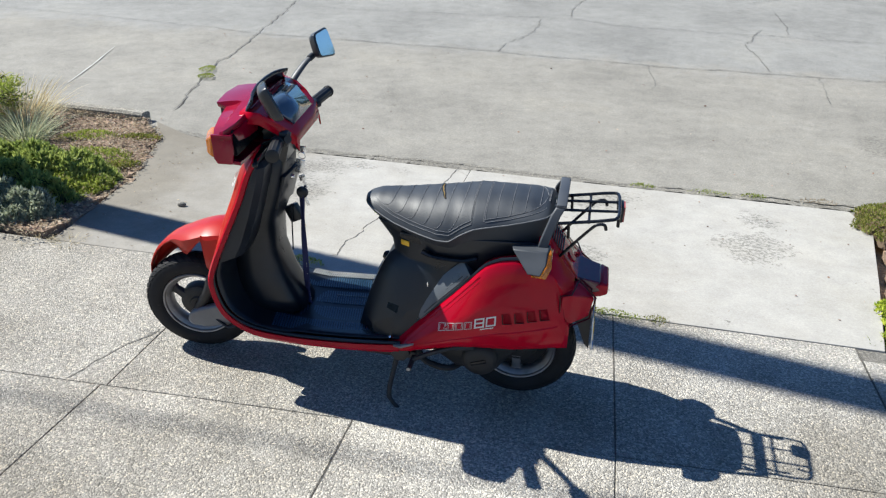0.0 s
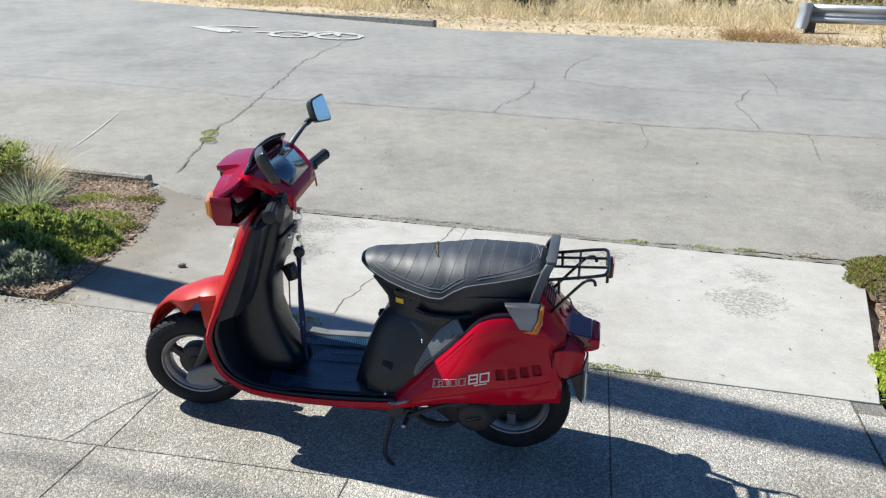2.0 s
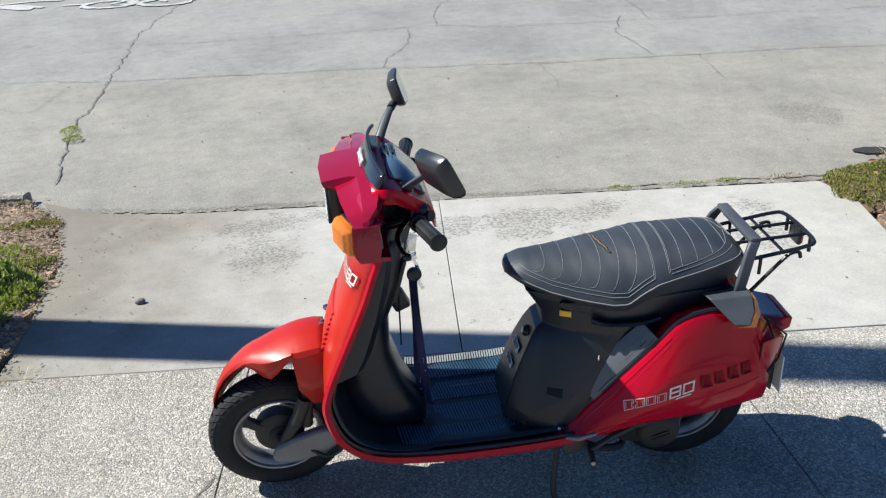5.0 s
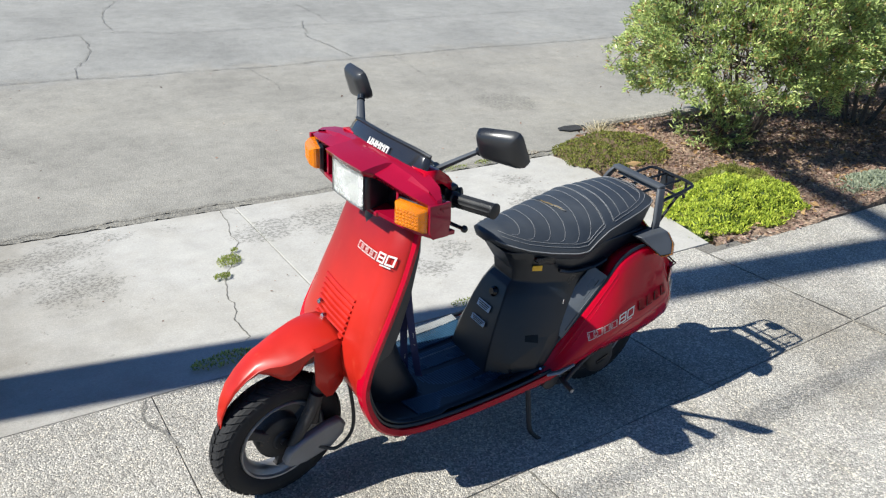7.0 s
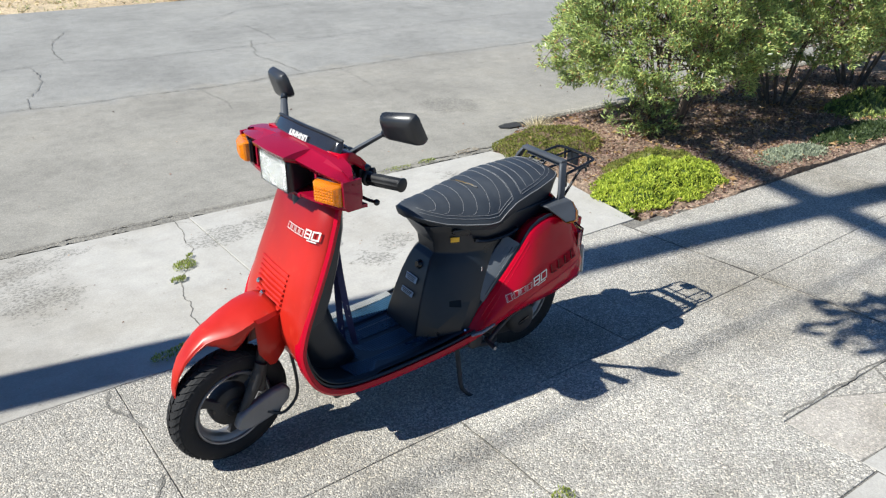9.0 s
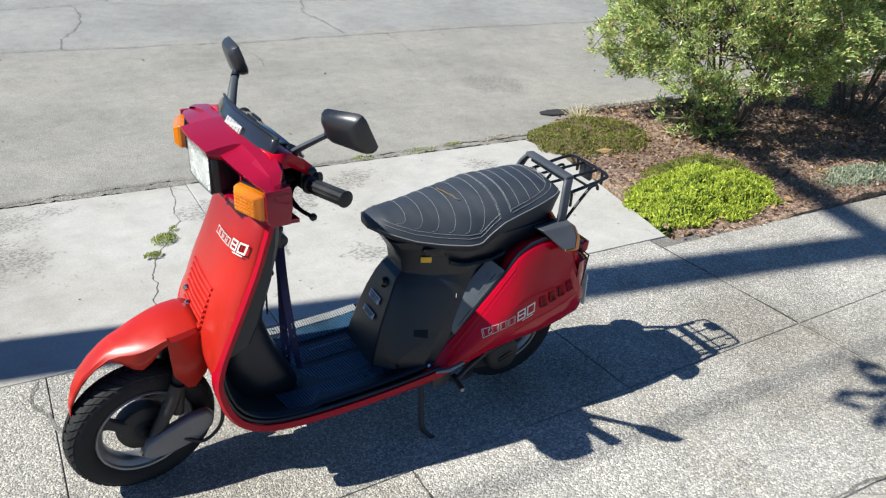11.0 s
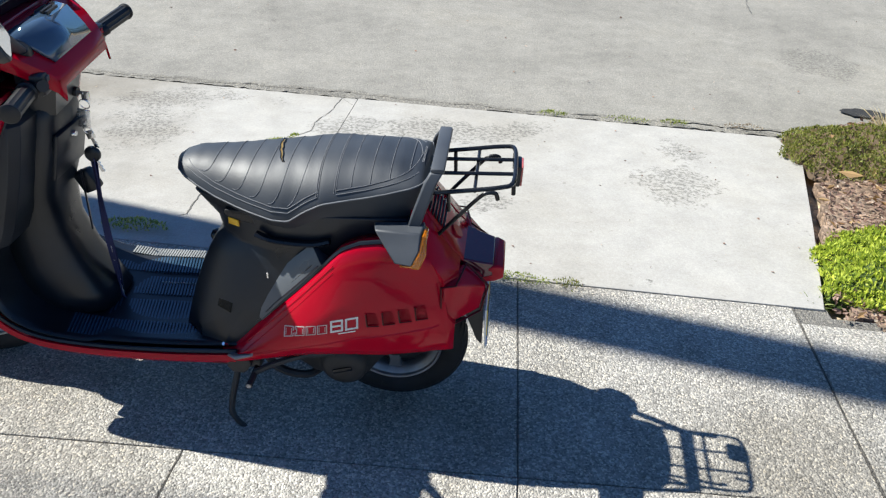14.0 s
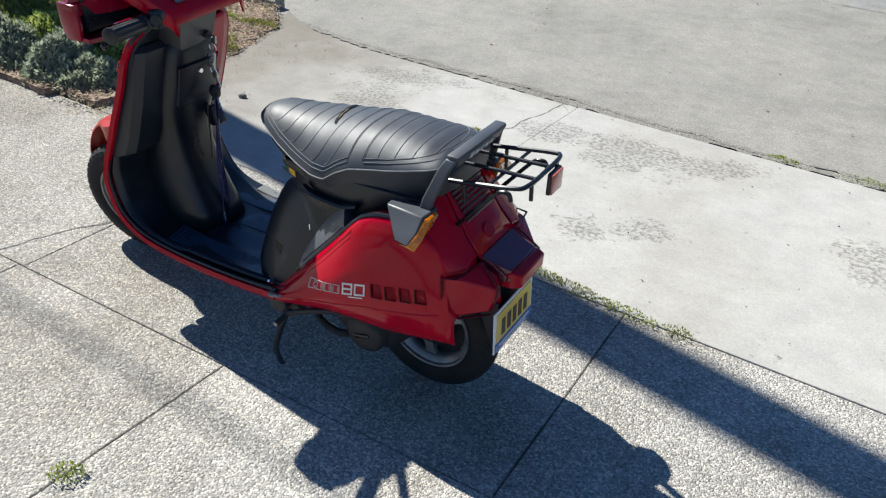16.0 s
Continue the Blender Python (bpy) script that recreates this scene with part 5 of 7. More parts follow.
# grab rail: a flat inverted U behind the seat, splayed at the foot
for s in (1, -1):
    rings = [[Vector((x + a, s * (y + b), z)) for a, b in ((-0.015, 0), (0.013, 0), (0.013, 0.013), (-0.015, 0.013))] for x, y, z in ((-0.010, 0.134, 0.622), (-0.018, 0.130, 0.655), (-0.040, 0.106, 0.722), (-0.052, 0.094, 0.744))]
    ob = part("grab_rail_leg", loft(rings), GREY_PLASTIC, scooter, "dark grey grab rail")
    soften(ob, 0.004)
part("grab_rail_bar", box((-0.054, 0, 0.746), (0.030, 0.212, 0.013), bev=0.005), GREY_PLASTIC, scooter)
part("grab_rail_plate", box((0, 0, 0), (0.006, 0.186, 0.022), Matrix.Translation((-0.060, 0, 0.733)) @ Matrix.Rotation(radians(-19), 4, "Y"), 0.002), GREY_PLASTIC, scooter)
bm = bmesh.new()
for k in range(5):
    add_box(bm, (-0.0645, -0.042 + 0.021 * k, 0.733), (0.003, 0.013, 0.013), Matrix.Translation((-0.0645, 0, 0.733)) @ Matrix.Rotation(radians(-19), 4, "Y") @ Matrix.Translation((0.0645, 0, -0.733)))
part("rail_mark", bm, SILVER_INK, scooter)

# luggage rack of bent black wire
rack = part("luggage_rack", tube(curve([(-0.044, 0.098, 0.690), (-0.115, 0.098, 0.703), (-0.188, 0.096, 0.717), (-0.215, 0.080, 0.722), (-0.219, 0.0, 0.723), (-0.215, -0.080, 0.722), (-0.188, -0.096, 0.717), (-0.115, -0.098, 0.703), (-0.044, -0.098, 0.690)], 5), 0.0052, 8), BLACK_GLOSS, scooter, "black bent-wire luggage rack")
for y in (-0.033, 0.033):
    part("rack_rod", tube([(-0.042, y, 0.704), (-0.218, y, 0.718)], 0.0045, 8), BLACK_GLOSS, rack)
part("rack_rod", tube([(-0.135, -0.098, 0.7035), (-0.135, 0.098, 0.7035)], 0.0040, 8), BLACK_GLOSS, rack)
for s in (1, -1):
    part("rack_stay", tube(curve([(-0.055, s * 0.085, 0.568), (-0.105, s * 0.085, 0.632), (-0.148, s * 0.085, 0.684), (-0.164, s * 0.085, 0.695), (-0.180, s * 0.085, 0.695), (-0.186, s * 0.085, 0.680)], 5), 0.0048, 8), BLACK_GLOSS, rack)
    part("rack_stay", tube([(-0.079, s * 0.095, 0.692), (-0.082, s * 0.092, 0.645)], 0.0045, 8), BLACK_GLOSS, rack)
    part("rack_end", tube([(-0.217, s * 0.06, 0.721), (-0.219, s * 0.06, 0.682)], 0.0048, 8), BLACK_GLOSS, rack)
refl = part("rear_reflector", box((-0.228, -0.028, 0.692), (0.010, 0.054, 0.052), bev=0.003), BLACK, rack)
part("reflector_lens", box((-0.235, -0.028, 0.692), (0.005, 0.050, 0.048), bev=0.002), REFLECTOR, refl, "faded red reflector")

# rear turn signals: grey wedge housings with orange lenses
for s in (1, -1):
    a = [Vector((0.078, s * 0.130, 0.624)), Vector((-0.036, s * 0.125, 0.634)), Vector((-0.040, s * 0.15, 0.600)), Vector((-0.008, s * 0.17, 0.566)), Vector((0.020, s * 0.165, 0.584))]
    b = [Vector((0.070, s * 0.168, 0.628)), Vector((-0.032, s * 0.178, 0.634)), Vector((-0.030, s * 0.205, 0.606)), Vector((-0.018, s * 0.220, 0.576)), Vector((0.020, s * 0.212, 0.574))]
    ob = part("rear_signal", loft([a, b]), GREY_PLASTIC, scooter, "grey rear turn signal housing")
    soften(ob, 0.004)
    lens = loft([[Vector((-0.035, s * 0.130, 0.630)), Vector((-0.033, s * 0.178, 0.630)), Vector((-0.031, s * 0.205, 0.602)), Vector((-0.018, s * 0.220, 0.575)), Vector((0.012, s * 0.21, 0.569)), Vector((0.0, s * 0.165, 0.560))], [Vector((-0.046, s * 0.136, 0.624)), Vector((-0.044, s * 0.174, 0.624)), Vector((-0.048, s * 0.200, 0.596)), Vector((-0.035, s * 0.214, 0.566)), Vector((0.000, s * 0.203, 0.561)), Vector((-0.02, s * 0.168, 0.556))]])
    soften(part("signal_lens", lens, ORANGE, ob, "orange lens"), 0.003)
    part("signal_stalk", tube([(-0.005, s * 0.08, 0.618), (-0.003, s * 0.150, 0.618)], 0.012, 10), BLACK, ob)

# tail: sloping centre panel with dark ribs and a lock, lamps and plate
SLOPE = [(0.0, 0.660), (0.02, 0.645), (0.05, 0.600), (0.09, 0.543), (0.125, 0.507)]
rings = [[Vector((-d, y * hw, lerp(d, SLOPE) - (0.006 if abs(y) == 1 else 0) + 0.004 * (1 - y * y))) for y in (-1, -0.92, -0.45, 0, 0.45, 0.92, 1)] for d, hw in ((0.0, 0.070), (0.02, 0.070), (0.05, 0.073), (0.09, 0.077), (0.122, 0.080))]
ob = part("tail_panel", loft(rings, closed=False, cap=False), RED, scooter, "sloping red tail panel with dark ribs")
thicken(ob, 0.005)
bm = bmesh.new()
for k in range(9):
    d = 0.018 + 0.0066 * k
    add_box(bm, (-d, 0.0, lerp(d, SLOPE) + 0.004), (0.0030, 0.128 - 0.002 * k, 0.008))
part("tail_ribs", bm, BLACK, ob)
bm = lathe([(0, 0.004), (0.017, 0.004), (0.019, 0.0), (0.019, -0.006)], (0, 0, 0), 24)
bm.transform(Matrix.Translation((-0.099, 0.006, 0.538)) @ Matrix.Rotation(radians(-50), 4, "Y") @ Matrix.Rotation(radians(90), 4, "X"))
part("tail_lock", bm, RED, ob)
for s in (1, -1):
    # flank between the side panel and the centre panel
    rings = []
    for d, out_y, out_z, in_y in ((0.0, 0.140, 0.592, 0.074), (0.03, 0.150, 0.568, 0.076), (0.06, 0.158, 0.540, 0.078), (0.085, 0.165, 0.506, 0.081), (0.115, 0.128, 0.497, 0.083)):
        z1 = lerp(d, SLOPE) - 0.002
        rings.append([Vector((-d, s * out_y, out_z)), Vector((-d, s * (out_y * 0.6 + in_y * 0.4), out_z * 0.45 + z1 * 0.55 + 0.006)), Vector((-d, s * in_y, z1)), Vector((-d, s * in_y, z1 - 0.03)), Vector((-d, s * out_y * 0.97, out_z - 0.03))])
    part("tail_shoulder", loft(rings), RED, scooter)
    lens = [[Vector((-0.086, s * 0.168, 0.398)), Vector((-0.083, s * 0.172, 0.492)), Vector((-0.105, s * 0.085, 0.500)), Vector((-0.105, s * 0.07, 0.385))], [Vector((-0.118, s * 0.156, 0.392)), Vector((-0.112, s * 0.158, 0.494)), Vector((-0.126, s * 0.082, 0.500)), Vector((-0.15, s * 0.060, 0.380))], [Vector((-0.168, s * 0.104, 0.392)), Vector((-0.180, s * 0.100, 0.455)), Vector((-0.165, s * 0.072, 0.474)), Vector((-0.175, s * 0.055, 0.392))]]
    ob = part("corner_lamp", loft(lens), TAIL_RED, scooter, "dark red corner tail lamp")
    soften(ob, 0.004)
    frame_pts = [Vector((-0.083, s * 0.172, 0.394)), Vector((-0.080, s * 0.176, 0.496)), Vector((-0.112, s * 0.168, 0.499)), Vector((-0.130, s * 0.085, 0.505)), Vector((-0.184, s * 0.100, 0.458)), Vector((-0.172, s * 0.104, 0.386)), Vector((-0.118, s * 0.158, 0.386)), Vector((-0.083, s * 0.172, 0.394))]
    part("lamp_gasket", tube(frame_pts, 0.0028, 6), DEEP_RED, ob)
ob = part("tail_lamp_hood", loft([[Vector((x, y, z)) for y, z in ((-hw, lo), (hw, lo), (hw * 0.92, hi), (-hw * 0.92, hi))] for x, lo, hi, hw in ((-0.118, 0.45, 0.509, 0.080), (-0.150, 0.45, 0.499, 0.072), (-0.192, 0.46, 0.490, 0.064))]), LAMP_HOOD, scooter, "dark red tail lamp hood with the sky's reflection in its colour")
soften(ob, 0.003)
ob = part("tail_lamp", loft([[Vector((x, y, z)) for y, z in ((-hw * 0.95, lo), (hw * 0.95, lo), (hw, hi), (-hw, hi))] for x, lo, hi, hw in ((-0.165, 0.435, 0.470, 0.064), (-0.196, 0.440, 0.489, 0.064), (-0.218, 0.448, 0.482, 0.058))]), TAIL_RED, scooter, "red tail lamp")
soften(ob, 0.005)
ob = part("inner_fender", loft([[Vector((x, y, z)) for y, z in ((-hw, lo), (-hw, hi), (hw, hi), (hw, lo))] for x, lo, hi, hw in ((0.25, 0.44, 0.50, 0.07), (0.10, 0.45, 0.50, 0.075), (-0.06, 0.40, 0.45, 0.075), (-0.14, 0.34, 0.42, 0.07), (-0.178, 0.27, 0.32, 0.06), (-0.172, 0.265, 0.275, 0.055))]), BLACK, scooter, "black rear inner fender")
for s in (1, -1):
    part("plate_bracket", prism([(-0.120, 0.395), (-0.178, 0.405), (-0.182, 0.262), (-0.168, 0.275)], s * 0.078, s * 0.083), BLACK, scooter)
plate_m = Matrix.Translation((-0.187, 0.018, 0.335)) @ Matrix.Rotation(radians(3), 4, "Y")
plate = part("number_plate", box((0, 0, 0), (0.004, 0.190, 0.118), plate_m, 0.002), PLATE_WHITE, scooter, "yellow plate in a white and blue frame")
part("plate_face", box((-0.003, 0, 0.012), (0.002, 0.170, 0.078), plate_m), PLATE_YELLOW, plate)
part("plate_frame_band", box((-0.003, 0, -0.043), (0.003, 0.182, 0.024), plate_m), PLATE_BLUE, plate)
bm = bmesh.new()
for k in range(5):
    add_box(bm, (-0.0045, -0.055 + 0.0275 * k, 0.006), (0.0012, 0.017, 0.046), plate_m)
part("plate_bars", bm, INK, plate)
bm = bmesh.new()
for k in range(2):
    add_box(bm, (-0.005, 0.0, -0.039 - 0.009 * k), (0.0012, 0.15 - 0.03 * k, 0.004), plate_m)
part("frame_bars", bm, PLATE_WHITE, plate)

# engine and drive side
rings = []
for x, lo, hi, y0, y1 in ((0.32, 0.195, 0.24, 0.05, 0.10), (0.28, 0.170, 0.27, 0.05, 0.125), (0.23, 0.150, 0.285, 0.05, 0.140), (0.15, 0.145, 0.290, 0.05, 0.145), (0.10, 0.150, 0.285, 0.05, 0.135), (0.07, 0.175, 0.27, 0.05, 0.10), (0.04, 0.19, 0.24, 0.05, 0.07)):
    rings.append([Vector((x, y0, lo)), Vector((x, y1 - 0.02, lo)), Vector((x, y1, lo + 0.3 * (hi - lo))), Vector((x, y1, lo + 0.75 * (hi - lo))), Vector((x, y1 - 0.02, hi)), Vector((x, y0, hi))])
case = part("drive_case", loft(rings), ENGINE, scooter, "dark engine drive case")
soften(case, 0.01, 3)
bm = lathe([(0, 0.020), (0.030, 0.022), (0.046, 0.018), (0.056, 0.008), (0.058, -0.01)], (0.150, 0.150, 0.212), 36)
disc = part("case_cover", bm, ENGINE, case, "round black case cover")
part("cover_slot", box((0.150, 0.172, 0.212), (0.05, 0.006, 0.012), Matrix.Translation((0.150, 0, 0.212)) @ Matrix.Rotation(radians(20), 4, "Y") @ Matrix.Translation((-0.150, 0, -0.212)), 0.002), BLACK_GLOSS, disc)
part("kick_lever", tube(curve([(0.17, 0.165, 0.262), (0.23, 0.190, 0.268), (0.30, 0.210, 0.250), (0.350, 0.222, 0.226)], 5), [0.010] * 5 + [0.008] * 11, 8), DARK_METAL, scooter)
part("kick_pedal", tube([(0.350, 0.205, 0.226), (0.353, 0.262, 0.218)], 0.008, 8), DARK_METAL, scooter)
part("exhaust", tube(curve([(0.30, -0.08, 0.18), (0.18, -0.13, 0.16), (0.05, -0.14, 0.19), (-0.12, -0.14, 0.23)], 6), [0.018] * 7 + [0.045] * 12, 14), DARK_METAL, scooter)
part("engine_block", box((0.30, 0.0, 0.24), (0.24, 0.16, 0.13), bev=0.02), ENGINE, scooter)

# foot lever and stand
ob = part("peg_bracket", prism([(0.425, 0.225), (0.41, 0.262), (0.375, 0.268), (0.36, 0.235), (0.38, 0.205), (0.41, 0.205)], 0.165, 0.212, 0.006), DARK_METAL, scooter)
part("foot_peg", tube([(0.410, 0.208, 0.262), (0.385, 0.232, 0.278), (0.345, 0.246, 0.302)], [0.009, 0.010, 0.006], 8, 0.6), ALLOY, scooter, "worn silver passenger peg")
stand = part("side_stand", tube(curve([(0.415, 0.12, 0.215), (0.424, 0.150, 0.15), (0.437, 0.188, 0.062), (0.424, 0.200, 0.030), (0.388, 0.208, 0.000), (0.345, 0.214, -0.008)], 6), [0.0085] * 16 + [0.007] * 15, 8), DARK_METAL, scooter, "black side stand")
part("stand_bolt", lathe([(0, 0.006), (0.006, 0.006), (0.006, -0.02)], (0.354, 0.258, 0.218), 10), ALLOY, stand)
part("centre_stand", tube(curve([(0.37, -0.09, 0.19), (0.33, -0.12, 0.15), (0.24, -0.12, 0.14), (0.20, 0.0, 0.14), (0.24, 0.12, 0.14), (0.33, 0.12, 0.15), (0.37, 0.09, 0.19)], 5), 0.011, 8), DARK_METAL, scooter)

# ---- steering head: cowl, lamps, bars and mirrors turn together ----
NOSE = []
for y in (-0.286, -0.276, -0.24, -0.17, -0.094, -0.088, -0.045, 0.0, 0.045, 0.088, 0.094, 0.17, 0.24, 0.276, 0.286):
    a = abs(y)
    front = lerp(a, [(0.0, 0.984), (0.088, 0.978), (0.094, 0.948), (0.17, 0.940), (0.24, 0.928), (0.276, 0.916), (0.286, 0.904)])
    lip = lerp(a, [(0.0, 0.964), (0.088, 0.962), (0.094, 0.952), (0.17, 0.946), (0.24, 0.939), (0.276, 0.934), (0.286, 0.924)])
    top = lerp(a, [(0.0, 0.979), (0.10, 0.976), (0.17, 0.969), (0.24, 0.957), (0.276, 0.947), (0.286, 0.928)])
    back = lerp(a, [(0.0, 0.852), (0.18, 0.858), (0.25, 0.872), (0.286, 0.896)])
    NOSE.append([Vector((front, y, lip - 0.012)), Vector((front + 0.004, y, lip)), Vector((front - 0.03, y, lip + 0.42 * (top - lip))), Vector(((front + back) / 2, y, top - 0.005)), Vector((back, y, top)), Vector((back - 0.006, y, top - 0.012))])
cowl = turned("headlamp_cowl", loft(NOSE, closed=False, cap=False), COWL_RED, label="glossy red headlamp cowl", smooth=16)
thicken(cowl, 0.004)
for s in (1, -1):
    side = [(0.926, 0.936), (0.924, 0.868), (0.914, 0.852), (0.872, 0.852), (0.866, 0.890), (0.868, 0.936)]
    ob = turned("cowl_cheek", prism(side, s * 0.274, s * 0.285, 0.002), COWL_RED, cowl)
    low = loft([[Vector((x, s * y, z)) for x, z in ((f, 0.850 + d), (0.85, 0.846 + d), (0.85, 0.856 + d), (f, 0.860 + d))] for y, f, d in ((0.088, 0.945, -0.004), (0.17, 0.938, -0.002), (0.24, 0.926, 0.0), (0.280, 0.915, 0.004))])
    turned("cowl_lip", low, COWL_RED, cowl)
for s in (1, -1):
    wall = loft([[Vector((x, s * y, z)) for x, z in ((bk + 0.004, hi), (bk - 0.010, hi), (bk - 0.006, lo), (bk + 0.004, lo))] for y, bk, hi, lo in ((0.125, 0.856, 0.962, 0.900), (0.20, 0.862, 0.952, 0.902), (0.272, 0.884, 0.934, 0.908))])
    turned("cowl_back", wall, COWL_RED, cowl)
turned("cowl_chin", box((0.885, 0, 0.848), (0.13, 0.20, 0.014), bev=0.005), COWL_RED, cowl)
# black block stands for the shade inside the cowl
turned("lamp_recess", loft([[Vector((x, y, z)) for x, z in ((0.900, 0.858), (0.900, 0.932), (0.872, 0.944), (0.862, 0.872))] for y in (-0.262, -0.1, 0.1, 0.262)]), BLACK_GLOSS, cowl, "black block for the shade in the lamp recess")
lamp = turned("headlamp", loft([[Vector((x, 0.006 + y * k, 0.903 + z * k)) for y, z in ((-0.075, -0.046), (0.075, -0.046), (0.075, 0.046), (-0.075, 0.046))] for x, k in ((0.972, 0.995), (0.950, 1.0), (0.900, 0.88), (0.86, 0.5))], cap=False), BLACK, label="rectangular headlamp")
thicken(lamp, 0.003)
dish = [[Vector((x, 0.006 + 0.070 * k * math.copysign(abs(math.cos(a)) ** e, math.cos(a)), 0.903 + 0.0425 * k * math.copysign(abs(math.sin(a)) ** e, math.sin(a)))) for a in (6.283 * i / 32 for i in range(32))] for x, k, e in ((0.9685, 1.0, 0.25), (0.955, 0.96, 0.3), (0.938, 0.78, 0.7), (0.926, 0.45, 1.0), (0.922, 0.16, 1.0))]
turned("lamp_dish", loft(dish), LAMP_SILVER, lamp, "silvered lamp reflector")
turned("lamp_bulb", tube([(0.922, 0.006, 0.903), (0.948, 0.006, 0.903), (0.954, 0.006, 0.903)], [0.013, 0.013, 0.007], 14), CHROME, lamp)
flutes = []
for x, fl in ((0.970, 0.0), (0.975, 1.0)):
    flutes.append([[Vector((x + fl * (0.0015 * (k % 2) + 0.004 * (1 - (y / 0.072) ** 2)), 0.006 + y, 0.903 + z)) for k, y in ((k, -0.072 + 0.006 * k) for k in range(25))] for z in (-0.044, -0.0435, -0.015, 0.015, 0.0435, 0.044)])
bm = bmesh.new()
for rows in flutes:
    grid = [[bm.verts.new(p) for p in row] for row in rows]
    for r0, r1 in zip(grid, grid[1:]):
        for k in range(24):
            bm.faces.new((r0[k], r0[k + 1], r1[k + 1], r1[k]))
glass = turned("headlamp_glass", bm, HEAD_GLASS, lamp, "clear ribbed headlamp glass", 10)
glass.visible_shadow = False
turned("lamp_rim", tube([Vector((0.972, 0.006 + y, 0.903 + z)) for y, z in ((-0.074, -0.045), (0.074, -0.045), (0.074, 0.045), (-0.074, 0.045), (-0.074, -0.045))], 0.0028, 6), BLACK, lamp)
for s in (1, -1):
    m = Matrix.Translation((0.924, s * 0.228, 0.896)) @ Matrix.Rotation(radians(s * 18), 4, "Z")
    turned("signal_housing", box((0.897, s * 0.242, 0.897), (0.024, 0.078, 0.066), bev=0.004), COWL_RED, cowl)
    sig = turned("front_signal", box((0, 0, 0), (0.006, 0.092, 0.061), m, 0.002), BLACK, label="front turn signal")
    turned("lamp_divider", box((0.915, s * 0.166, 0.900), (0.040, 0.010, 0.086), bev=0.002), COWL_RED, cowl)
    rim = [(-1, -0.9), (-0.9, -1), (0.9, -1), (1, -0.9), (1, 0.9), (0.9, 1), (-0.9, 1), (-1, 0.9)]
    bm = loft([[m @ Vector((x, y * 0.0455 * k, z * 0.030 * k)) for y, z in rim] for x, k in ((0.004, 1.0), (0.018, 1.0), (0.024, 0.94), (0.034, 0.70))])
    # moulded prisms on the face
    for gy in range(-3, 4):
        for gz in range(-2, 3):
            cy, cz = gy * 0.0088, gz * 0.0080
            tip = bm.verts.new(m @ Vector((0.0362, cy, cz)))
            ring = [bm.verts.new(m @ Vector((0.0338, cy + dy, cz + dz))) for dy, dz in ((-0.0042, -0.0038), (0.0042, -0.0038), (0.0042, 0.0038), (-0.0042, 0.0038))]
            for k in range(4):
                bm.faces.new((ring[k], ring[(k + 1) % 4], tip))
    turned("signal_lens", bm, ORANGE, sig, "orange lens", 15)
    turned("lens_bezel", tube([m @ Vector((0.006, y * 0.0465, z * 0.031)) for y, z in rim + rim[:1]], 0.0022, 6), BLACK, sig)

# smoked screen with a plain mark of white bars
rings = []
for x, z, w in ((0.902, 0.950, 0.180), (0.884, 0.982, 0.178), (0.872, 1.002, 0.174), (0.867, 1.009, 0.168)):
    rings.append([Vector((x - 0.022 * abs(t) ** 2.2, w * t, z - 0.012 * abs(t) ** 3)) for t in (-1 + k / 8 for k in range(17))])
screen = turned("wind_screen", loft(rings, closed=False, cap=False), SMOKED, label="low smoked plastic wind screen")
thicken(screen, 0.004)
bm = bmesh.new()
for k in range(5):
    m = Matrix.Translation((0.8868, 0.006 - 0.0185 * (2 - k), 0.985)) @ Matrix.Rotation(radians(-30), 4, "Y")
    for dy, dz, sy, sz in ((-0.0055, 0, 0.0032, 0.017), (0.0055, 0, 0.0032, 0.017), (0, 0.003 * (k - 2), 0.010, 0.0035)):
        add_box(bm, (0, dy, dz), (0.003, sy, sz), m)
turned("screen_mark", bm, WHITE_INK, screen, "white block mark", 0)
turned("screen_trim", tube([r + Vector((0, 0, 0.002)) for r in rings[-1]], 0.004, 6), BLACK, screen)

# dash behind the screen
dash = turned("dash_housing", loft([[Vector((x, y * w, z - (0.03 if abs(y) == 1 else 0))) for y in (-1, -0.93, -0.4, 0, 0.4, 0.93, 1)] for x, z, w in ((0.875, 0.972, 0.200), (0.825, 0.968, 0.190), (0.785, 0.940, 0.172), (0.755, 0.912, 0.150), (0.738, 0.892, 0.132), (0.730, 0.870, 0.120))], closed=False, cap=False), RED, label="red instrument housing")
thicken(dash, 0.005)
turned("handlebar_cover", loft([[Vector((x, y * w, z)) for y in (-1, -0.6, 0, 0.6, 1)] for x, z, w in ((0.735, 0.885, 0.125), (0.752, 0.866, 0.122), (0.80, 0.848, 0.115), (0.86, 0.846, 0.13), (0.90, 0.852, 0.2))], closed=False, cap=False), RED, dash)
turned("instrument_cover", loft([[Vector((x, y, z)) for y in (-w, w)] for x, z, w in ((0.832, 0.973, 0.112), (0.800, 0.966, 0.112), (0.764, 0.932, 0.098), (0.748, 0.915, 0.088))], closed=False, cap=False), DASH_GLASS, dash, "instrument cover coloured blue for the sky's reflection", 5)
thicken(bpy.data.objects["instrument_cover"], 0.008)
bm = bmesh.new()
for k in range(3):
    add_box(bm, (0.832 - 0.012 * k, -0.055, 0.972), (0.005, 0.05, 0.006))
turned("dash_slots", bm, BLACK, dash)
bm = bmesh.new()
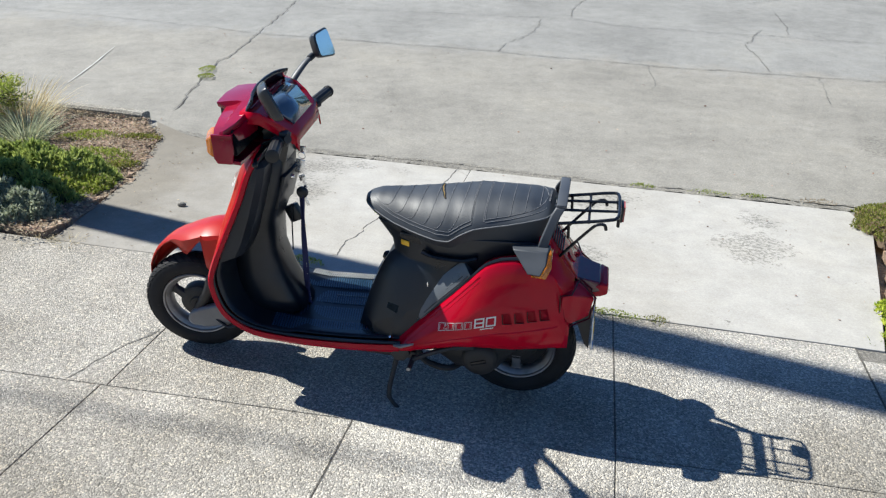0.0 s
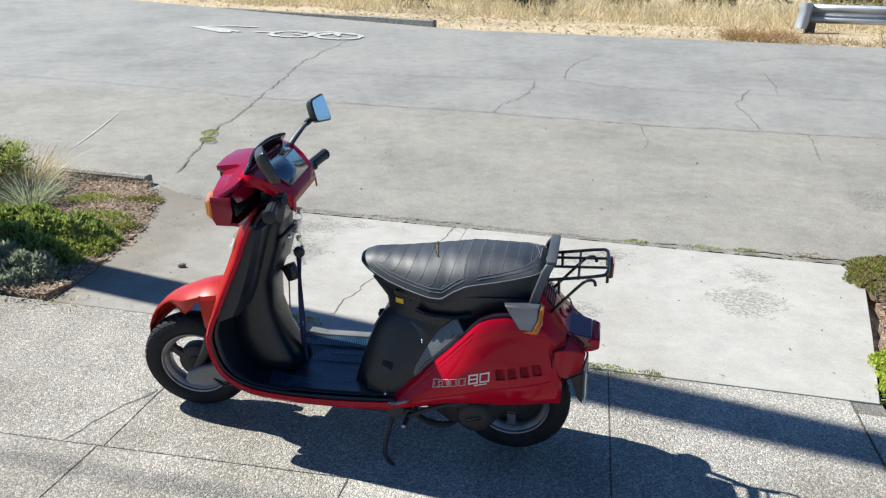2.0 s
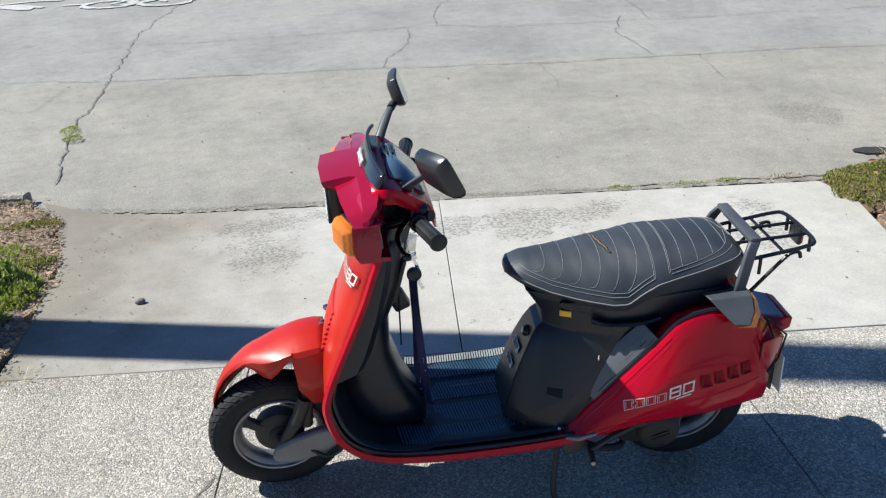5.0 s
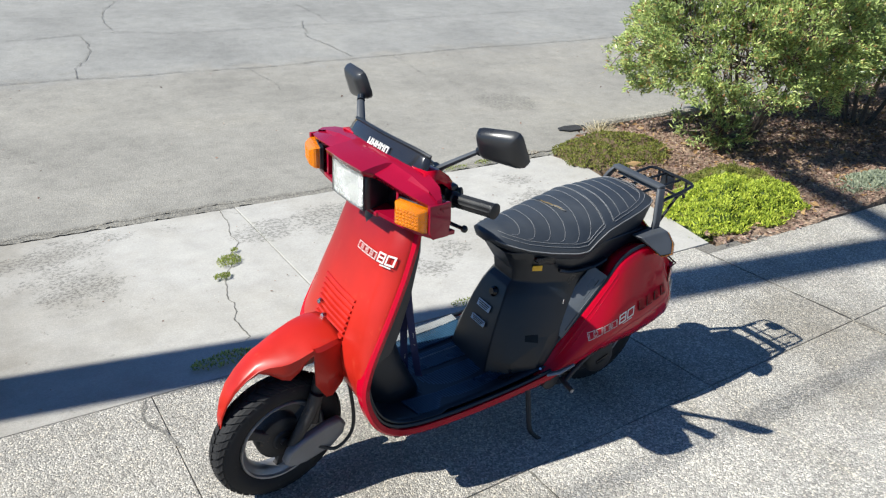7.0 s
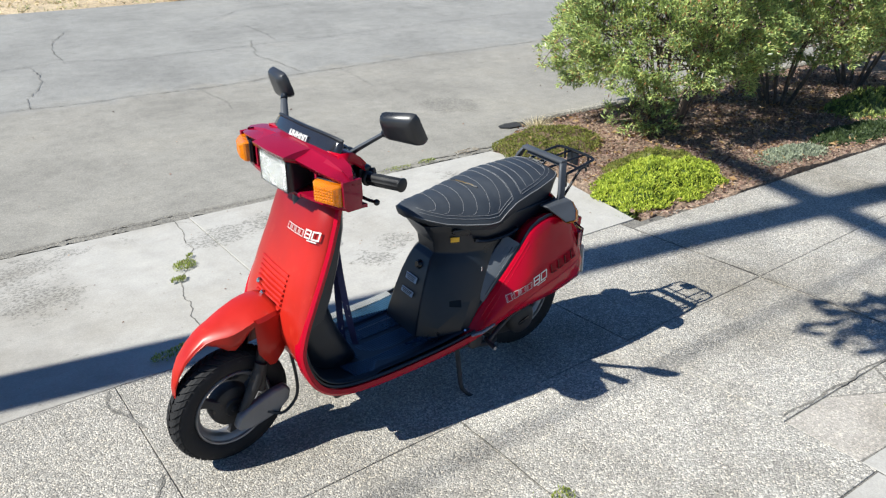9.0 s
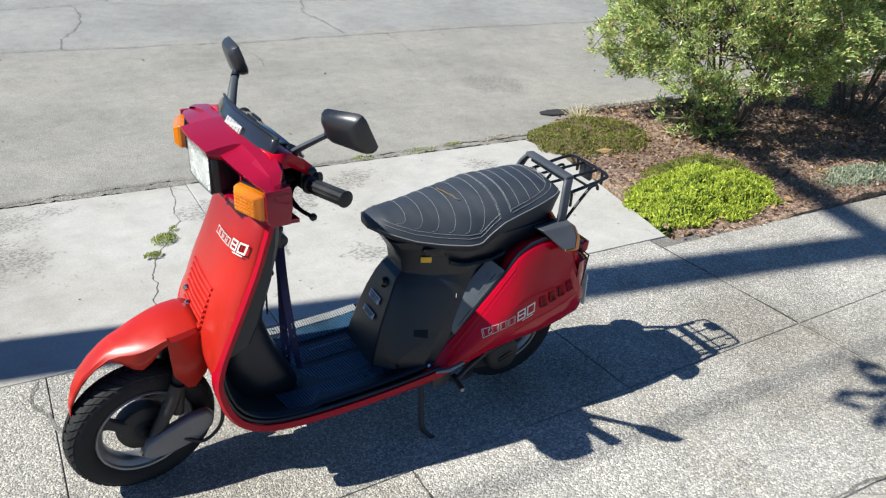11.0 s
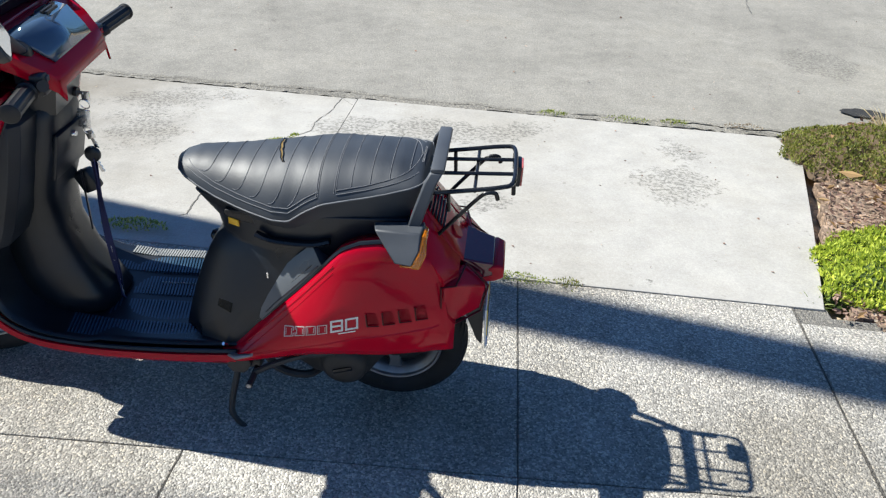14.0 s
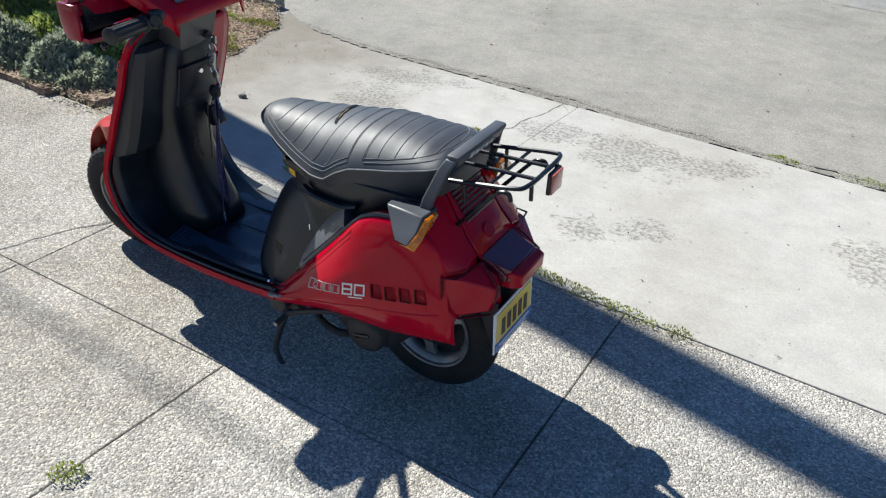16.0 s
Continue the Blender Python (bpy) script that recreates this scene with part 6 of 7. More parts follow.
add_tube(bm, curve([(0.747, 0.17, 0.893), (0.80, 0.10, 0.872), (0.815, 0.0, 0.862), (0.80, -0.10, 0.872), (0.747, -0.17, 0.893)], 6), 0.012, 10)
bar = turned("handlebar", bm, DARK_METAL)
for s in (1, -1):
    a, b = Vector((0.778, s * 0.175, 0.882)), Vector((0.750, s * 0.304, 0.893))
    bm = bmesh.new()
    d, e1 = (b - a).normalized(), Vector((0, 0, 1))
    e2 = d.cross(e1).normalized()
    rings = []
    for t, r, flute in ((0, 0.021, 0), (0.05, 0.021, 0), (0.08, 0.0165, 0), (0.11, 0.0168, 1), (0.90, 0.0168, 1), (0.93, 0.0165, 0), (0.95, 0.0195, 0), (0.98, 0.0195, 0), (1.0, 0.016, 0)):
        rings.append([a.lerp(b, t) + (e1 * math.cos(q) + e2 * math.sin(q)) * (r + (0.0013 if k % 3 == 0 else -0.0005) * flute) for k, q in ((k, 2 * math.pi * k / 36) for k in range(36))])
    add_loft(bm, rings)
    turned("grip", bm, GRIP_RUBBER, bar, "black ribbed rubber grip")
    sw = turned("switch_box", box((0.772, s * 0.142, 0.888), (0.044, 0.044, 0.046), bev=0.008), BLACK, bar)
    turned("switch_button", box((0.752, s * 0.142, 0.898), (0.010, 0.014, 0.012), bev=0.002), RED if s < 0 else GREY_PLASTIC, sw)
    turned("brake_lever", tube(curve([(0.795, s * 0.130, 0.872), (0.822, s * 0.165, 0.858), (0.826, s * 0.22, 0.852), (0.815, s * 0.268, 0.850)], 6), [0.007] * 12 + [0.0055] * 6 + [0.008], 8, 0.7), BLACK_GLOSS, bar, "black brake lever")
    bm = bmesh.new()
    bmesh.ops.create_uvsphere(bm, u_segments=10, v_segments=8, radius=0.009, matrix=Matrix.Translation((0.814, s * 0.27, 0.850)))
    turned("lever_knob", bm, BLACK_GLOSS, bar)
    # mirrors
    if s > 0:
        foot, stem = Vector((0.800, 0.118, 0.936)), [(0.800, 0.118, 0.936), (0.790, 0.150, 0.962), (0.766, 0.220, 1.010), (0.760, 0.245, 1.026)]
    else:
        foot, stem = Vector((0.838, -0.150, 0.930)), [(0.838, -0.150, 0.930), (0.830, -0.170, 0.962), (0.802, -0.220, 1.006), (0.786, -0.246, 1.022)]
    stem = curve(stem, 5)
    mir = turned("mirror_stem", tube(stem, [0.0150 - 0.0004 * i for i in range(len(stem))], 10, 0.6), GREY_PLASTIC, label="dark grey mirror stem")
    turned("stem_boot", tube([foot + Vector((0.003, -0.006 * s, -0.011)), foot + Vector((-0.002, 0.006 * s, 0.009)), foot + Vector((-0.006, 0.012 * s, 0.018))], [0.024, 0.020, 0.015], 12), BLACK, mir)
    turned("stem_joint", tube([stem[-3], stem[-1], stem[-1] + (stem[-1] - stem[-3])], [0.011, 0.011, 0.010], 10), BLACK, mir)
    mm = Matrix.Translation((0.748 if s > 0 else 0.766, s * (0.293 if s > 0 else 0.294), 1.046 if s > 0 else 1.050)) @ Matrix.Rotation(radians(25 if s > 0 else -7), 4, "Z") @ Matrix.Rotation(radians(24 if s > 0 else 18), 4, "Y") @ Matrix.Rotation(radians(3), 4, "X")
    # outline seen from behind: taller towards the outside top, clipped corner
    out = [(-0.058, -0.016), (-0.055, -0.029), (-0.045, -0.037), (0.046, -0.048), (0.060, -0.046), (0.068, -0.034), (0.060, 0.034), (0.054, 0.045), (0.042, 0.048), (-0.038, 0.043), (-0.050, 0.038), (-0.056, 0.026)]
    rings = [[mm @ Vector((x, s * y * k, z * k)) for y, z in out] for x, k in ((-0.012, 0.96), (-0.010, 1.0), (0.002, 0.97), (0.012, 0.86), (0.018, 0.66), (0.020, 0.40))]
    ob = turned("mirror_head", loft(rings), SHELL_BLACK, mir, "black plastic mirror head", 40)
    soften(ob, 0.006, 3)
    bm = bmesh.new()
    bm.faces.new([bm.verts.new(mm @ Vector((-0.0135, s * y * 0.9, z * 0.88))) for y, z in out])
    turned("mirror_glass", bm, MIRROR, ob, "mirror glass", 0)
# cables under the bars
bm = bmesh.new()
for k, (y0, y1) in enumerate(((0.12, 0.03), (0.11, -0.02), (-0.12, 0.04), (-0.11, -0.03))):
    add_tube(bm, curve([(0.79, y0, 0.868), (0.85, y0 * 0.9, 0.845), (0.88, (y0 + y1) / 2, 0.80), (0.86, y1, 0.76)], 6), 0.0045, 6)
turned("control_cables", bm, BLACK, bar)
bm = bmesh.new()
add_tube(bm, [(0.835, 0, 0.845), (0.855, 0, 0.80), (0.87, 0, 0.76)], [0.05, 0.055, 0.05], 16)
turned("steering_column", bm, BLACK)
# upper fairing behind the column, below the dash
turned("column_shroud", loft([[Vector((x0 + (x1 - x0) * a, b * w, z)) for a, b in ((0, -1), (0, 1), (1, 0.8), (1, -0.8))] for z, x0, x1, w in ((0.775, 0.862, 0.798, 0.070), (0.79, 0.86, 0.793, 0.076), (0.83, 0.855, 0.782, 0.080), (0.885, 0.85, 0.764, 0.084))]), SHELL_BLACK, label="black shroud below the dash")

badge(shield, Vector((0.932, 0.022, 0.726)), Vector((-0.10, 1, 0.0)), Vector((-0.5, 0, 1)), 0.145, 0.027, SILVER_INK, on_shield)

# ---- keys on a lanyard, hanging from the ignition ----
BASIS = scooter.matrix_basis
hang = BASIS @ Vector((0.786, -0.037, 0.792))
keys = empty("key_lanyard", Matrix.Translation(hang), "navy lanyard and keys hanging from the ignition", "lanyard")
fwd = BASIS.to_3x3() @ Vector((-1, 0, 0))
side = BASIS.to_3x3() @ Vector((0, 1, 0))
FACE = Matrix((fwd, side, Vector((0, 0, 1)))).transposed().to_4x4()


def hung(a, b, z):
    """A place under the ignition: behind, to the left, above."""
    return fwd * a + side * b + Vector((0, 0, z))


part("ignition_lock", tube([hung(-0.03, 0, 0.004), hung(0.0, 0, 0)], 0.011, 14), DARK_METAL, keys)
part("ignition_key", tube([hung(-0.005, 0, 0), hung(0.012, 0, -0.002)], 0.004, 8), CHROME, keys)
part("key_head", box((0, 0, 0), (0.020, 0.004, 0.022), Matrix.Translation(hung(0.016, 0, -0.008)) @ FACE, 0.002), CHROME, keys)
for a, z, r in ((0.010, -0.028, 0.012), (0.006, -0.092, 0.010)):
    part("key_ring", tube([hung(a + r * math.cos(t), 0.003 * math.sin(t), z + r * math.sin(t)) for t in (6.283 * k / 18 for k in range(19))], 0.0013, 6), CHROME, keys)
tag = part("key_tag", box((0, 0, 0), (0.030, 0.004, 0.046), Matrix.Translation(hung(0.004, 0.003, -0.062)) @ FACE @ Matrix.Rotation(radians(8), 4, "Y"), 0.0018), LAMP_SILVER, keys, "bright metal key tag")
for b, z, ln, tilt in ((-0.004, -0.112, 0.030, -18), (0.006, -0.150, 0.052, -24)):
    m = Matrix.Translation(hung(0.010, b, z)) @ FACE @ Matrix.Rotation(radians(tilt), 4, "Y")
    bm = bmesh.new()
    add_box(bm, (0, 0, 0.008), (0.020, 0.003, 0.020), m, 0.001)
    add_box(bm, (0, 0, -ln / 2 + 0.002), (0.0075, 0.0022, ln - 0.006), m)
    for k in range(3):
        add_box(bm, (0.0045, 0, -ln * (0.45 + 0.2 * k)), (0.003, 0.002, 0.004), m)
    part("key", bm, CHROME, keys)
bm = lathe([(0, 0.006), (0.016, 0.006), (0.0195, 0.003), (0.0195, -0.003), (0.016, -0.006), (0, -0.006)], (0, 0, 0), 24)
bm.transform(Matrix.Translation(hung(0.009, 0.004, -0.150)) @ FACE)
part("key_fob", bm, BLACK, keys, "round black fob")
for pts in (((0.004, -0.004, -0.158), (0.004, -0.004, -0.26), (0.004, -0.008, -0.38), (0.006, -0.012, -0.47), (0.010, -0.014, -0.535)), ((0.008, 0.004, -0.158), (0.010, 0.010, -0.28), (0.018, 0.018, -0.40), (0.028, 0.026, -0.50), (0.034, 0.028, -0.535))):
    line = curve([hung(*p) for p in pts], 6)
    rings = []
    for i, p in enumerate(line):
        tw = 0.55 + 0.35 * math.sin(i * 0.35 + pts[0][1] * 300)
        w = (fwd * math.cos(tw) + side * math.sin(tw)) * 0.0105
        t = (side * math.cos(tw) - fwd * math.sin(tw)) * 0.0012
        rings.append([p - w - t, p + w - t, p + w + t, p - w + t])
    strap = part("strap", loft(rings), NAVY, keys, smooth=0)
    for q in (0.22, 0.30, 0.52, 0.60, 0.80, 0.88):
        p = line[int(q * (len(line) - 1))]
        part("strap_mark", box((0, 0, 0), (0.004, 0.0032, 0.016), Matrix.Translation(p + fwd * 0.002) @ FACE @ Matrix.Rotation(0.55, 4, "Z")), SILVER_INK, strap)
part("cord", tube(curve([hung(-0.035, -0.006, -0.20), hung(-0.036, -0.008, -0.28), hung(-0.037, -0.010, -0.365)], 6), 0.0045, 6, 0.5), BLACK, keys)

bm = bmesh.new()
for k in range(2):
    add_box(bm, (0.7775, -0.03 + 0.024 * k, 0.858), (0.004, 0.018, 0.016), Matrix.Translation((0.7775, 0, 0.858)) @ Matrix.Rotation(radians(-10), 4, "Y") @ Matrix.Translation((-0.7775, 0, -0.858)))
turned("shroud_label", bm, GREY_PLASTIC, bpy.data.objects["column_shroud"])

# ---- planting ----
LEAF_SHRUB = leaf_material("shrub_leaf", (0.115, 0.185, 0.070), (0.64, 0.74, 0.26), 0.30, (0.40, 0.20, 0.09))
LEAF_LIME = leaf_material("lime_thyme", (0.17, 0.26, 0.022), (0.66, 0.72, 0.10), 0.6)
# Dark copy of the lime leaf: shade below the sprigs put into colour.
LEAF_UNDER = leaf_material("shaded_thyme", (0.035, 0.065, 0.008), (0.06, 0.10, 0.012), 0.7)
LEAF_BROWN = leaf_material("dead_thyme", (0.11, 0.08, 0.05), (0.22, 0.15, 0.09), 0.8)
LEAF_OLIVE = leaf_material("olive_thyme", (0.09, 0.115, 0.020), (0.33, 0.34, 0.07), 0.6, (0.30, 0.20, 0.11))
LEAF_WEED = leaf_material("pale_weed", (0.15, 0.20, 0.03), (0.40, 0.46, 0.09), 0.7, (0.5, 0.42, 0.24))
LEAF_GREEN = leaf_material("heath_leaf", (0.11, 0.17, 0.035), (0.44, 0.50, 0.14), 0.6)
LEAF_GREY = leaf_material("grey_leaf", (0.15, 0.18, 0.125), (0.46, 0.50, 0.36), 0.65)
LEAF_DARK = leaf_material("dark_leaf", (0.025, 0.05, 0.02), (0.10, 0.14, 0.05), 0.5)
BLADE_PALE = leaf_material("pale_blade", (0.24, 0.29, 0.17), (0.50, 0.52, 0.36), 0.6, (0.55, 0.46, 0.26))
BLADE_STRAW = leaf_material("straw_blade", (0.42, 0.34, 0.19), (0.74, 0.64, 0.41), 0.7)
BLADE_GREEN = leaf_material("weed_blade", (0.10, 0.16, 0.03), (0.30, 0.36, 0.09), 0.6, (0.5, 0.42, 0.2))
CHIP = leaf_material("bark_chip", (0.12, 0.068, 0.050), (0.44, 0.30, 0.235), 0.85, (0.58, 0.48, 0.38))
CHIP_PALE = leaf_material("pale_litter", (0.20, 0.15, 0.10), (0.55, 0.46, 0.33), 0.85, (0.55, 0.5, 0.4))
DRY_LEAF = leaf_material("dry_leaf", (0.25, 0.13, 0.05), (0.55, 0.38, 0.18), 0.7)


def unit(a):
    return a / np.maximum(1e-9, np.linalg.norm(a, axis=1, keepdims=True))


def leaf_mesh(name, base, way, length, width, material, parent=None, label="", seed=1, fold=0.25, blunt=0.5, face_up=0.6):
    """Many small folded leaves: a base point, a direction, a length and a width for each."""
    rng = np.random.default_rng(seed)
    n = len(base)
    way = unit(way)
    side = unit(np.cross(way, unit(rng.normal(size=(n, 3)) + np.array([-0.5 * face_up + 0.3, 0, face_up]))))
    nrm = np.cross(side, way)
    ln, wd = np.broadcast_to(length, (n,))[:, None], np.broadcast_to(width, (n,))[:, None]
    mid = base + way * ln * blunt
    v = np.stack([base, mid + side * wd * 0.5 + nrm * wd * fold, base + way * ln, mid - side * wd * 0.5 + nrm * wd * fold], axis=1).reshape(-1, 3)
    k = 4 * np.arange(n)[:, None]
    f = np.concatenate([k + np.array([[0, 1, 2]]), k + np.array([[0, 2, 3]])], axis=0)
    me = bpy.data.meshes.new(name)
    me.from_pydata(v.tolist(), [], f.tolist())
    me.update()
    return finish(name, me, material, parent, label, smooth=0)


def blade_mesh(name, base, way, length, width, droop, material, parent=None, seed=1):
    """Bent grass blades of three joints."""
    rng = np.random.default_rng(seed)
    n = len(base)
    way = unit(way)
    out = way * np.array([1, 1, 0]) + rng.normal(size=(n, 3)) * 0.02
    side = unit(np.cross(way, np.array([0, 0, 1.0]) + rng.normal(size=(n, 3)) * 0.3))
    ln, wd = np.broadcast_to(length, (n,))[:, None], np.broadcast_to(width, (n,))[:, None]
    rows = []
    for t, w in ((0, 1.0), (0.4, 0.9), (0.75, 0.6)):
        p = base + way * ln * t + out * ln * droop * t * t - np.array([0, 0, 1]) * ln * droop * 0.45 * t ** 3
        rows += [p - side * wd * w / 2, p + side * wd * w / 2]
    rows.append(base + way * ln + out * ln * droop - np.array([0, 0, 1]) * ln * droop * 0.45)
    v = np.stack(rows, axis=1).reshape(-1, 3)
    k = (7 * np.arange(n)).tolist()
    f = []
    for a in k:
        f += [(a, a + 1, a + 3, a + 2), (a + 2, a + 3, a + 5, a + 4), (a + 4, a + 5, a + 6)]
    me = bpy.data.meshes.new(name)
    me.from_pydata(v.tolist(), [], f)
    me.update()
    return finish(name, me, material, parent, "", smooth=0)


def shrub(u, v, ru, rv, z0, z1, clumps, per, leaf, width, material, label, seed, stems=9, name="shrub", whorl=0.05):
    """A branching bush: stems, twigs and clumps of leaves round the twig ends, with gaps."""
    rng = np.random.default_rng(seed)
    c = st(u, v)
    ob = empty(name, Matrix.Translation(c), label, "shrub")
    mid, half = (z0 + z1) / 2, (z1 - z0) / 2
    tips = []
    while len(tips) < clumps:
        d = rng.normal(size=3)
        d /= np.linalg.norm(d)
        if d[2] < -0.9:
            continue
        q = noise.noise(Vector(d * 2.1) + Vector((seed, 0, 0))) * 0.30 + noise.noise(Vector(d * 5.0) + Vector((0, seed, 0))) * 0.18
        r = (0.84 + q) * rng.uniform(0.62, 1.0) ** 0.35
        k = max(0.25, math.sqrt(1 - d[2] ** 2)) ** -0.6 if d[2] < 0 else 1.0
        tips.append((d[0] * ru * r * k, d[1] * rv * r * k, mid + d[2] * half * r))
    tips = np.array(tips)
    bm = bmesh.new()
    rnd = random.Random(seed)
    for k in range(stems):
        a = 6.283 * k / stems + rnd.uniform(-0.3, 0.3)
        e = Vector((math.cos(a) * ru * 0.62, math.sin(a) * rv * 0.62, mid + half * rnd.uniform(-0.2, 0.6)))
        b = Vector((math.cos(a) * 0.07, math.sin(a) * 0.07, -0.05))
        m1 = b.lerp(e, 0.45) + Vector((rnd.uniform(-0.08, 0.08), rnd.uniform(-0.08, 0.08), 0.1))
        pts = curve([b, m1, e], 5)
        add_tube(bm, pts, [0.016 - 0.0011 * i for i in range(len(pts))], 6)
        for j in range(14):
            s = pts[rnd.randint(4, len(pts) - 1)]
            t = Vector(tips[rnd.randrange(len(tips))])
            if (t - s).length < ru * 1.1:
                add_tube(bm, curve([s, s.lerp(t, 0.5) + Vector((rnd.uniform(-0.05, 0.05), rnd.uniform(-0.05, 0.05), rnd.uniform(-0.02, 0.06))), t], 3), [0.006, 0.0055, 0.005, 0.0045, 0.004, 0.003, 0.0025], 4)
    part("stem_mass", bm, BARK, ob, "bare grey-brown stems")
    idx = np.repeat(np.arange(len(tips)), per)
    spread = rng.normal(size=(len(idx), 3)) * np.array([1, 1, 0.8]) * whorl * (ru / 1.1) ** 0.5
    base = tips[idx] + spread
    outward = unit(tips[idx] - np.array([0, 0, mid - half * 0.3]))
    way = outward * 0.9 + rng.normal(size=(len(idx), 3)) * 0.65 + np.array([0, 0, 0.35])
    crown = leaf_mesh("foliage", base, way, leaf * rng.uniform(0.6, 1.25, len(idx)), width * rng.uniform(0.7, 1.2, len(idx)), material, ob, "small narrow green leaves", seed, face_up=2.2)
    crown["kind"] = "stuff"
    return ob


def mat_plant(outline_c, radii, turn, height, n, leaf, material, under, label, seed, name="ground_cover"):
    """A low spreading cushion: a lumpy dome with very many tiny leaves on it."""
    rng = np.random.default_rng(seed)
    u0, v0 = outline_c
    ob = empty(name, Matrix.Translation(st(u0, v0, road_z(v0) + 0.005 if v0 > 4.9 else 0.0)), label, "weed" if name == "weed" else "ground cover")
    ca, sa = math.cos(turn), math.sin(turn)

    def top(r, a):
        e = 1 + 0.18 * noise.noise(Vector((math.cos(a) * 1.6, math.sin(a) * 1.6, seed))) + 0.12 * noise.noise(Vector((math.cos(a) * 5, math.sin(a) * 5, seed + 3))) + 0.05 * noise.noise(Vector((math.cos(a) * 13, math.sin(a) * 13, seed)))
        x, y = radii[0] * r * e * math.cos(a), radii[1] * r * e * math.sin(a)
        u, v = x * ca - y * sa, x * sa + y * ca
        z = height * max(0.0, 1 - r ** 3.2) * (0.75 + 0.6 * noise.noise(Vector((u * 5, v * 5, seed))) + 0.45 * noise.noise(Vector((u * 14, v * 14, seed))) + 0.25 * noise.noise(Vector((u * 34, v * 34, seed)))) + 0.02
        return st(u, v, z)

    bm = bmesh.new()
    rings = [[bm.verts.new(top(i / 14, 6.283 * k / 56) - Vector((0, 0, 0.012 if i < 14 else 0.05))) for k in range(56)] for i in range(1, 15)]
    mid = bm.verts.new(top(0, 0))
    for k in range(56):
        bm.faces.new((mid, rings[0][k], rings[0][(k + 1) % 56]))
        for a, b in zip(rings, rings[1:]):
            bm.faces.new((a[k], b[k], b[(k + 1) % 56], a[(k + 1) % 56]))
    if name == "weed":
        bm.free()
    else:
        # under is darker than the leaves on some plants, standing for shade below
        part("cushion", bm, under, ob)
    rr, aa = np.sqrt(rng.random(n)) * 1.02, rng.random(n) * 6.283
    base = np.array([top(r, a) for r, a in zip(rr, aa)]) - np.array([0, 0, 0.012])
    way = rng.normal(size=(n, 3)) * 0.55 + np.array([0, 0, 0.9])
    sprigs = leaf_mesh("sprig_mass", base, way, leaf * rng.uniform(0.6, 1.4, n), leaf * 0.42 * rng.uniform(0.7, 1.3, n), material, ob, seed=seed)
    sprigs["kind"] = "stuff"
    return ob


def tuft(u, v, n, length, lean, width, material, label, seed, z=0.0, droop=0.35, foot=0.05, name="grass_tuft"):
    rng = np.random.default_rng(seed)
    ob = empty(name, Matrix.Translation(st(u, v, z)), label, "grass")
    a, r = rng.random(n) * 6.283, np.sqrt(rng.random(n))
    base = np.stack([np.cos(a) * r * foot, np.sin(a) * r * foot, -0.01 * np.ones(n)], axis=1)
    way = np.stack([np.cos(a) * r * lean, np.sin(a) * r * lean, np.ones(n)], axis=1) + rng.normal(size=(n, 3)) * 0.12
    b = blade_mesh("blade_mass", base, way, length * rng.uniform(0.45, 1.1, n), width, droop, material, ob, seed)
    b["kind"] = "stuff"
    return ob


def scatter(name, label, n, area, size, material, seed, flat=0.25, height=None, keep=None):
    """Loose chips, litter or leaves lying on the ground, as one stuff object."""
    rng = np.random.default_rng(seed)
    u, v = rng.uniform(area[0], area[1], n), rng.uniform(area[2], area[3], n)
    if keep:
        ok = np.array([keep(a, b) for a, b in zip(u, v)])
        u, v = u[ok], v[ok]
    z = np.array([height(a, b) for a, b in zip(u, v)]) if height else np.full(len(u), 0.01)
    base = np.stack([u * CU - v * SU, u * SU + v * CU, z], axis=1)
    way = rng.normal(size=(len(u), 3)) * np.array([1, 1, flat])
    s = size * rng.uniform(0.4, 1.3, len(u))
    ob = leaf_mesh(name, base, way, s, s * rng.uniform(0.3, 0.7, len(u)), material, None, label, seed)
    return tagged(ob, label, name.replace("_", " "), kind="stuff")


def bed_height(hump):
    return lambda u, v: hump + 0.03 * fuzz(u, v, 1.7) + 0.018 * fuzz(u, v, 6.0) + 0.012


def in_west(u, v):
    return u < lerp(v, [(2.8, -2.5), (2.95, -2.46), (3.4, -2.53), (3.77, -2.58), (4.5, -2.86), (4.8, -3.15)]) + 0.02 * fuzz(u, v, 9) and 2.78 < v < 4.82


def in_east(u, v):
    return u > lerp(v, [(2.8, 1.22), (2.86, 1.22), (3.46, 1.38), (4.1, 1.56), (4.55, 1.64), (4.85, 2.05)]) + 0.02 * fuzz(u, v, 9) and 2.752 < v < 4.85


# east bed
shrub(2.86, 4.06, 1.00, 1.00, 0.22, 1.50, 3900, 22, 0.036, 0.0115, LEAF_SHRUB, "large rounded evergreen shrub with small yellow-green leaves", 21, stems=12, whorl=0.018)
shrub(4.20, 4.00, 0.90, 0.98, 0.26, 1.40, 2900, 22, 0.036, 0.0115, LEAF_SHRUB, "rounded evergreen shrub grown into its neighbours", 25, stems=9, whorl=0.018)
shrub(5.40, 4.02, 0.90, 0.95, 0.28, 1.42, 2200, 22, 0.037, 0.0120, LEAF_SHRUB, "rounded evergreen shrub grown into its neighbours", 26, stems=8, whorl=0.018)
shrub(2.62, 4.1, 0.30, 0.28, 0.02, 0.26, 30, 40, 0.05, 0.014, LEAF_SHRUB, "small low shoots at the foot of the large shrub", 22, stems=5)
shrub(6.55, 4.0, 0.95, 0.95, 0.30, 1.55, 1600, 22, 0.040, 0.013, LEAF_SHRUB, "green evergreen shrub behind the others", 23, stems=7, whorl=0.022)
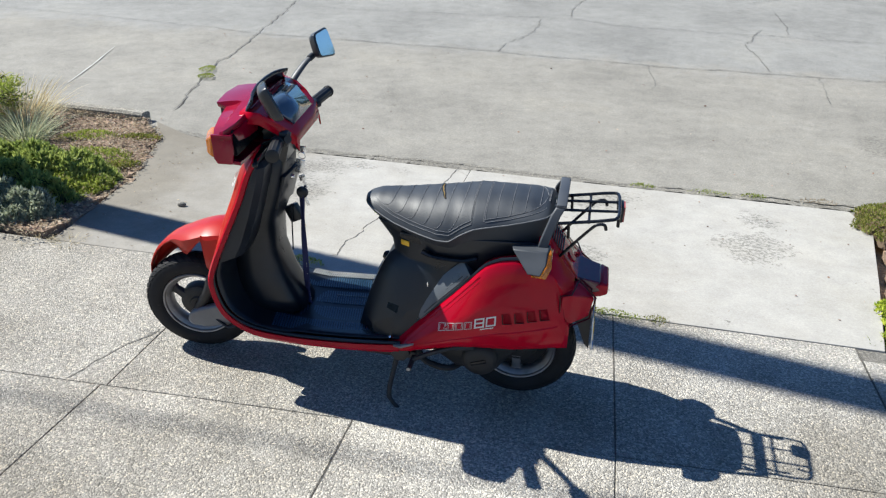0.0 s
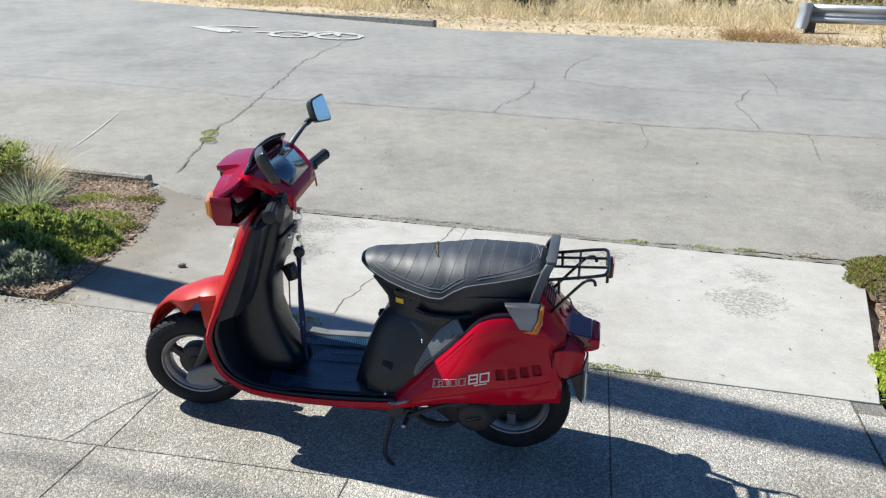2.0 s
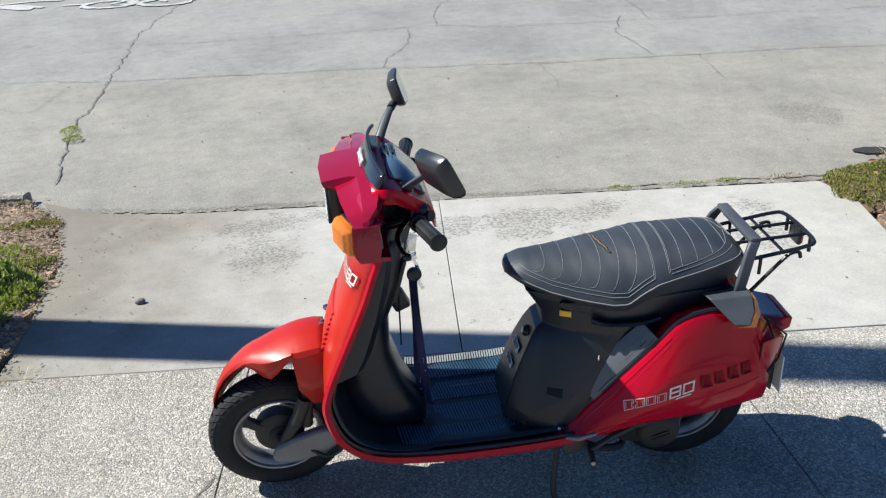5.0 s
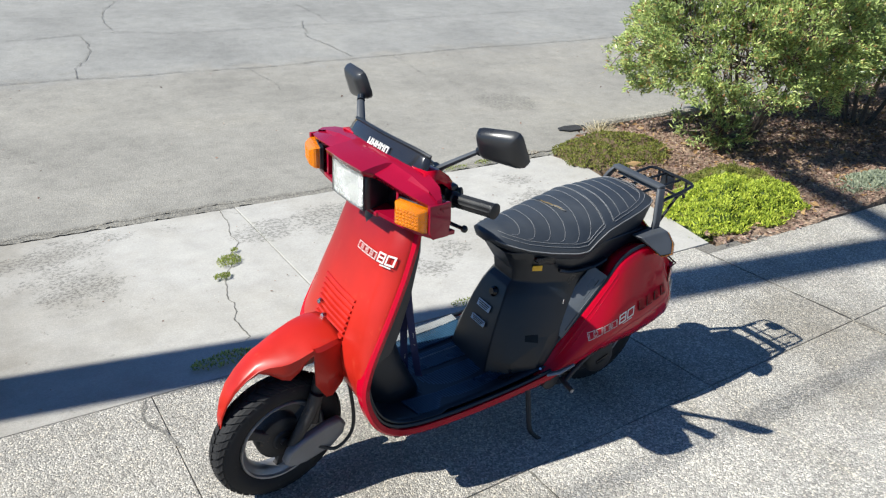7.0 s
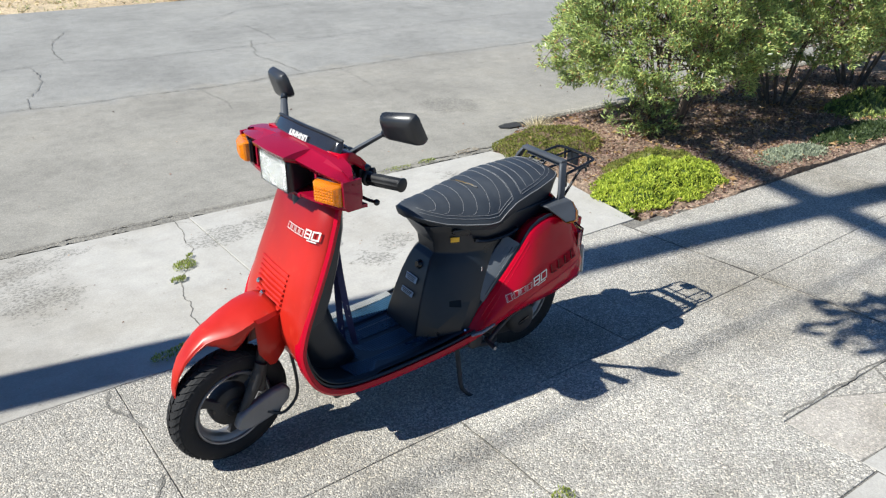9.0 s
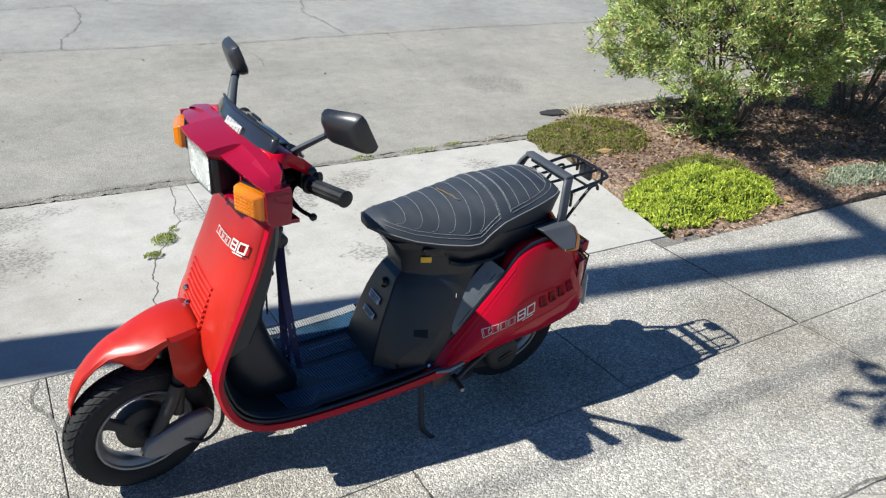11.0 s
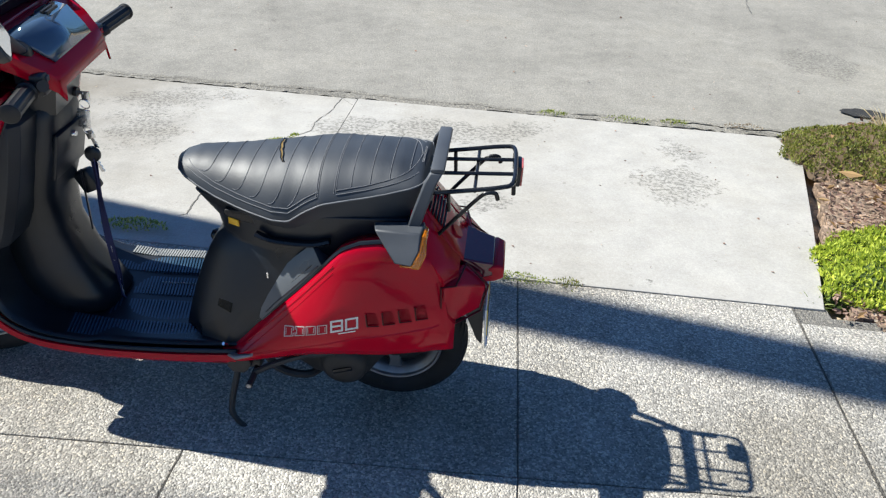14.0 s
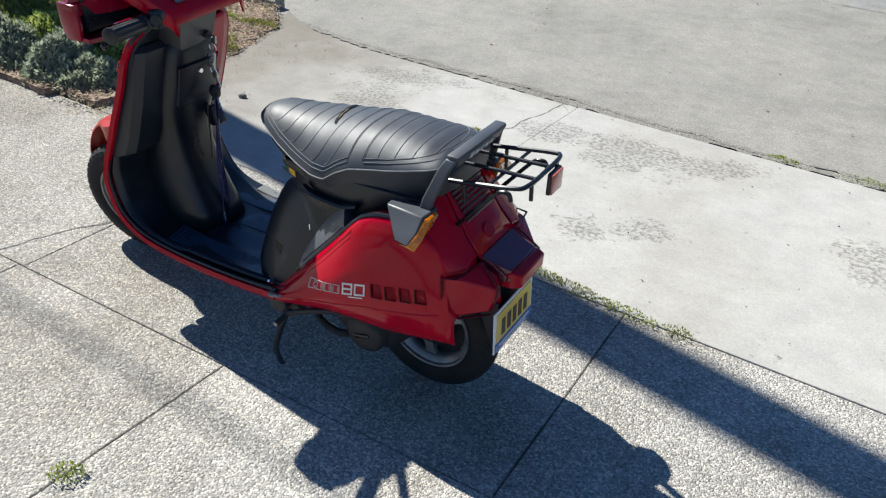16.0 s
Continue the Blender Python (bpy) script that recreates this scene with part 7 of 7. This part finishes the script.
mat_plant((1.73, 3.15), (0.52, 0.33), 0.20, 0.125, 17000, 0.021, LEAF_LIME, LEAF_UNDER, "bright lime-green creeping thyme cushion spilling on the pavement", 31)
mat_plant((1.98, 3.42), (0.36, 0.22), -0.1, 0.09, 5200, 0.016, LEAF_OLIVE, LEAF_OLIVE, "olive-green creeping thyme behind the lime cushion", 32)
mat_plant((1.88, 4.32), (0.47, 0.36), 0.35, 0.085, 9000, 0.018, LEAF_OLIVE, LEAF_BROWN, "olive-brown creeping thyme cushion at the kerb", 33)
mat_plant((2.85, 2.98), (0.34, 0.17), 0.0, 0.05, 2600, 0.024, LEAF_GREY, LEAF_GREY, "grey-green trailing ground cover at the pavement edge", 34)
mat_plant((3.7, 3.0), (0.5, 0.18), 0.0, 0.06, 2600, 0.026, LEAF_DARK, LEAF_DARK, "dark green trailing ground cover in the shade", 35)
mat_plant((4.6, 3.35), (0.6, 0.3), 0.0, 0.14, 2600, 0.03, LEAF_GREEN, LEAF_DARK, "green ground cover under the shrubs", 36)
scatter("bark_mulch", "brown bark mulch on the bed", 26000, (1.2, 6.0, 2.752, 4.86), 0.026, CHIP, 41, height=bed_height(0.012), keep=in_east)
scatter("leaf_litter", "pale dry leaf litter among the mulch", 1100, (1.3, 5.0, 2.8, 4.8), 0.045, DRY_LEAF, 42, height=lambda u, v: bed_height(0.012)(u, v) + 0.008, keep=in_east)
scatter("fallen_leaf", "dry curled leaves on the thyme", 5, (1.6, 2.3, 3.5, 4.5), 0.10, DRY_LEAF, 43, height=lambda u, v: 0.12)
tuft(2.12, 4.72, 160, 0.16, 0.9, 0.004, BLADE_STRAW, "dry straw-coloured tuft behind the kerb", 44)

# west bed
tuft(-3.58, 4.08, 520, 0.36, 0.85, 0.0036, BLADE_PALE, "blue-green fescue tuft with pale dry blades", 51, droop=0.5, foot=0.09)
tuft(-3.95, 4.5, 420, 0.40, 0.8, 0.004, BLADE_STRAW, "tall dry straw-coloured grass clump", 52, droop=0.35, foot=0.16)
tuft(-4.4, 4.3, 420, 0.40, 0.9, 0.004, BLADE_STRAW, "dry straw-coloured grass clump", 53, droop=0.4, foot=0.2)
shrub(-4.15, 4.25, 0.42, 0.36, 0.04, 0.46, 110, 44, 0.034, 0.012, LEAF_WEED, "yellow-green low shrub behind the fescue", 50, stems=7)
mat_plant((-3.12, 3.56), (0.46, 0.24), 0.1, 0.16, 9000, 0.038, LEAF_GREEN, LEAF_GREEN, "bright green heath cushion in the bed", 54)
mat_plant((-2.80, 3.48), (0.22, 0.17), 0.2, 0.07, 3600, 0.022, LEAF_WEED, LEAF_OLIVE, "low yellow-green cushion at the driveway's edge", 55)
mat_plant((-3.62, 3.62), (0.34, 0.26), 0.0, 0.15, 5200, 0.028, LEAF_WEED, LEAF_GREEN, "pale yellow-green heath cushion in the bed", 48)
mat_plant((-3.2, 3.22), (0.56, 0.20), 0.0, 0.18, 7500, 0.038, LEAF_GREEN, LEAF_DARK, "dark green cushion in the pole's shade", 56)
mat_plant((-2.86, 3.00), (0.27, 0.18), 0.15, 0.18, 6800, 0.032, LEAF_GREY, LEAF_GREY, "grey-green santolina cushion at the pavement edge", 57)
mat_plant((-3.38, 2.98), (0.34, 0.20), 0.0, 0.21, 6200, 0.034, LEAF_GREY, LEAF_GREY, "grey-green santolina cushion in the bed", 58)
mat_plant((-4.3, 3.4), (0.7, 0.5), 0.0, 0.22, 7000, 0.034, LEAF_OLIVE, LEAF_OLIVE, "olive-green cushion shrub in the planting bed", 59)
for k, (u, v, r, h) in enumerate(((-3.0, 4.0, 0.24, 0.03), (-2.98, 4.42, 0.14, 0.02), (-3.3, 4.3, 0.2, 0.03), (-2.75, 3.85, 0.12, 0.025), (-3.45, 3.85, 0.16, 0.03))):
    mat_plant((u, v), (r, r * 0.55), 0.3 * k, h, int(3600 * r), 0.020, LEAF_OLIVE if k % 2 else LEAF_WEED, LEAF_OLIVE, "sparse greyish weeds growing in the litter", 60 + k, "weed")
scatter("bark_mulch", "pale weathered wood-chip mulch on the bed", 30000, (-5.5, -2.4, 2.78, 4.84), 0.021, CHIP_PALE, 66, height=bed_height(0.02), keep=in_west)
scatter("bark_mulch", "darker chips among the mulch", 2600, (-5.5, -2.4, 2.78, 4.84), 0.024, CHIP, 67, height=bed_height(0.02), keep=in_west)
scatter("litter", "crumbs of mulch and dry stems on the paving", 420, (-2.6, -1.9, 2.72, 4.6), 0.012, CHIP_PALE, 68, height=lambda u, v: 0.006, keep=lambda u, v: random.Random(u * 77 + v).random() < 0.9 - 1.3 * (u + 2.6))
tuft(-2.36, 2.84, 60, 0.06, 1.8, 0.002, BLADE_STRAW, "flattened dry grass at the pavement joint", 69)
tuft(-2.52, 2.82, 50, 0.07, 1.8, 0.002, BLADE_STRAW, "flattened dry grass at the pavement joint", 70)

# weeds in joints and cracks
mat_plant((-0.985, 3.79), (0.065, 0.05), 0.8, 0.008, 420, 0.012, LEAF_WEED, LEAF_WEED, "flat green weed growing in the driveway crack", 71, "weed")
mat_plant((-1.06, 3.63), (0.04, 0.028), 0.2, 0.008, 200, 0.012, LEAF_WEED, LEAF_WEED, "flat green weed growing in the driveway crack", 72, "weed")
mat_plant((-0.93, 3.89), (0.03, 0.014), 1.0, 0.010, 70, 0.011, LEAF_WEED, LEAF_WEED, "flat green weed growing in the driveway crack", 73, "weed")
mat_plant((-0.64, 1.42), (0.045, 0.03), 0.7, 0.008, 160, 0.011, LEAF_WEED, LEAF_WEED, "pale green weed tuft on the pavement", 77, "weed")
mat_plant((-1.25, 2.93), (0.12, 0.04), 0.0, 0.02, 380, 0.014, LEAF_GREEN, LEAF_GREEN, "green weed at the pavement joint", 74, "weed")
for k, (u, v, r) in enumerate(((0.31, 4.515, 0.07), (0.70, 4.52, 0.12), (0.95, 4.54, 0.07), (1.32, 4.56, 0.11), (-3.55, 6.43, 0.13), (-3.45, 6.2, 0.08))):
    mat_plant((u, v), (r, 0.035 if k < 4 else 0.07), 0.0 if k < 4 else 1.75, 0.010 if k < 4 else 0.02, 130 if k < 4 else 420, 0.013, LEAF_WEED if k != 3 else CHIP_PALE, LEAF_WEED, "low dry weeds in the gutter" if k < 4 else "yellow-green weed in a street crack", 80 + k, "weed")
for k, (u, v, n, h) in enumerate(((-0.15, 2.86, 40, 0.05), (-0.05, 2.855, 50, 0.05), (0.06, 2.85, 36, 0.04), (0.15, 2.845, 26, 0.04), (0.14, 2.6, 14, 0.03), (-0.62, 1.50, 24, 0.035), (-0.70, 1.46, 20, 0.04), (0.50, 1.07, 40, 0.04), (0.57, 1.02, 30, 0.04), (-0.66, 1.43, 26, 0.03), (-0.60, 1.40, 22, 0.03), (1.17, 2.9, 26, 0.05))):
    tuft(u, v, n, h * 0.6, 1.8, 0.0035, BLADE_GREEN, "small green weed in a paving joint", 90 + k, name="weed", foot=0.045)
for k, (u, v, r) in enumerate(((-0.20, 2.88, 0.12), (-0.02, 2.855, 0.15), (0.17, 2.835, 0.10), (0.33, 2.83, 0.05))):
    mat_plant((u, v), (r, 0.032), -0.1, 0.006, int(2200 * r), 0.011, LEAF_OLIVE if k % 2 else LEAF_WEED, LEAF_OLIVE, "low moss and weeds in the paving joint", 140 + k, "weed")
scatter("grit", "dark grit and crumbs on the driveway", 90, (-2.2, 1.4, 2.9, 4.45), 0.012, CHIP, 101, height=lambda u, v: 0.006)
scatter("grit", "dark crumbs on the street", 120, (-4.5, 4.0, 4.8, 8.5), 0.02, CHIP, 102, height=lambda u, v: road_z(v) + 0.008)
bm = bmesh.new()
bmesh.ops.create_icosphere(bm, subdivisions=2, radius=0.022, matrix=Matrix.Translation(st(-2.10, 3.41, 0.010)) @ Matrix.Diagonal((1, 0.7, 0.6, 1)))
for w in bm.verts:
    w.co += Vector((fuzz(w.co.x, w.co.y, 60), fuzz(w.co.y, w.co.z, 60), 0)) * 0.006
tagged(part("pebble", bm, CRACK), "small dark stone on the driveway", "stone")


# far verge: dry grass, scrub and weeds
def verge_z(u, v):
    return land_z(u, v) - 0.02


def verge(name, label, n, area, length, material, seed, width=0.007, lean=0.5, clump=0.9, thin=-0.1):
    rng = np.random.default_rng(seed)
    u, v = rng.uniform(area[0], area[1], n), rng.uniform(area[2], area[3], n)
    ok = np.array([b > far_edge(a) + 0.12 and fuzz(a, b, clump, seed) > thin for a, b in zip(u, v)])
    u, v = u[ok], v[ok]
    z = np.array([verge_z(a, b) for a, b in zip(u, v)])
    base = np.stack([u * CU - v * SU, u * SU + v * CU, z], axis=1)
    way = rng.normal(size=(len(u), 3)) * np.array([lean, lean, 0.1]) + np.array([0, 0, 1.0])
    ob = blade_mesh(name, base, way, length * rng.uniform(0.4, 1.2, len(u)), width, 0.3, material, None, seed)
    return tagged(ob, label, "grass", kind="stuff")


verge("dry_grass", "tall dry golden grass on the far verge", 12000, (-9, 11, 15.4, 20.0), 0.62, BLADE_STRAW, 111, 0.010, thin=-0.35)
verge("dry_grass", "dead tangled grass along the far road edge", 3000, (1.8, 9, 13.4, 13.95), 0.22, leaf_material("dead_blade", (0.16, 0.11, 0.07), (0.48, 0.36, 0.21), 0.8), 112, 0.008, 0.9, thin=-0.5)
verge("dry_grass", "sparse low dry weeds along the far road edge", 2600, (-10, 3, 13.4, 14.6), 0.12, BLADE_GREEN, 113, 0.010, 1.0, 1.6, 0.12)
verge("dry_grass", "orange-brown dead grass below the rail end", 900, (1.9, 3.0, 13.5, 14.3), 0.25, leaf_material("rust_blade", (0.34, 0.20, 0.08), (0.58, 0.40, 0.19), 0.8), 114, 0.009, 0.9, thin=-0.6)
scatter("dry_litter", "dry straw litter on the pale verge", 4000, (-9, 9, 13.5, 17.0), 0.07, BLADE_STRAW, 115, height=lambda u, v: land_z(u, v) + 0.02, keep=lambda u, v: v > far_edge(u) + 0.1)
for k, (u, v, r, h) in enumerate(((-8.2, 19.2, 1.2, 1.6), (-5.6, 20.5, 1.3, 1.8), (-2.2, 20.0, 1.5, 1.5), (0.2, 22.5, 1.4, 1.9), (3.5, 24.0, 2.0, 2.2), (7.0, 23.5, 2.0, 2.2), (10.5, 24.0, 2.0, 2.4))):
    s = shrub(u, v, r, r * 0.8, 0.75, 0.75 + h, 130, 34, 0.13, 0.05, LEAF_DARK, "dark green scrub beyond the far verge", 121 + k, stems=6)

for k, (u, v, r, h) in enumerate(((-1.6, 17.2, 0.55, 0.5), (0.3, 18.6, 0.6, 0.6), (-4.6, 17.6, 0.6, 0.6), (5.2, 19.6, 0.9, 0.8), (2.2, 19.8, 0.7, 0.7))):
    shrub(u, v, r, r * 0.8, 0.85, 0.95 + h, 80, 34, 0.09, 0.035, LEAF_DARK if k % 2 == 0 else LEAF_OLIVE, "dark green scrub in the dry grass", 151 + k, stems=5)


# a tree out of view to the west; only its leafy twigs' shadow falls on the paving
def tree():
    foot = Vector((-3.9, -0.9, 0))
    ob = empty("street_tree", Matrix.Translation(foot), "broad-leaved tree with a long low limb", "tree")
    rnd = random.Random(5)
    bm = bmesh.new()
    trunk = curve([(0, 0, -0.1), (0.05, 0.1, 1.2), (0.0, 0.3, 2.4), (-0.1, 0.2, 4.0)], 6)
    add_tube(bm, trunk, [0.16 - 0.004 * i for i in range(len(trunk))], 12)
    spots = []
    for ground, h in (((1.30, 1.25), 3.2), ((1.43, 1.22), 3.25), ((1.19, 1.23), 3.15), ((1.36, 1.13), 3.3), ((-1.50, 1.28), 3.0), ((-1.75, 1.15), 3.1), ((1.75, 0.85), 3.4)):
        p = Vector((ground[0], ground[1], 0)) + sun_way * (h / sun_way.z) - foot
        spots.append(p)
        add_tube(bm, curve([trunk[12], trunk[12].lerp(p, 0.5) + Vector((0, 0, 0.25)), p], 6), [0.06 - 0.004 * i for i in range(13)], 6)
    for k in range(7):
        a = 2.4 + 0.55 * k
        e = Vector((-1.2 + 1.5 * math.cos(a), -1.2 + 1.3 * math.sin(a), 4.6 + rnd.uniform(-0.5, 0.9)))
        spots.append(e)
        add_tube(bm, curve([trunk[-4], trunk[-4].lerp(e, 0.5) + Vector((0, 0, 0.2)), e], 5), [0.07 - 0.005 * i for i in range(11)], 6)
    part("trunk", bm, BARK, ob)
    rng = np.random.default_rng(8)
    base, way = [], []
    for i, p in enumerate(spots):
        n, r = (42, 0.085) if i < 4 else (14, 0.12) if i < 7 else (1500, 0.75)
        q = rng.normal(size=(n, 3)) * r * np.array([1, 1, 0.6])
        base.append(np.array(p) + q)
        way.append(q + rng.normal(size=(n, 3)) * 0.2)
    base, way = np.concatenate(base), np.concatenate(way)
    leaf_mesh("crown", base, way, rng.uniform(0.07, 0.12, len(base)), rng.uniform(0.045, 0.07, len(base)), LEAF_DARK, ob, "broad green leaves", 9)["kind"] = "stuff"


tree()
